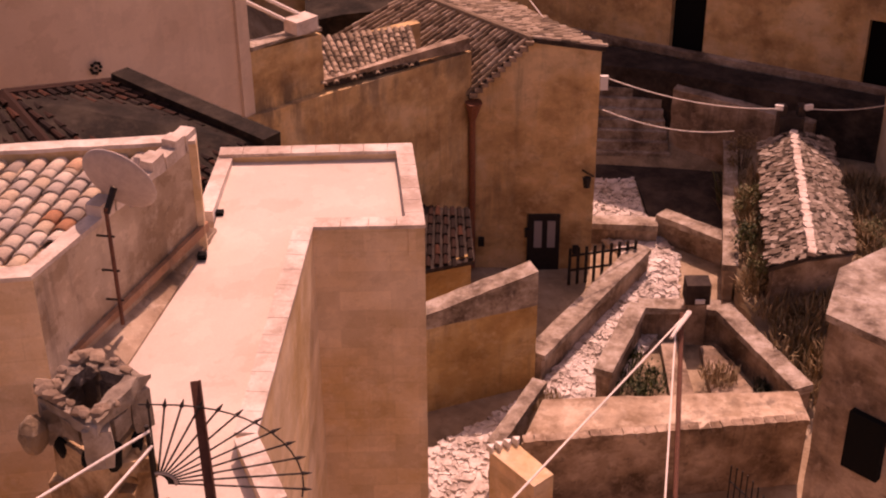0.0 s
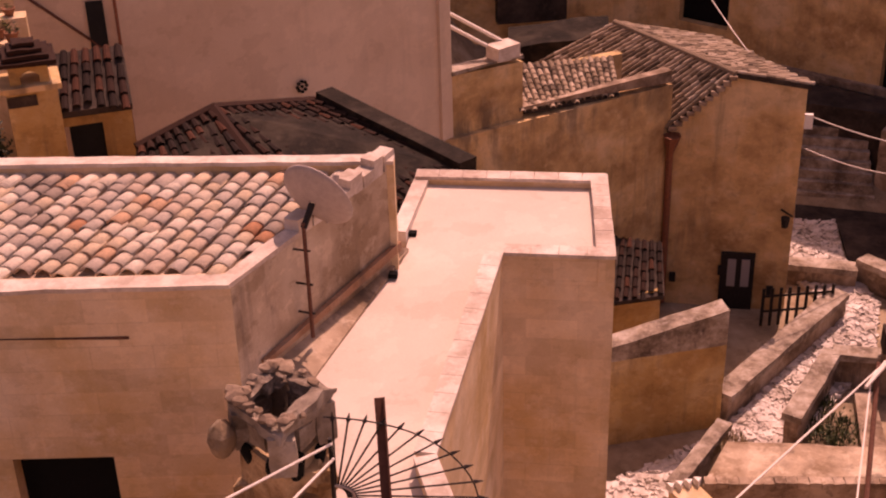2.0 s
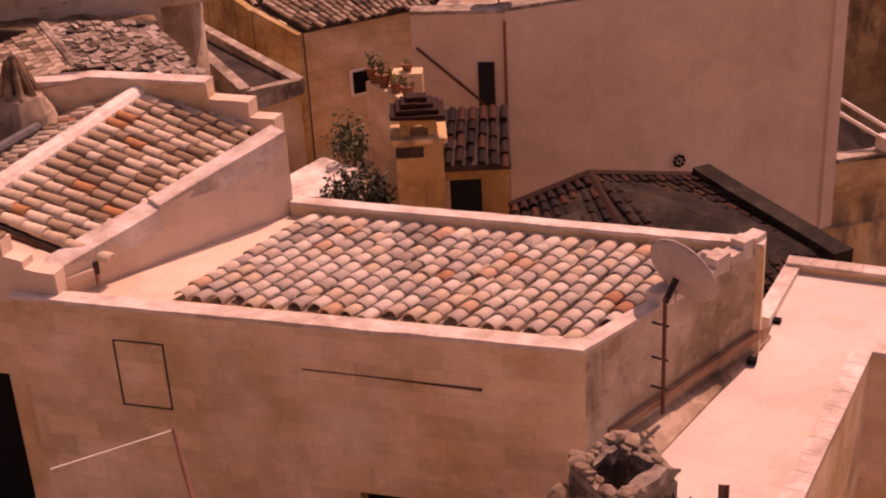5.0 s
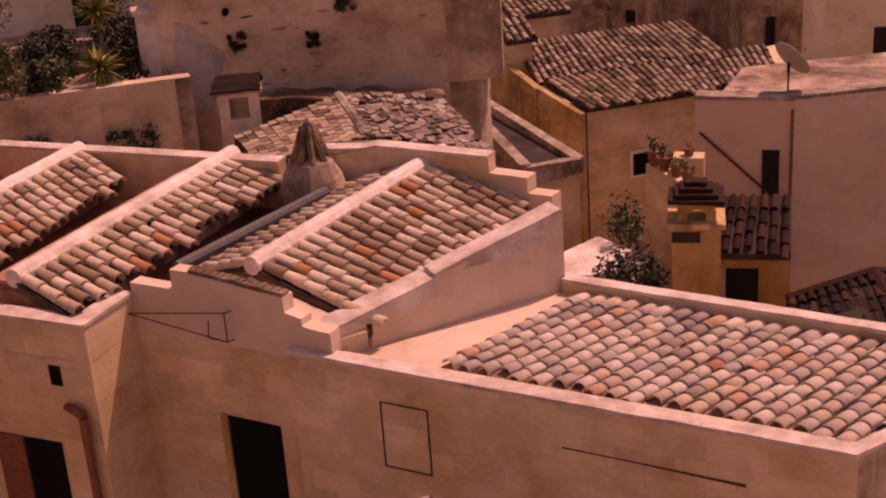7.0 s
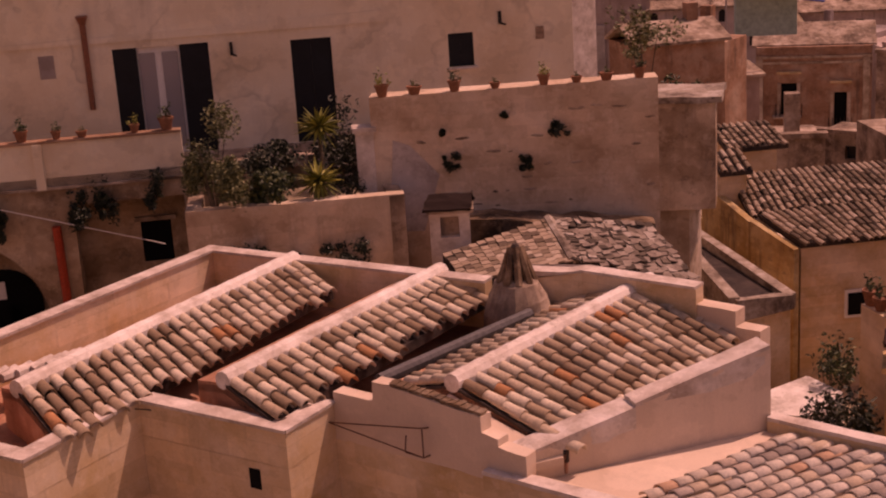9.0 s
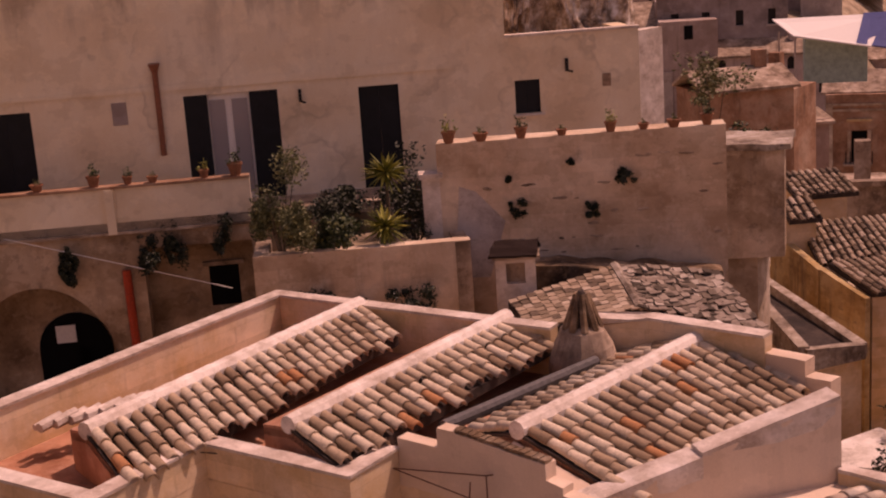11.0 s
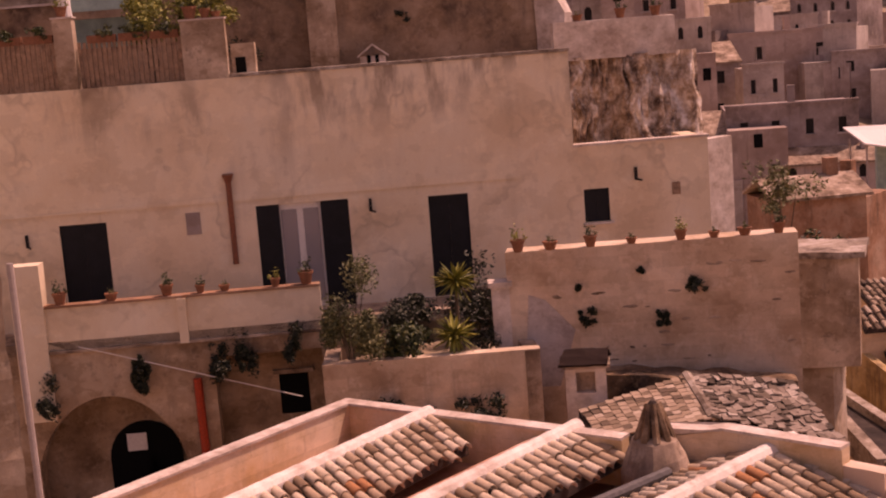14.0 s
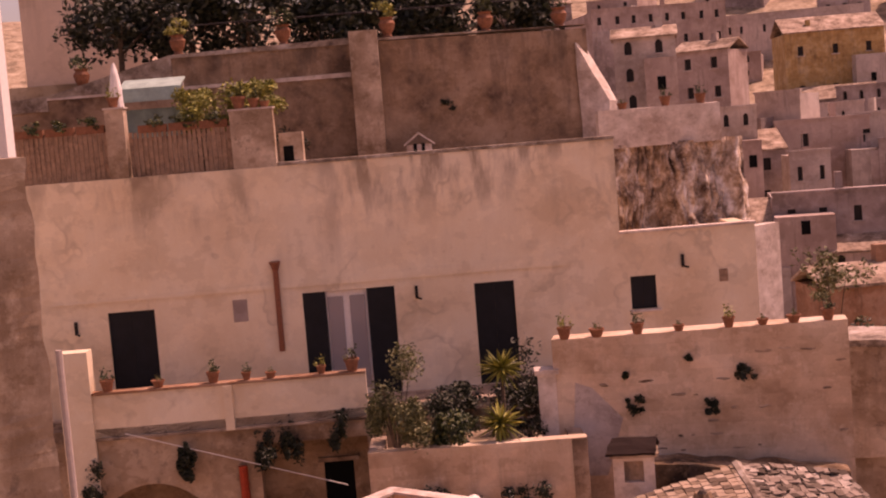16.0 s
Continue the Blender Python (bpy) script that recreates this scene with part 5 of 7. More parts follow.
piece("shaft", block(bmesh.new(), (-20.75, 17.5, -5.85), (0.36, 0.36, 1.5), 0.9), COPING, h)
piece("cap", block(bmesh.new(), (-20.75, 17.5, -5.05), (0.48, 0.48, 0.10), 0.9), COPING, h)
for s, z, r in ((0.25, -7.15, 0.45), (0.72, -7.25, 0.4), (0.5, -7.3, 0.25)):
    w = Vector((-21.98, 13.89)).lerp(Vector((-19.42, 17.29)), s)
    t = thing("creeper", (w.x, w.y, z), "dark creeper hanging on the planter wall", "creeper", "wall creepers")
    piece("leaves", leaves(bmesh.new(), (w.x + 0.2, w.y - 0.15, z), (r * 1.1, r * 1.1, r * 0.8), 1100, 0.05, rp, 0.1), LEAF_DARK, t)
for s, z, r in ((3.6, -6.85, 0.42), (4.15, -6.72, 0.42), (5.2, -6.62, 0.36), (1.78, -6.85, 0.26), (-0.42, -7.4, 0.42), (1.76, -7.2, 0.26)):
    x, y = dpt(s, 1.6)
    t = thing("creeper", (x, y, z), "dark creeper hanging under the balcony", "creeper", "wall creepers")
    piece("leaves", leaves(bmesh.new(), (x, y, z), (r * 1.25, r * 0.6, r * 1.3), 1700, 0.05, rp, 0.1), LEAF_DARK, t)
h = thing("red_downpipe", (*dpt(3.1, 1.6), -12), "bright red downpipe on the arcade wall", "pipe")
piece("pipe", rod(bmesh.new(), (*dpt(3.1, 1.58), -12), (*dpt(3.05, 1.58), -7.3), 0.10), REDPIPE, h)
h = thing("balcony_cable", (*dpt(3, 1.8), -7), "thin pale cable across the arcade", "cable")
piece("cable", rod(bmesh.new(), (*dpt(0.5, 1.7), -6.3), (*dpt(5.4, 1.9), -7.85), 0.012, sides=6), CABLE, h)

# aedicula chimney and stone-slab roof below the retaining wall
h = thing("aedicula_chimney", (-18.1, 17.25, -8), "little stone chimney house with a tiled cap", "chimney")
bm = face_wall(bmesh.new(), (-18.38, 16.95), (-17.85, 17.50), -9.0, -6.35, 0.5, [(0.2, 0.56, -6.85, -6.45)])
piece("body", bm, COPING, h)
piece("inside", block(bmesh.new(), (-18.26, 17.36, -6.7), (0.4, 0.1, 0.6), 0.8), OLD, h)
piece("cornice", block(bmesh.new(), (-18.25, 17.38, -6.32), (0.90, 0.68, 0.07), 0.8), OLD, h)
bm = slope(bmesh.new(), (-18.55, 17.1, -6.05), (-17.95, 17.7, -6.05), (-17.70, 17.40, -6.26), (-18.35, 16.75, -6.26), 0.05)
slope(bm, (-18.55, 17.1, -6.05), (-17.95, 17.7, -6.05), (-18.2, 18.0, -6.26), (-18.85, 17.4, -6.26), 0.05)
roughen(bm, 0.03, 3, 7)
piece("cap", bm, TILE_DARK, h)


def slab_mesh():
    bm = block(bmesh.new(), (0, -0.10, 0.015), (0.16, 0.22, 0.026))
    roughen(bm, 0.02, 0, 5)
    me = bpy.data.meshes.new("slab")
    bm.to_mesh(me)
    bm.free()
    return me


SLAB_MESH = slab_mesh()


def slab_roof():
    h = thing("slab_roof_house", (-16, 18, -12), "low house with a stone slab roof beneath the wall", "house")
    a, b, c, d = (-17.3, 19.1, -6.80), (-15.46, 17.69, -7.0), (-16.3, 15.8, -7.10), (-17.7, 16.6, -7.0)
    e, f2 = (-15.7, 20.2, -6.95), (-13.9, 19.3, -7.55)
    piece("wall", prism(bmesh.new(), [(-17.6, 16.6), (-16.3, 15.9), (-14.0, 19.2), (-15.8, 20.1), (-17.3, 19.0)], -12.5, -7.6), OLD, h)
    rng = random.Random(6)
    piece("roof", slope(bmesh.new(), d, a, b, c, 0.5), DARKTONE, h)
    tiles_joined("slab_roofing", SLAB_MESH, tile_places(a, d, c, b, 0.18, 0.20, rng, 0.8), TILE_FAR, h, "squared brown slab roofing")
    piece("roof", slope(bmesh.new(), a, e, f2, b, 0.5), DARKTONE, h)
    places = tile_places(a, e, f2, b, 0.15, 0.14, rng, 2.5)
    tiles_joined("slab_roofing", SLAB_MESH, [m @ pose(0, 0, rng.uniform(0, 0.05), rng.uniform(-6, 6), rng.uniform(-6, 6), rng.uniform(-14, 14)) for m in places], SLAB, h, "loose stone slab roofing")
    sd = Vector((-20.55, 17.52)).lerp(Vector((-16.39, 21.46)), 0.30)
    se = Vector((-20.55, 17.52)).lerp(Vector((-16.39, 21.46)), 0.97)
    # Rubble ledge in dark rock: the shadow at the wall foot is its colour.
    bm = wall(bmesh.new(), (sd.x + 0.1, sd.y - 0.1), (se.x + 0.1, se.y - 0.1), -12.5, -6.75, 0.8, -1, -7.05)
    bmesh.ops.subdivide_edges(bm, edges=[e2 for e2 in bm.edges if e2.calc_length() > 2], cuts=16)
    roughen(bm, 0.10, 0, 2.2)
    piece("sooty_ledge", bm, DARKROCK, h, "dark rubble ledge for the shadowed foot of the wall")
    bm = rod(bmesh.new(), a, b, 0.10, sides=7)
    roughen(bm, 0.02, 1, 6)
    piece("ridge", bm, GREYSTONE, h)


slab_roof()


# ---- upper terrace behind the facade ----
def upper_terrace():
    h = thing("slatted_fence", (*dpt(0, -0.3), -0.6), "weathered grey slatted fence on the roof terrace", "fence")
    for s0, s1, z in ((-3.2, 0.36, 0.52), (0.84, 3.25, 0.44)):
        n = round((s1 - s0) / 0.115)
        for i in range(n):
            s = s0 + (i + 0.5) * (s1 - s0) / n
            piece("slat", block(bmesh.new(), (*dpt(s, -0.28), (z - 0.62) / 2 + RNG.uniform(-0.01, 0.01)), (0.078, 0.025, z + 0.60), FT), WOOD, h)
        for zz in (-0.3, 0.25):
            piece("rail", block(bmesh.new(), (*dpt((s0 + s1) / 2, -0.32), zz), (s1 - s0, 0.04, 0.07), FT), WOOD, h)
    for s0, s1, zt in ((0.38, 0.82, 1.0), (3.27, 4.28, 0.74)):
        p = thing("terrace_pillar", (*dpt((s0 + s1) / 2, -0.3), -0.62), "plastered terrace pillar beside the fence", "pillar", "terrace pillars")
        piece("shaft", block(bmesh.new(), (*dpt((s0 + s1) / 2, -0.25), (zt - 0.62) / 2), (s1 - s0, 0.42, zt + 0.62), FT), WEATHERED, p)
        piece("cap", block(bmesh.new(), (*dpt((s0 + s1) / 2, -0.25), zt + 0.022), (s1 - s0 + 0.06, 0.48, 0.04), FT), COPING, p)
    for i in range(9):
        s = -2.9 + i * 0.72
        if 0.1 < s < 0.9:
            continue
        b = thing("window_box", (*dpt(s, -0.36), 0.5), "long terracotta planter on top of the fence", "planter", "fence planters")
        piece("trough", block(bmesh.new(), (*dpt(s, -0.32), 0.57 if s < 0.4 else 0.49), (0.66, 0.20, 0.18), FT), TERRACOTTA, b)
        piece("plants", leaves(bmesh.new(), (*dpt(s, -0.32), 0.70 if s < 0.4 else 0.62), (0.36, 0.18, 0.17), 260, 0.05, RNG), LEAF, b)
    x, y = dpt(0.57, -0.25)
    put_pot(POT_B, x, y, 1.04, 1.5)
    for s, m, k in ((3.5, POT_A, 1.3), (3.85, POT_A, 1.0), (4.1, POT_C, 1.0)):
        put_pot(m, *dpt(s, -0.2), 0.78, k, s * 50)
    u = thing("closed_umbrella", (*dpt(0.55, -0.8), -1.0), "closed white sun umbrella on the terrace", "umbrella")
    piece("pole", rod(bmesh.new(), (*dpt(0.55, -0.8), -1.0), (*dpt(0.55, -0.8), 2.1), 0.025), GREY, u)
    bm = lathe(bmesh.new(), [(0.05, 0.95), (0.17, 1.05), (0.15, 1.5), (0.10, 1.85), (0.03, 2.12)], 10, (*dpt(0.55, -0.8), 0))
    roughen(bm, 0.02, 1, 6)
    piece("canopy", bm, WHITE, u, "furled white cloth")
    sw = thing("swing_seat", (*dpt(1.3, -1.6), -1.0), "garden swing seat with a faded green canopy", "swing seat")
    bm = slope(bmesh.new(), (*dpt(0.5, -2.2), 1.75), (*dpt(2.0, -2.2), 1.75), (*dpt(2.0, -1.3), 1.5), (*dpt(0.5, -1.3), 1.5), 0.05)
    slope(bm, (*dpt(0.5, -1.3), 1.5), (*dpt(2.0, -1.3), 1.5), (*dpt(2.0, -1.25), 1.2), (*dpt(0.5, -1.25), 1.2), 0.03)
    piece("canopy", bm, TEAL, sw)
    piece("backrest", block(bmesh.new(), (*dpt(1.25, -1.8), 0.65), (1.4, 0.12, 0.7), FT), TEAL, sw)
    for s in (0.5, 2.0):
        for o in (-2.1, -1.3):
            piece("leg", rod(bmesh.new(), (*dpt(s, o), -1.0), (*dpt(s, -1.7), 1.6), 0.03), GREY, sw)
    shrub("terrace_shrub", *dpt(2.45, -1.0), -1.0, (0.95, 0.7, 0.62), 3000, 0.06, LEAF_YELLOW, "yellow-green flowering shrub on the terrace", rp, 1.35)
    shrub("terrace_shrub", *dpt(3.75, -1.0), -1.0, (0.95, 0.7, 0.62), 3000, 0.06, LEAF_YELLOW, "yellow-green flowering shrub on the terrace", rp, 1.45)
    shrub("terrace_shrub", *dpt(4.6, -1.2), -1.0, (0.4, 0.4, 0.4), 350, 0.05, LEAF_DARK, "small dark shrub against the terrace wall", rp, 0.6)
    # retaining wall behind the terrace with its buttress
    w = thing("terrace_back_wall", (*dpt(5, -4.2), -1.0), "high weathered stone wall behind the roof terrace", "wall")
    for s0, s1, z0, z1 in ((-9, -1.9, 1.2, 1.5), (-1.9, 1.4, 1.5, 2.32), (1.4, 6.05, 2.32, 2.40), (6.05, 12.3, 2.36, 2.26)):
        piece("wall", wall(bmesh.new(), dpt(s0, -4.0), dpt(s1, -4.0), -1.05, z0, 0.5, 1, z1), HIGHWALL, w)
        piece("coping", wall(bmesh.new(), dpt(s0, -3.95), dpt(s1, -3.95), z0 + 0.002, z0 + 0.09, 0.6, 1, z1 + 0.09), GREYSTONE, w)
    piece("band", wall(bmesh.new(), dpt(-1.9, -3.94), dpt(6.05, -3.94), 1.48, 1.53, 0.08, 1, 1.60), COPING, w)
    piece("buttress", wall(bmesh.new(), dpt(6.08, -3.5), dpt(6.82, -3.5), -1.02, 2.62, 0.8, 1), WEATHERED, w)
    # Paler than the wall it ends: sunlight is put into the colour.
    bm = wall(bmesh.new(), dpt(12.0, -3.9), dpt(12.7, -3.4), -1.02, 1.9, 0.4, 1, 0.3)
    roughen(bm, 0.06, 3, 2)
    piece("broken_end", bm, COPING, w, "sunlit broken end of the wall")
    for s in (8.5,):
        x, y = dpt(s, -3.95)
        t = thing("weed_tuft", (x, y, 0.5), "dark weed tuft growing from the wall", "weed", "wall weeds")
        piece("leaves", leaves(bmesh.new(), (x, y, 0.55), (0.2, 0.2, 0.16), 160, 0.05, RNG, 0.2), LEAF_DARK, t)
    b = thing("roof_vent_house", (*dpt(7.66, -3.4), -1.0), "tiny house-shaped roof vent", "vent")
    bm = prism(bmesh.new(), [dpt(7.35, -3.2), dpt(8.0, -3.2), dpt(8.0, -3.6), dpt(7.35, -3.6)], -1.02, -0.42)
    piece("body", bm, COPING, b)
    bm = slope(bmesh.new(), (*dpt(7.68, -3.1), -0.10), (*dpt(7.68, -3.7), -0.10), (*dpt(7.28, -3.7), -0.40), (*dpt(7.28, -3.1), -0.40), 0.05)
    slope(bm, (*dpt(7.68, -3.1), -0.10), (*dpt(7.68, -3.7), -0.10), (*dpt(8.08, -3.7), -0.40), (*dpt(8.08, -3.1), -0.40), 0.05)
    piece("roof", bm, COPING, b)
    for s in (7.57, 7.78):
        piece("slot", block(bmesh.new(), (*dpt(s, -3.19), -0.55), (0.09, 0.04, 0.32), FT), BLACK, b)
    b = thing("roof_box", (*dpt(4.6, -0.8), -1.0), "small cream box with a dark hatch on the roof", "hatch")
    piece("box", block(bmesh.new(), (*dpt(4.62, -0.7), -0.35), (0.55, 0.5, 1.0), FT), WEATHERED, b)
    piece("hatch", block(bmesh.new(), (*dpt(4.55, -0.44), -0.35), (0.24, 0.03, 0.36), FT), BLACK, b)
    # tall vases on the wall and trees behind
    for s, z in ((-1.0, 1.75), (1.58, 2.43), (4.35, 2.48), (7.09, 2.46), (9.68, 2.40), (11.63, 2.36)):
        v = thing("terracotta_vase", (*dpt(s, -4.2), z), "tall terracotta vase on the wall", "vase", "wall vases")
        piece("vase", lathe(bmesh.new(), [(0.14, 0), (0.10, 0.06), (0.18, 0.18), (0.22, 0.34), (0.15, 0.44), (0.20, 0.50), (0.18, 0.50)], 14, (*dpt(s, -4.2), z)), TERRACOTTA, v)
        piece("plant", leaves(bmesh.new(), (*dpt(s, -4.2), z + 0.66), (0.3, 0.3, 0.25), 220, 0.06, RNG), LEAF_YELLOW if s in (7.09, 1.58) else LEAF, v)
    rail = thing("terrace_rail", (*dpt(5, -4.2), 2.4), "thin iron rail along the top of the wall", "railing")
    piece("rail", rod(bmesh.new(), (*dpt(1.5, -4.3), 3.15), (*dpt(11.6, -4.3), 3.15), 0.02, sides=6), DARKIRON, rail)
    g = thing("upper_garden", (*dpt(5, -8), -1.0), "garden ground above the high wall", "ground", kind="structure")
    piece("soil", prism(bmesh.new(), [dpt(-9, -4.5), dpt(12, -4.5), dpt(10, -12), dpt(-9, -12)], -1.05, 1.9), GROUND, g)
    rt = random.Random(77)
    for s, o, ht, r in ((-0.3, -6.0, 2.0, 1.5), (1.6, -6.6, 1.7, 1.4), (3.2, -6.2, 1.7, 1.4), (5.2, -7.0, 1.5, 1.5), (6.6, -6.3, 1.5, 1.3), (8.4, -6.8, 1.4, 1.4), (10.4, -6.4, 1.2, 1.2), (4.2, -9.0, 1.6, 2.0), (9.2, -8.8, 1.4, 1.8), (0.6, -9.0, 2.0, 1.9), (7.2, -9.2, 1.6, 1.8)):
        x, y = dpt(s, o)
        t = thing("garden_tree", (x, y, 1.88), "dark evergreen tree in the upper garden", "tree", "garden trees")
        bm = rod(bmesh.new(), (x, y, 1.85), (x + 0.1, y, 1.9 + ht * 0.6), 0.10, 0.06, 7)
        for k in range(5):
            a = k * 1.3 + s
            rod(bm, (x + 0.05, y, 1.9 + ht * (0.3 + 0.06 * k)), (x + math.cos(a) * r * 0.7, y + math.sin(a) * r * 0.7, 1.9 + ht * (0.75 + 0.08 * k)), 0.045, 0.015, 5)
        piece("trunk", bm, BARK, t)
        piece("crown", leaves(bmesh.new(), (x, y, 1.9 + ht), (r, r, r * 0.85), 2200, 0.13, rt, 0.2), LEAF_DARK, t)


upper_terrace()
wl = thing("white_edge_house", (-29.2, 8.9, -0.6), "white house edge with a dark green shutter", "house")
piece("wall", wall(bmesh.new(), (-30.6, 7.4), (-28.45, 9.75), -1.0, 5.5, 0.4, 1), WHITE, wl)
piece("shutter", block(bmesh.new(), (*dpt(-3.1, -1.4), 1.2), (0.9, 0.08, 2.2), FT), plain("green_shutter", (0.02, 0.05, 0.03), 0.6), wl)
pw = thing("pink_garden_house", (*dpt(-2.2, -13), 1.5), "pale pink house wall behind the garden trees", "house")
piece("wall", block(bmesh.new(), (*dpt(-2.4, -13), 3.5), (4.0, 3.0, 5.0), FT), PINK, pw)


def rock_face():
    h = thing("rock_outcrop", (*dpt(14, -3), -4), "bare fluted rock face under a small wall", "rock")
    for name, sa, sb in (("left_face", 12.2, 13.78), ("right_face", 13.70, 15.9)):
        bm = bmesh.new()
        nu, nv = 40, 34
        grid = []
        for i in range(nu + 1):
            s = sa + (sb - sa) * i / nu
            col = []
            for j in range(nv + 1):
                z = -3.9 + 3.05 * j / nv
                f = noise.noise(Vector((s * 2.2, 3.1, z * 0.45))) * 0.55 + abs(noise.noise(Vector((s * 5.2, 1.2, z * 0.9)))) * 0.42 + noise.noise(Vector((s * 13, 4.2, z * 5))) * 0.07
                cave = -0.6 * math.exp(-((s - 13.75) / 0.28) ** 2) - 0.5 * math.exp(-((s - 13.05) / 0.22) ** 2 - ((z + 3.3) / 0.35) ** 2)
                col.append(bm.verts.new((*dpt(s + 0.12 * noise.noise(Vector((0, s, z * 2))), -2.4 + f + cave - 0.05 * (z + 3.9)), z)))
            grid.append(col)
        for i in range(nu):
            for j in range(nv):
                bm.faces.new((grid[i][j], grid[i + 1][j], grid[i + 1][j + 1], grid[i][j + 1]))
        piece(name, bm, ROCKFACE, h, "pale water-streaked fluted rock")
    piece("core", prism(bmesh.new(), [dpt(12.3, -3.3), dpt(15.8, -3.3), dpt(15.6, -5.5), dpt(12.3, -5.5)], -8, -0.9), ROCK, h)
    w = thing("small_wall", (*dpt(13.8, -2.6), -0.9), "low pale stone wall on the rock", "wall")
    bm = wall(bmesh.new(), dpt(12.25, -2.5), dpt(15.35, -2.5), -0.92, 0.06, 0.5, 1)
    roughen(bm, 0.02, 4, 2)
    piece("wall", bm, COPING, w)
    for s, m in ((12.9, POT_C), (14.0, POT_A), (14.9, POT_A)):
        put_pot(m, *dpt(s, -2.65), 0.06, 1.1)
    shrub("dry_shrub", *dpt(17.9, -2.2), -6.6, (1.1, 1.1, 0.8), 900, 0.07, LEAF_GREY, "dry grey-green shrub past the house corner", rp, 1.4)
    shrub("flowering_shrub", -17.9, 24.6, -5.9, (0.7, 0.7, 0.4), 500, 0.06, LEAF, "green shrub on the retaining wall terrace", rp, 0.4)


rock_face()


def old_pillar():
    h = thing("old_stone_pier", (-13.6, 4.3, -11.2), "rough old stone pier with flaking pale plaster", "pier")
    bm = prism(bmesh.new(), [(-13.55, 3.2), (-13.17, 4.68), (-14.2, 4.9), (-14.9, 3.4)], -11.4, 0.02)
    bmesh.ops.subdivide_edges(bm, edges=[e for e in bm.edges if abs(e.verts[0].co.z - e.verts[1].co.z) > 2], cuts=40)
    roughen(bm, 0.05, 1, 3)
    piece("pier", bm, WEATHERED, h)
    piece("drainpipe", rod(bmesh.new(), (-13.06, 4.80, -11.3), (-13.10, 4.78, -1.9), 0.035), GREY, h)


old_pillar()


# ---- around the blank house ----
def around_h():
    h = thing("star_vent", (-7.62, 27.8, -11.73), "dark star-shaped vent in the blank wall", "vent")
    u = Vector((5.85, 6.0)).normalized()
    bm = bmesh.new()
    for k in range(8):
        a = k * math.pi / 4
        for r in (0.10,):
            c = Vector((-7.56, 27.76)) + u * math.cos(a) * 0.12
            block(bm, (c.x, c.y, -11.64 + math.sin(a) * 0.12), (0.055, 0.06, 0.055), math.pi / 4)
    block(bm, (-7.56, 27.76, -11.64), (0.05, 0.06, 0.05), math.pi / 4)
    piece("holes", bm, BLACK, h)
    s = thing("side_window", (-10.85, 24.7, -9.84), "narrow dark shutter on the side of the blank house", "window")
    v = Vector((1.83, 0.64)).normalized()
    piece("shutter", block(bmesh.new(), (-10.86, 24.74, -9.26), (0.34, 0.06, 1.15), math.atan2(v.y, v.x)), DOOR, s)
    m = thing("slanted_moulding", (-11.4, 24.5, -9.5), "slanting dark moulding on the side wall", "moulding")
    piece("moulding", rod(bmesh.new(), (-12.2, 24.26, -8.35), (-10.5, 24.86, -9.98), 0.03, sides=6), IRON, m)
    c = thing("roof_edge", (-9, 26.3, -7.64), "dark stained edge along the blank house roof", "coping")
    piece("coping", wall(bmesh.new(), (-10.5, 24.86), (-4.6, 30.9), -7.637, -7.56, 0.46, 1), GREYSTONE, c)
    piece("coping", wall(bmesh.new(), (-12.3, 24.22), (-10.5, 24.86), -7.657, -7.58, 0.46, 1), GREYSTONE, c)
    p = thing("drain_pipe", (-10.5, 24.8, -14), "thin brown pipe at the corner of the blank house", "pipe")
    piece("pipe", rod(bmesh.new(), (-10.45, 24.80, -13), (-10.45, 24.80, -7.8), 0.035), COPPER, p)
    w = thing("low_wall_cap", (-3.9, 31.7, -12.6), "pale slabs and struts on the low wall", "coping")
    piece("slab", wall(bmesh.new(), (-4.6, 30.85), (-3.0, 32.45), -12.548, -12.44, 0.5, 1, -12.64), GREYSTONE, w)
    bm = block(bmesh.new(), (-3.5, 32.2, -12.35), (0.7, 0.5, 0.35), 0.8)
    piece("lump", bm, COPING, w)
    for k in (0, 0.35):
        piece("strut", rod(bmesh.new(), (-5.6 + k, 31.4 + k, -11.0), (-3.9 + k, 32.1 + k, -12.2), 0.05, sides=6), CABLE, w)
    # dark hipped roof
    d = thing("dark_roof_house", (-6, 21, -14), "house with a near-black hipped tile roof", "house")
    piece("wall", prism(bmesh.new(), [(-9.3, 21.7), (-6.4, 15.6), (-2.4, 16.0), (-3.1, 21.6), (-6.3, 24.6), (-7.9, 23.2)], -16, -11.2), STAINED, d)
    pk1, pk2, R, L, FL, FR = (-7.92, 22.66, -10.01), (-6.44, 24.67, -10.66), (-3.04, 21.79, -10.62), (-9.12, 21.66, -10.41), (-7.02, 16.57, -10.9), (-2.33, 16.84, -11.2)
    rng = random.Random(9)
    for q in ((pk1, pk2, R, (-4.6, 19.2, -10.9)), (pk1, (-4.6, 19.2, -10.9), FR, FL), (L, pk1, FL, (-8.4, 18.6, -10.95))):
        piece("roof", slope(bmesh.new(), *q, 0.2), BLACKTONE, d)
    tiles_joined("roof_tiles", TILE_J, tile_places(pk1, pk2, R, (-4.6, 19.2, -10.88), 0.24, 0.36, rng), TILE_DARK, d, "near-black curved tiles")
    tiles_joined("roof_tiles", TILE_J, tile_places(L, pk1, (-4.9, 18.6, -10.95), FL, 0.24, 0.36, rng), TILE_DARK, d, "near-black curved tiles")
    bm = wall(bmesh.new(), (-6.30, 24.74), (-3.0, 21.75), -11.4, -10.42, 0.40, 0, -10.42)
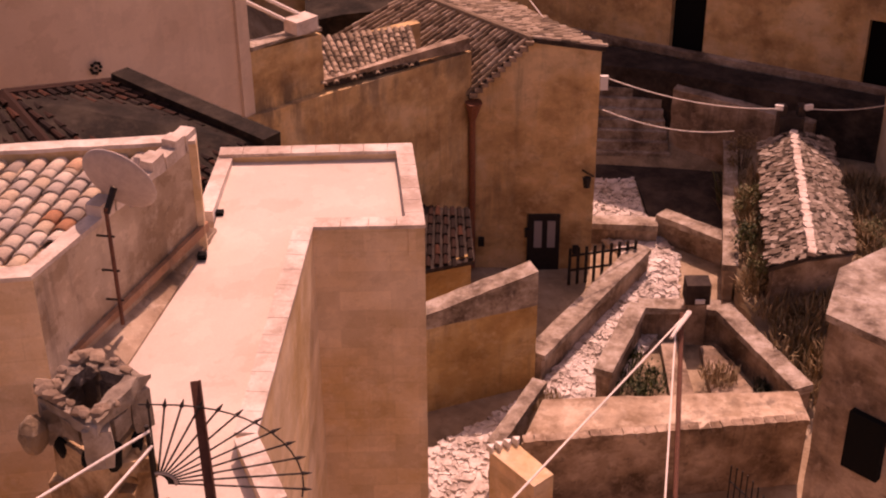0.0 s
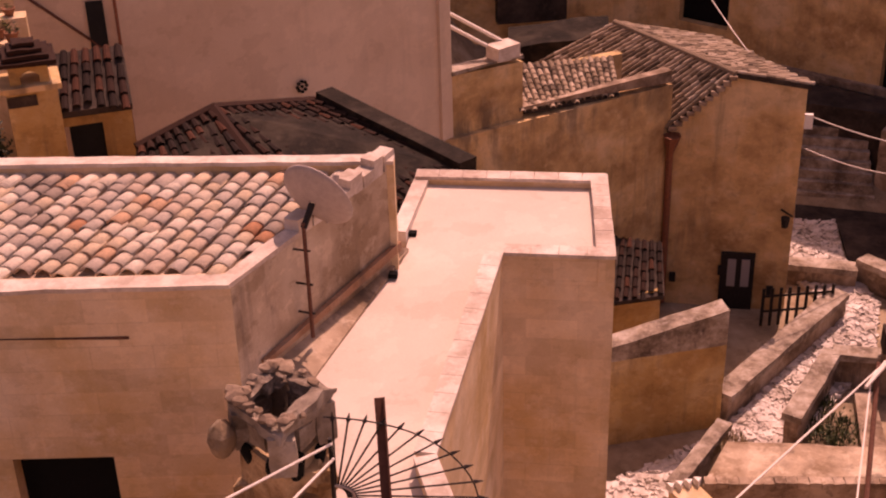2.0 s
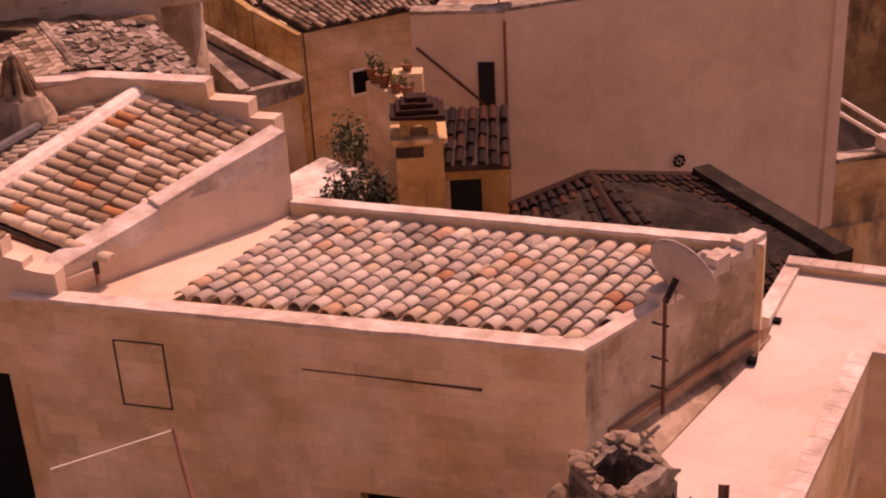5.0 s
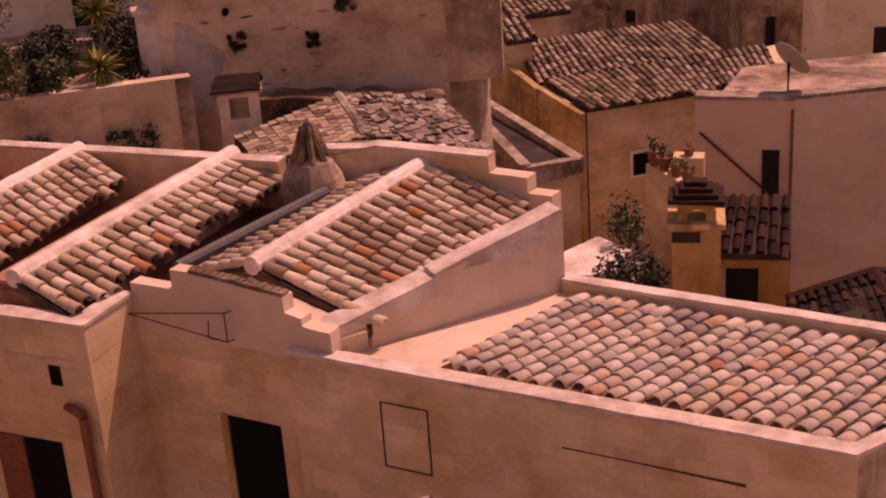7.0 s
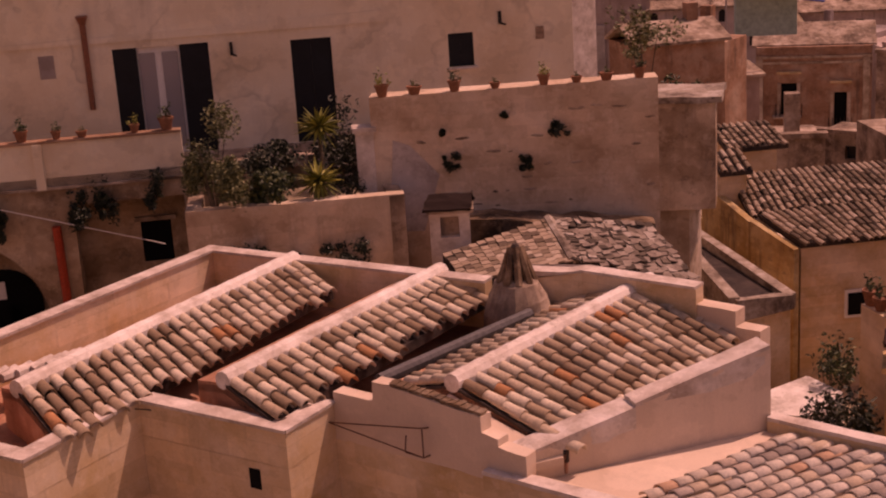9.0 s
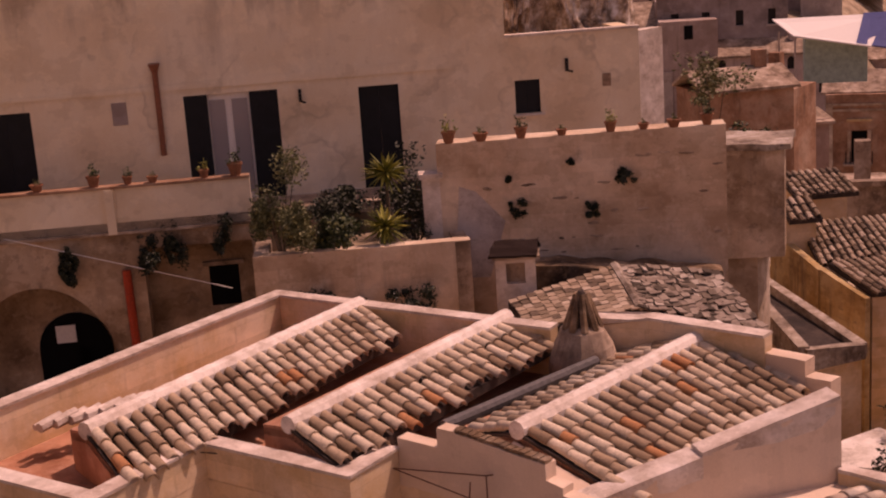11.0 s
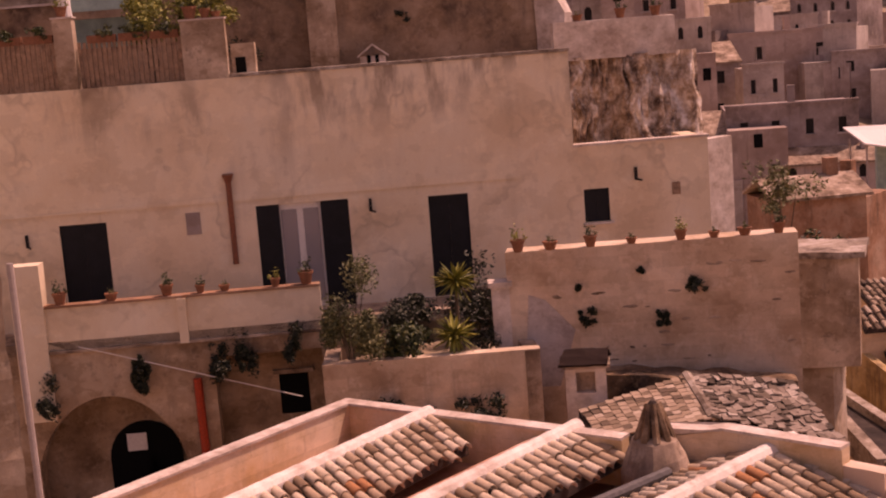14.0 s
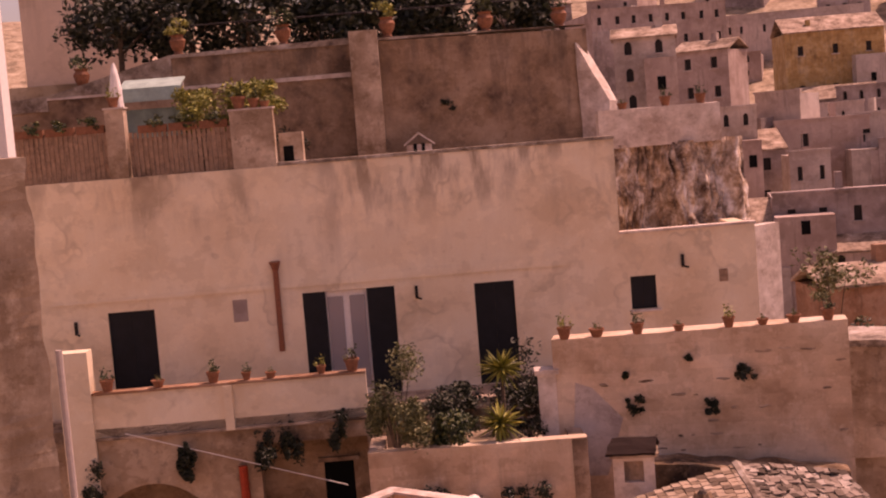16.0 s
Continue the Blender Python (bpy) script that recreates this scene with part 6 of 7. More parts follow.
    roughen(bm, 0.03, 2, 2)
    piece("verge_wall", bm, BLACKTONE, d, "near-black verge wall")
    bm = rod(bmesh.new(), pk1, (-6.2, 20.5, -10.6), 0.12, sides=7)
    rod(bm, pk1, L, 0.12, sides=7)
    rod(bm, pk1, pk2, 0.12, sides=7)
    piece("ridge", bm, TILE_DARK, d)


around_h()


def yellow_tower():
    h = thing("yellow_chimney_tower", (-10.5, 20.45, -14), "ochre chimney tower with a small tiled lantern cap", "chimney")
    t = 0.47
    piece("body", block(bmesh.new(), (-10.5, 20.75, -11.4), (0.86, 0.7, 5.2), t), OCHRE, h)
    piece("cornice", block(bmesh.new(), (-10.5, 20.75, -8.76), (1.02, 0.86, 0.10), t), STAINED, h)
    u = Vector((math.cos(t), math.sin(t)))
    p = Vector((-10.5, 20.75)) - Vector((-u.y, u.x)) * 0.27 - u * 0.33
    arch = [(0.18 + 0.32 * k / 8, 0.18 + 0.32 * (k + 1) / 8, -8.72, -8.62 + 0.13 * math.sqrt(max(0, 1 - ((k + 0.5) / 4 - 1) ** 2))) for k in range(8)]
    piece("lantern", face_wall(bmesh.new(), p, p + u * 0.66, -8.71, -8.36, 0.54, arch), OCHRE, h)
    for k in range(4):
        bm = block(bmesh.new(), (-10.5, 20.75, -8.31 + 0.085 * k), (0.98 - 0.2 * k, 0.84 - 0.18 * k, 0.075), t)
        roughen(bm, 0.03, 2, 6)
        piece("cap_tiles", bm, TILE_DARK, h)
    bm = block(bmesh.new(), (-10.5 + 0.0, 20.36, -8.98), (0.5, 0.03, 0.2), t)
    piece("slot", bm, DARKTONE, h)
    s = thing("yellow_shed", (-9.9, 22, -14), "small ochre lean-to with a dark tiled roof", "shed")
    a, b = Vector((-10.55, 21.5)), Vector((-9.30, 22.12))
    piece("wall", face_wall(bmesh.new(), a, b, -14, -9.75, 1.2, [(0.15, 0.85, -11.8, -10.0)]), OCHRE, s)
    bm = block(bmesh.new(), (-10.05, 21.95, -10.9), (0.8, 0.06, 2.0), math.atan2(0.62, 1.25))
    piece("door", bm, DOOR, s)
    rl, rr, er, el = (-11.0, 22.6, -9.0), (-9.75, 23.2, -9.0), (-9.22, 22.0, -9.66), (-10.6, 21.35, -9.66)
    piece("roof", slope(bmesh.new(), rl, rr, er, el), DARKTONE, s)
    tiles_joined("roof_tiles", TILE_J, tile_places(rl, rr, er, el, 0.21, 0.34, RNG), TILE_DARK, s, "dark curved tiles")
    w = thing("stair_wall", (-12.1, 22.9, -14), "pale stair wall with pots on it", "wall")
    piece("wall", wall(bmesh.new(), (-12.95, 23.35), (-11.36, 22.35), -14, -8.85, 0.3, 1), TUFA, w)
    for x, y, z, m, k in ((-12.75, 23.4, -8.85, POT_A, 1.4), (-12.45, 23.2, -8.85, POT_A, 1.2), (-12.05, 22.95, -8.85, POT_B, 1.3), (-11.7, 22.75, -8.85, POT_A, 1.0), (-11.95, 23.3, -8.5, POT_C, 1.0)):
        put_pot(m, x, y, z, k)
    piece("ledge", block(bmesh.new(), (-11.95, 23.3, -9.0), (0.6, 0.4, 0.98), 0.4), TUFA, w)
    shrub("patio_bush", -14.54, 25.1, -12.6, (0.75, 0.75, 0.55), 700, 0.07, LEAF, "green bush in the small patio", rp, 1.2)
    shrub("dark_bush", -12.35, 21.85, -12.6, (0.95, 0.95, 1.15), 3200, 0.07, LEAF_DARK, "dark bush in the shade of the tower", rp, 0.6)
    pv = thing("patio_paving", (-14, 23.5, -12), "bright stone paving of a small patio", "pavement", kind="structure")
    piece("paving", prism(bmesh.new(), [(-15.2, 23.6), (-14.5, 22.5), (-13.7, 22.9), (-13.9, 24.4), (-15.0, 24.8)], -14, -11.3), PAVING, pv)
    v = thing("trough_roof_house", (-17.5, 26, -14), "house with a dark sunken gutter roof and stone edges", "house")
    piece("wall", prism(bmesh.new(), [(-16.04, 23.55), (-15.59, 25.04), (-21.6, 28.8), (-20.5, 27.1)], -14, [-9.75, -9.85, -9.7, -9.6]), TUFA, v)
    for p, q, z, zq in (((-15.59, 25.04), (-21.6, 28.8), -9.58, -9.45), ((-16.04, 23.55), (-20.5, 27.1), -9.36, -9.15), ((-16.04, 23.55), (-15.59, 25.04), -9.40, -9.58)):
        bm = wall(bmesh.new(), p, q, -9.9, z, 0.25, 0, zq)
        roughen(bm, 0.02, 2, 3)
        piece("edge", bm, GREYSTONE, v)
    piece("gutter_floor", prism(bmesh.new(), [(-16.0, 23.7), (-15.65, 24.95), (-21.4, 28.6), (-20.4, 27.2)], -9.86, -9.72), DARKTONE, v)
    # window and chimneys of the far tiled house
    f0 = thing("framed_window", (-17.05, 30.1, -11.7), "small dark window in a white frame", "window")
    u2 = Vector((3.72, 5.15)).normalized()
    n2 = Vector((u2.y, -u2.x))
    c = Vector((-16.75, 29.96)) + n2 * 0.02
    piece("frame", block(bmesh.new(), (c.x, c.y, -11.35), (0.66, 0.06, 0.74), math.atan2(u2.y, u2.x)), WHITE, f0)
    c = c + n2 * 0.03
    piece("pane", block(bmesh.new(), (c.x, c.y, -11.35), (0.50, 0.04, 0.58), math.atan2(u2.y, u2.x)), BLACK, f0)
    for (x, y, z0, z1, w2, d2) in ((-20.5, 29.9, -10.5, -8.25, 0.75, 0.8), (-21.8, 32.6, -12, -8.15, 1.5, 1.4)):
        c2 = thing("roof_turret", (x, y, z0), "small plastered roof turret with a tiled cap", "chimney", "roof turrets")
        piece("body", block(bmesh.new(), (x, y, (z0 + z1) / 2), (w2, d2, z1 - z0), 0.72), TUFA, c2)
        rl, rr = Vector((x, y, z1 + 0.35)) - Vector((u2.x, u2.y, 0)) * w2 * 0.6 - Vector((n2.x, n2.y, 0)) * d2 * 0.5, Vector((x, y, z1 + 0.35)) + Vector((u2.x, u2.y, 0)) * w2 * 0.6 - Vector((n2.x, n2.y, 0)) * d2 * 0.5
        dn = Vector((n2.x, n2.y, 0)) * d2 * 1.15 - Vector((0, 0, 0.36))
        piece("cap", slope(bmesh.new(), rl, rr, rr + dn, rl + dn), DARKTONE, c2)
        tiles_joined("cap_tiles", TILE_J, tile_places(rl, rr, rr + dn, rl + dn, 0.2, 0.34, RNG), TILE_FAR, c2, "curved tiles")


yellow_tower()


# ---- lane, gardens and houses below (right of the terrace house) ----
def lower_lane():
    lane = thing("lane", (4, 32, -21.6), "sunlit lane of pale uneven limestone slabs", "road", kind="structure")
    pts = [(-1.6, 24.2), (0.6, 25.9), (2.9, 28.4), (4.3, 30.6), (5.9, 33.6), (6.5, 36.0), (5.5, 38.4), (5.3, 41.2)]
    half = [1.7, 1.3, 0.85, 0.9, 0.95, 0.8, 1.1, 1.2]
    left, right = [], []
    for i, p in enumerate(pts):
        a, b = Vector(pts[max(0, i - 1)]), Vector(pts[min(len(pts) - 1, i + 1)])
        d = (b - a).normalized()
        n = Vector((-d.y, d.x)) * half[i]
        left.append(Vector(p) + n)
        right.append(Vector(p) - n)
    bm = bmesh.new()
    for i in range(len(pts) - 1):
        prism(bm, [right[i], right[i + 1], left[i + 1], left[i]], -22.2, -21.50)
    piece("bed", bm, PAVING, lane)
    rng = random.Random(15)
    models = []
    for k in range(6):
        bm = block(bmesh.new(), (0, 0, 0), (0.27 + 0.12 * rng.random(), 0.20 + 0.1 * rng.random(), 0.07))
        bmesh.ops.bevel(bm, geom=[e for e in bm.edges if abs(e.verts[0].co.z - e.verts[1].co.z) > 0.01], offset=0.07, segments=1, affect="EDGES")
        roughen(bm, 0.03, 0, 4 + k)
        me = bpy.data.meshes.new("paving_stone")
        bm.to_mesh(me)
        bm.free()
        me.materials.append(PAVING)
        models.append(me)
    count = 0
    for i in range(len(pts) - 1):
        ln = (Vector(pts[i + 1]) - Vector(pts[i])).length
        rows = max(1, round(ln / 0.46))
        for r in range(rows):
            s = (r + 0.5) / rows
            a, b = left[i].lerp(left[i + 1], s), right[i].lerp(right[i + 1], s)
            cols = max(2, round((b - a).length / 0.48))
            for c in range(cols):
                if count >= 295:
                    continue
                p = a.lerp(b, (c + 0.5 + rng.uniform(-0.15, 0.15)) / cols)
                ob = new("paving_stone", rng.choice(models))
                ob.parent = lane
                ob.matrix_parent_inverse = Matrix.Translation(-lane.location)
                ob.matrix_basis = pose(p.x, p.y + rng.uniform(-0.06, 0.06), -21.47 + rng.uniform(-0.03, 0.02), rng.uniform(-3, 3), rng.uniform(-3, 3), rng.uniform(-40, 40))
                count += 1
    rub = bpy.data.meshes.new("rubble")
    bm = block(bmesh.new(), (0, 0, 0), (0.10, 0.08, 0.06))
    roughen(bm, 0.03, 0, 9)
    bm.to_mesh(rub)
    bm.free()
    bits = []
    for i in range(len(pts) - 1):
        for _ in range(380):
            s, c = rng.random(), rng.random()
            p = left[i].lerp(left[i + 1], s).lerp(right[i].lerp(right[i + 1], s), c)
            k = rng.uniform(0.6, 1.7)
            bits.append(pose(p.x, p.y, -21.47, rng.uniform(-20, 20), rng.uniform(-20, 20), rng.uniform(0, 360)) @ Matrix.Diagonal((k, k, k, 1)))
    tiles_joined("rubble", rub, bits, PAVING, lane, "small pale limestone rubble")
    yard = thing("dark_yard", (8, 40, -21.5), "cobbled yard below the steps with shade put into its colour", "pavement", kind="structure")
    # The back house's shade on these cobbles is painted as a dark base colour.
    piece("cobbles", prism(bmesh.new(), [(6.7, 37.6), (9.4, 36.2), (12.0, 42.3), (5.4, 42.9), (5.2, 41.0), (6.6, 40.8)], -22.2, -21.48), DARKTONE, yard)
    piece("cobbles", prism(bmesh.new(), [(4.0, 46.6), (5.5, 46.2), (15.5, 40.8), (20, 38.3), (20, 36.5), (12, 41.2), (7.5, 43.6), (4.0, 44.5)], -22.2, -18.52), DARKTONE, yard)

    # walls of the lane and the gardens
    def garden_wall(label, p, q, z0, z1, th, mat=OLD, side=0.0, zq=None, cap=True):
        w = thing("garden_wall", (*p, z0), label, "wall", "garden walls")
        bm = wall(bmesh.new(), p, q, z0, z1, th, side, zq)
        bmesh.ops.subdivide_edges(bm, edges=[e for e in bm.edges if e.calc_length() > 1.2], cuts=8)
        roughen(bm, 0.04, 0, 2.5)
        piece("masonry", bm, mat, w)
        if cap:
            z1q = z1 if zq is None else zq
            bm = wall(bmesh.new(), p, q, z1 - 0.10, z1 + 0.10, th + 0.16, side * (th + 0.08) / (th + 0.16), z1q + 0.10)
            bmesh.ops.subdivide_edges(bm, edges=[e for e in bm.edges if e.calc_length() > 1.2], cuts=12)
            roughen(bm, 0.03, 0, 4)
            piece("coping", bm, GREYSTONE, w)
        return w
    garden_wall("ochre courtyard wall with a dark stone coping", (-1.6, 28.05), (2.42, 29.58), -22, -18.95, 0.4, OCHRE, 1, -18.12)
    garden_wall("low stone wall beside the lane", (2.42, 29.75), (6.0, 35.3), -22, -20.75, 0.42)
    garden_wall("low stone wall across the lane", (4.6, 37.3), (6.7, 37.1), -22, -20.95, 0.4)
    garden_wall("low stone wall below the dark yard", (6.85, 37.4), (8.6, 35.8), -22, -20.75, 0.4)
    garden_wall("stone garden wall beside the lane", (5.43, 31.9), (4.1, 28.7), -22, -20.6, 0.35)
    garden_wall("stone wall behind the sunken garden", (5.43, 31.9), (7.7, 31.76), -22, -20.6, 0.35)
    garden_wall("stone wall along the sunken garden", (7.7, 31.76), (9.1, 27.9), -22, -20.6, 0.4)
    garden_wall("thin sloping wall by the lane", (2.38, 27.5), (1.15, 25.1), -22, -20.0, 0.22, GREYSTONE, 0, -20.1)
    garden_wall("kerb wall beside the slab-roofed house", (8.3, 33.7), (9.95, 42.5), -22, -20.5, 0.3)
    m = thing("broad_wall", (5, 25.8, -22), "broad sunlit stone wall with a pale uneven top", "wall")
    bm = prism(bmesh.new(), [(1.81, 24.97), (8.61, 25.74), (8.6, 26.86), (2.38, 26.6)], -22.3, -19.9)
    bmesh.ops.subdivide_edges(bm, edges=[e for e in bm.edges if e.calc_length() > 3], cuts=14)
    roughen(bm, 0.07, 0, 1.6)
    piece("masonry", bm, OLD, m)
    bm = prism(bmesh.new(), [(1.78, 24.94), (8.63, 25.70), (8.62, 26.88), (2.36, 26.62)], -19.94, -19.86)
    bmesh.ops.subdivide_edges(bm, edges=[e for e in bm.edges if e.calc_length() > 3], cuts=14)
    roughen(bm, 0.05, 0, 2.6)
    piece("top_render", bm, WEATHERED, m, "pale earthy mortar top")
    rs = random.Random(61)
    for k in range(26):
        p = Vector((1.82, 24.96)).lerp(Vector((8.6, 25.72)), (k + 0.5) / 26)
        bm = block(bmesh.new(), (p.x, p.y + 0.08, -19.90 + rs.uniform(-0.02, 0.02)), (0.24, 0.26, 0.16), 0.11 + rs.uniform(-0.1, 0.1))
        roughen(bm, 0.025, 1, 6)
        piece("edge_stone", bm, OLD, m)
    t = thing("tooth_wall", (1.4, 23.6, -22), "small wall end with a row of white tooth-like tiles", "wall")
    piece("masonry", prism(bmesh.new(), [(1.0, 23.7), (1.9, 22.5), (2.35, 22.9), (1.6, 24.0)], -23, -19.1), TUFA, t)
    for k in range(4):
        p = Vector((1.02, 23.74)).lerp(Vector((1.6, 24.0)), k / 3)
        piece("tooth", prism(bmesh.new(), [(p.x - 0.09, p.y), (p.x + 0.08, p.y), (p.x + 0.02, p.y - 0.16)], -19.1, -18.92), WHITE, t)
    g = thing("small_iron_gate", (6.9, 23.8, -21.8), "arched black iron gate in the garden wall", "gate")
    a, b = Vector((6.55, 24.3)), Vector((7.35, 23.3))
    for k in range(9):
        p = a.lerp(b, k / 8)
        z = -20.2 + 0.25 * math.sin(math.pi * (0.2 + 0.6 * k / 8)) - 0.55 * (k / 8) ** 2
        piece("bar", rod(bmesh.new(), (p.x, p.y, -22.2), (p.x, p.y, z), 0.018, sides=6), DARKIRON, g)
    for z in (-21.4, -20.5):
        piece("rail", rod(bmesh.new(), (*a, z), (*b, z - 0.3), 0.02, sides=6), DARKIRON, g)
    # sunken garden
    s = thing("garden_beds", (6.5, 29.5, -21.6), "bare garden beds edged with stone", "ground", kind="structure")
    piece("bed", prism(bmesh.new(), [(5.9, 28.6), (6.55, 28.6), (6.5, 31.2), (6.0, 31.2)], -22, -21.35), OLD, s)
    piece("bed", prism(bmesh.new(), [(7.0, 28.5), (8.2, 28.6), (7.6, 31.0), (7.05, 31.0)], -22, -21.35), OLD, s)
    rg = random.Random(23)
    for x, y, r, z, mat, lab in ((5.2, 29.4, 0.75, -21.5, LEAF, "green weeds in the sunken garden"), (8.6, 28.9, 0.5, -21.4, LEAF_DARK, "dark weeds by the garden wall"), (4.9, 30.6, 0.5, -21.5, LEAF, "green weeds in the sunken garden"), (7.3, 29.4, 0.5, -21.3, DRY, "dry grass in the garden bed"), (2.5, 26.9, 0.45, -20.3, DRY, "dry grass on the wall by the lane")):
        w = thing("weeds", (x, y, z), lab, "weeds", kind="stuff")
        bm = blades(bmesh.new(), (x, y, z), r, 260, 0.42, 0.016, rg, 0.45)
        if mat is not DRY:
            leaves(bm, (x, y, z + 0.15), (r, r, 0.22), 420, 0.06, rg, 0.1)
        piece("blades", bm, mat, w)
    p = thing("garden_pillar", (6.95, 31.6, -21.6), "stone pillar with a dark hood and a small lamp", "pillar")
    piece("shaft", block(bmesh.new(), (6.95, 31.65, -20.9), (0.55, 0.45, 1.6)), OLD, p)
    piece("hood", block(bmesh.new(), (6.95, 31.62, -19.92), (0.66, 0.56, 0.62)), DARKTONE, p)
    piece("lamp", block(bmesh.new(), (7.0, 31.30, -20.1), (0.26, 0.06, 0.12)), WHITE, p)
    # pole with its cables
    p = thing("cable_pole", (3.0, 12.5, -18), "thin dark cable pole with white cables tied to its top", "pole")
    a, b = Vector((4.13, 19.78, -12.94)), Vector((3.61, 16.43, -14.18))
    d = b - a
    piece("pole", rod(bmesh.new(), a, a + d * 2.4, 0.042, sides=8), IRON, p)
    for c, q in (((4.17, 19.75, -12.98), (0.30, 11.7, -10.75)), ((3.95, 19.3, -13.0), (3.0, 14.2, -12.9))):
        piece("cable", rod(bmesh.new(), c, q, 0.016, sides=6), CABLE, p)
    piece("knot", rod(bmesh.new(), (4.25, 19.75, -12.9), (3.8, 18.9, -12.85), 0.05, 0.03, 6), CABLE, p)


lower_lane()


def steps_and_back():
    s = thing("stone_steps", (6.5, 44, -21.5), "broad worn stone steps in the shade", "steps")
    for k in range(9):
        y = 42.7 + 0.22 * k
        bm = prism(bmesh.new(), [(4.6, y), (7.9 - 0.05 * k, y - 0.3), (7.9, 46.0), (4.6, 46.2)], -22, -21.45 + 0.31 * (k + 1))
        piece("step", bm, GREYSTONE, s)
    w = thing("yard_wall", (10, 42, -21.5), "weathered low retaining wall above the dark yard", "wall")
    bm = wall(bmesh.new(), (7.9, 42.9), (12.2, 40.6), -22, -18.9, 0.5, 1, -19.2)
    bmesh.ops.subdivide_edges(bm, edges=[e for e in bm.edges if e.calc_length() > 1.2], cuts=10)
    roughen(bm, 0.05, 0, 2)
    piece("masonry", bm, OLD, w)
    h = thing("back_house", (10, 45, -18.6), "long stained tufa house front with black doorways", "house")
    a, b = Vector((5.74, 46.72)), Vector((14.63, 41.74))
    u = (b - a).normalized()
    p, q = a - u * 16, b + u * 10
    doors = [((Vector(c) - p).dot(u), (Vector(c) - p).dot(u) + wd, -18.5, zt) for c, wd, zt in (((8.07, 45.41), 1.25, -16.1), ((14.0, 42.09), 1.3, -16.15))]
    extra = [((Vector((1.2, 49.2)) - p).dot(u), (Vector((1.2, 49.2)) - p).dot(u) + 2.0, -17.5, -14.5)]
    piece("front_wall", face_wall(bmesh.new(), p, q, -22, -9.5, 0.5, doors + extra), STAINED, h)
    # Black slabs in the voids stand for the unlit rooms behind.
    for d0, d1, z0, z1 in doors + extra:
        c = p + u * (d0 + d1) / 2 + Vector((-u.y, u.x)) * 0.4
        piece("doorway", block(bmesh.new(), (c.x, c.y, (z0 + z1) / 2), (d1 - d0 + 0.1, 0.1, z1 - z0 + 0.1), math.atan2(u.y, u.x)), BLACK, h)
    piece("plinth", wall(bmesh.new(), p + u * 10, q, -18.6, -18.35, 0.3, -1), OLD, h)
    # side block at the right edge
    n = thing("near_stone_house", (8.5, 21.5, -22), "rough stone house corner with a dark window", "house")
    bm = prism(bmesh.new(), [(7.17, 21.08), (8.6, 19.6), (12, 21), (11, 25), (7.75, 22.6)], -23, -14.0)
    bmesh.ops.subdivide_edges(bm, edges=[e for e in bm.edges if e.calc_length() > 3], cuts=14)
    roughen(bm, 0.05, 0, 1.8)
    piece("wall", bm, OLD, n)
    piece("window", block(bmesh.new(), (7.95, 20.25, -16.2), (0.75, 0.3, 1.3), math.atan2(-1.48, 1.43)), BLACK, n)
    bm = prism(bmesh.new(), [(7.08, 21.1), (8.62, 19.5), (12, 20.9), (11.1, 25.1), (7.7, 22.7)], -13.998, -13.85)
    roughen(bm, 0.05, 0, 2)
    piece("roof_slab", bm, GREYSTONE, n)
    e = thing("edge_house", (14.4, 40.0, -19), "plain tufa house corner beside the slab roof", "house")
    piece("wall", prism(bmesh.new(), [(13.75, 36.5), (16, 35.5), (17, 39), (14.2, 40)], -22, -13.5), TUFA, e)


steps_and_back()


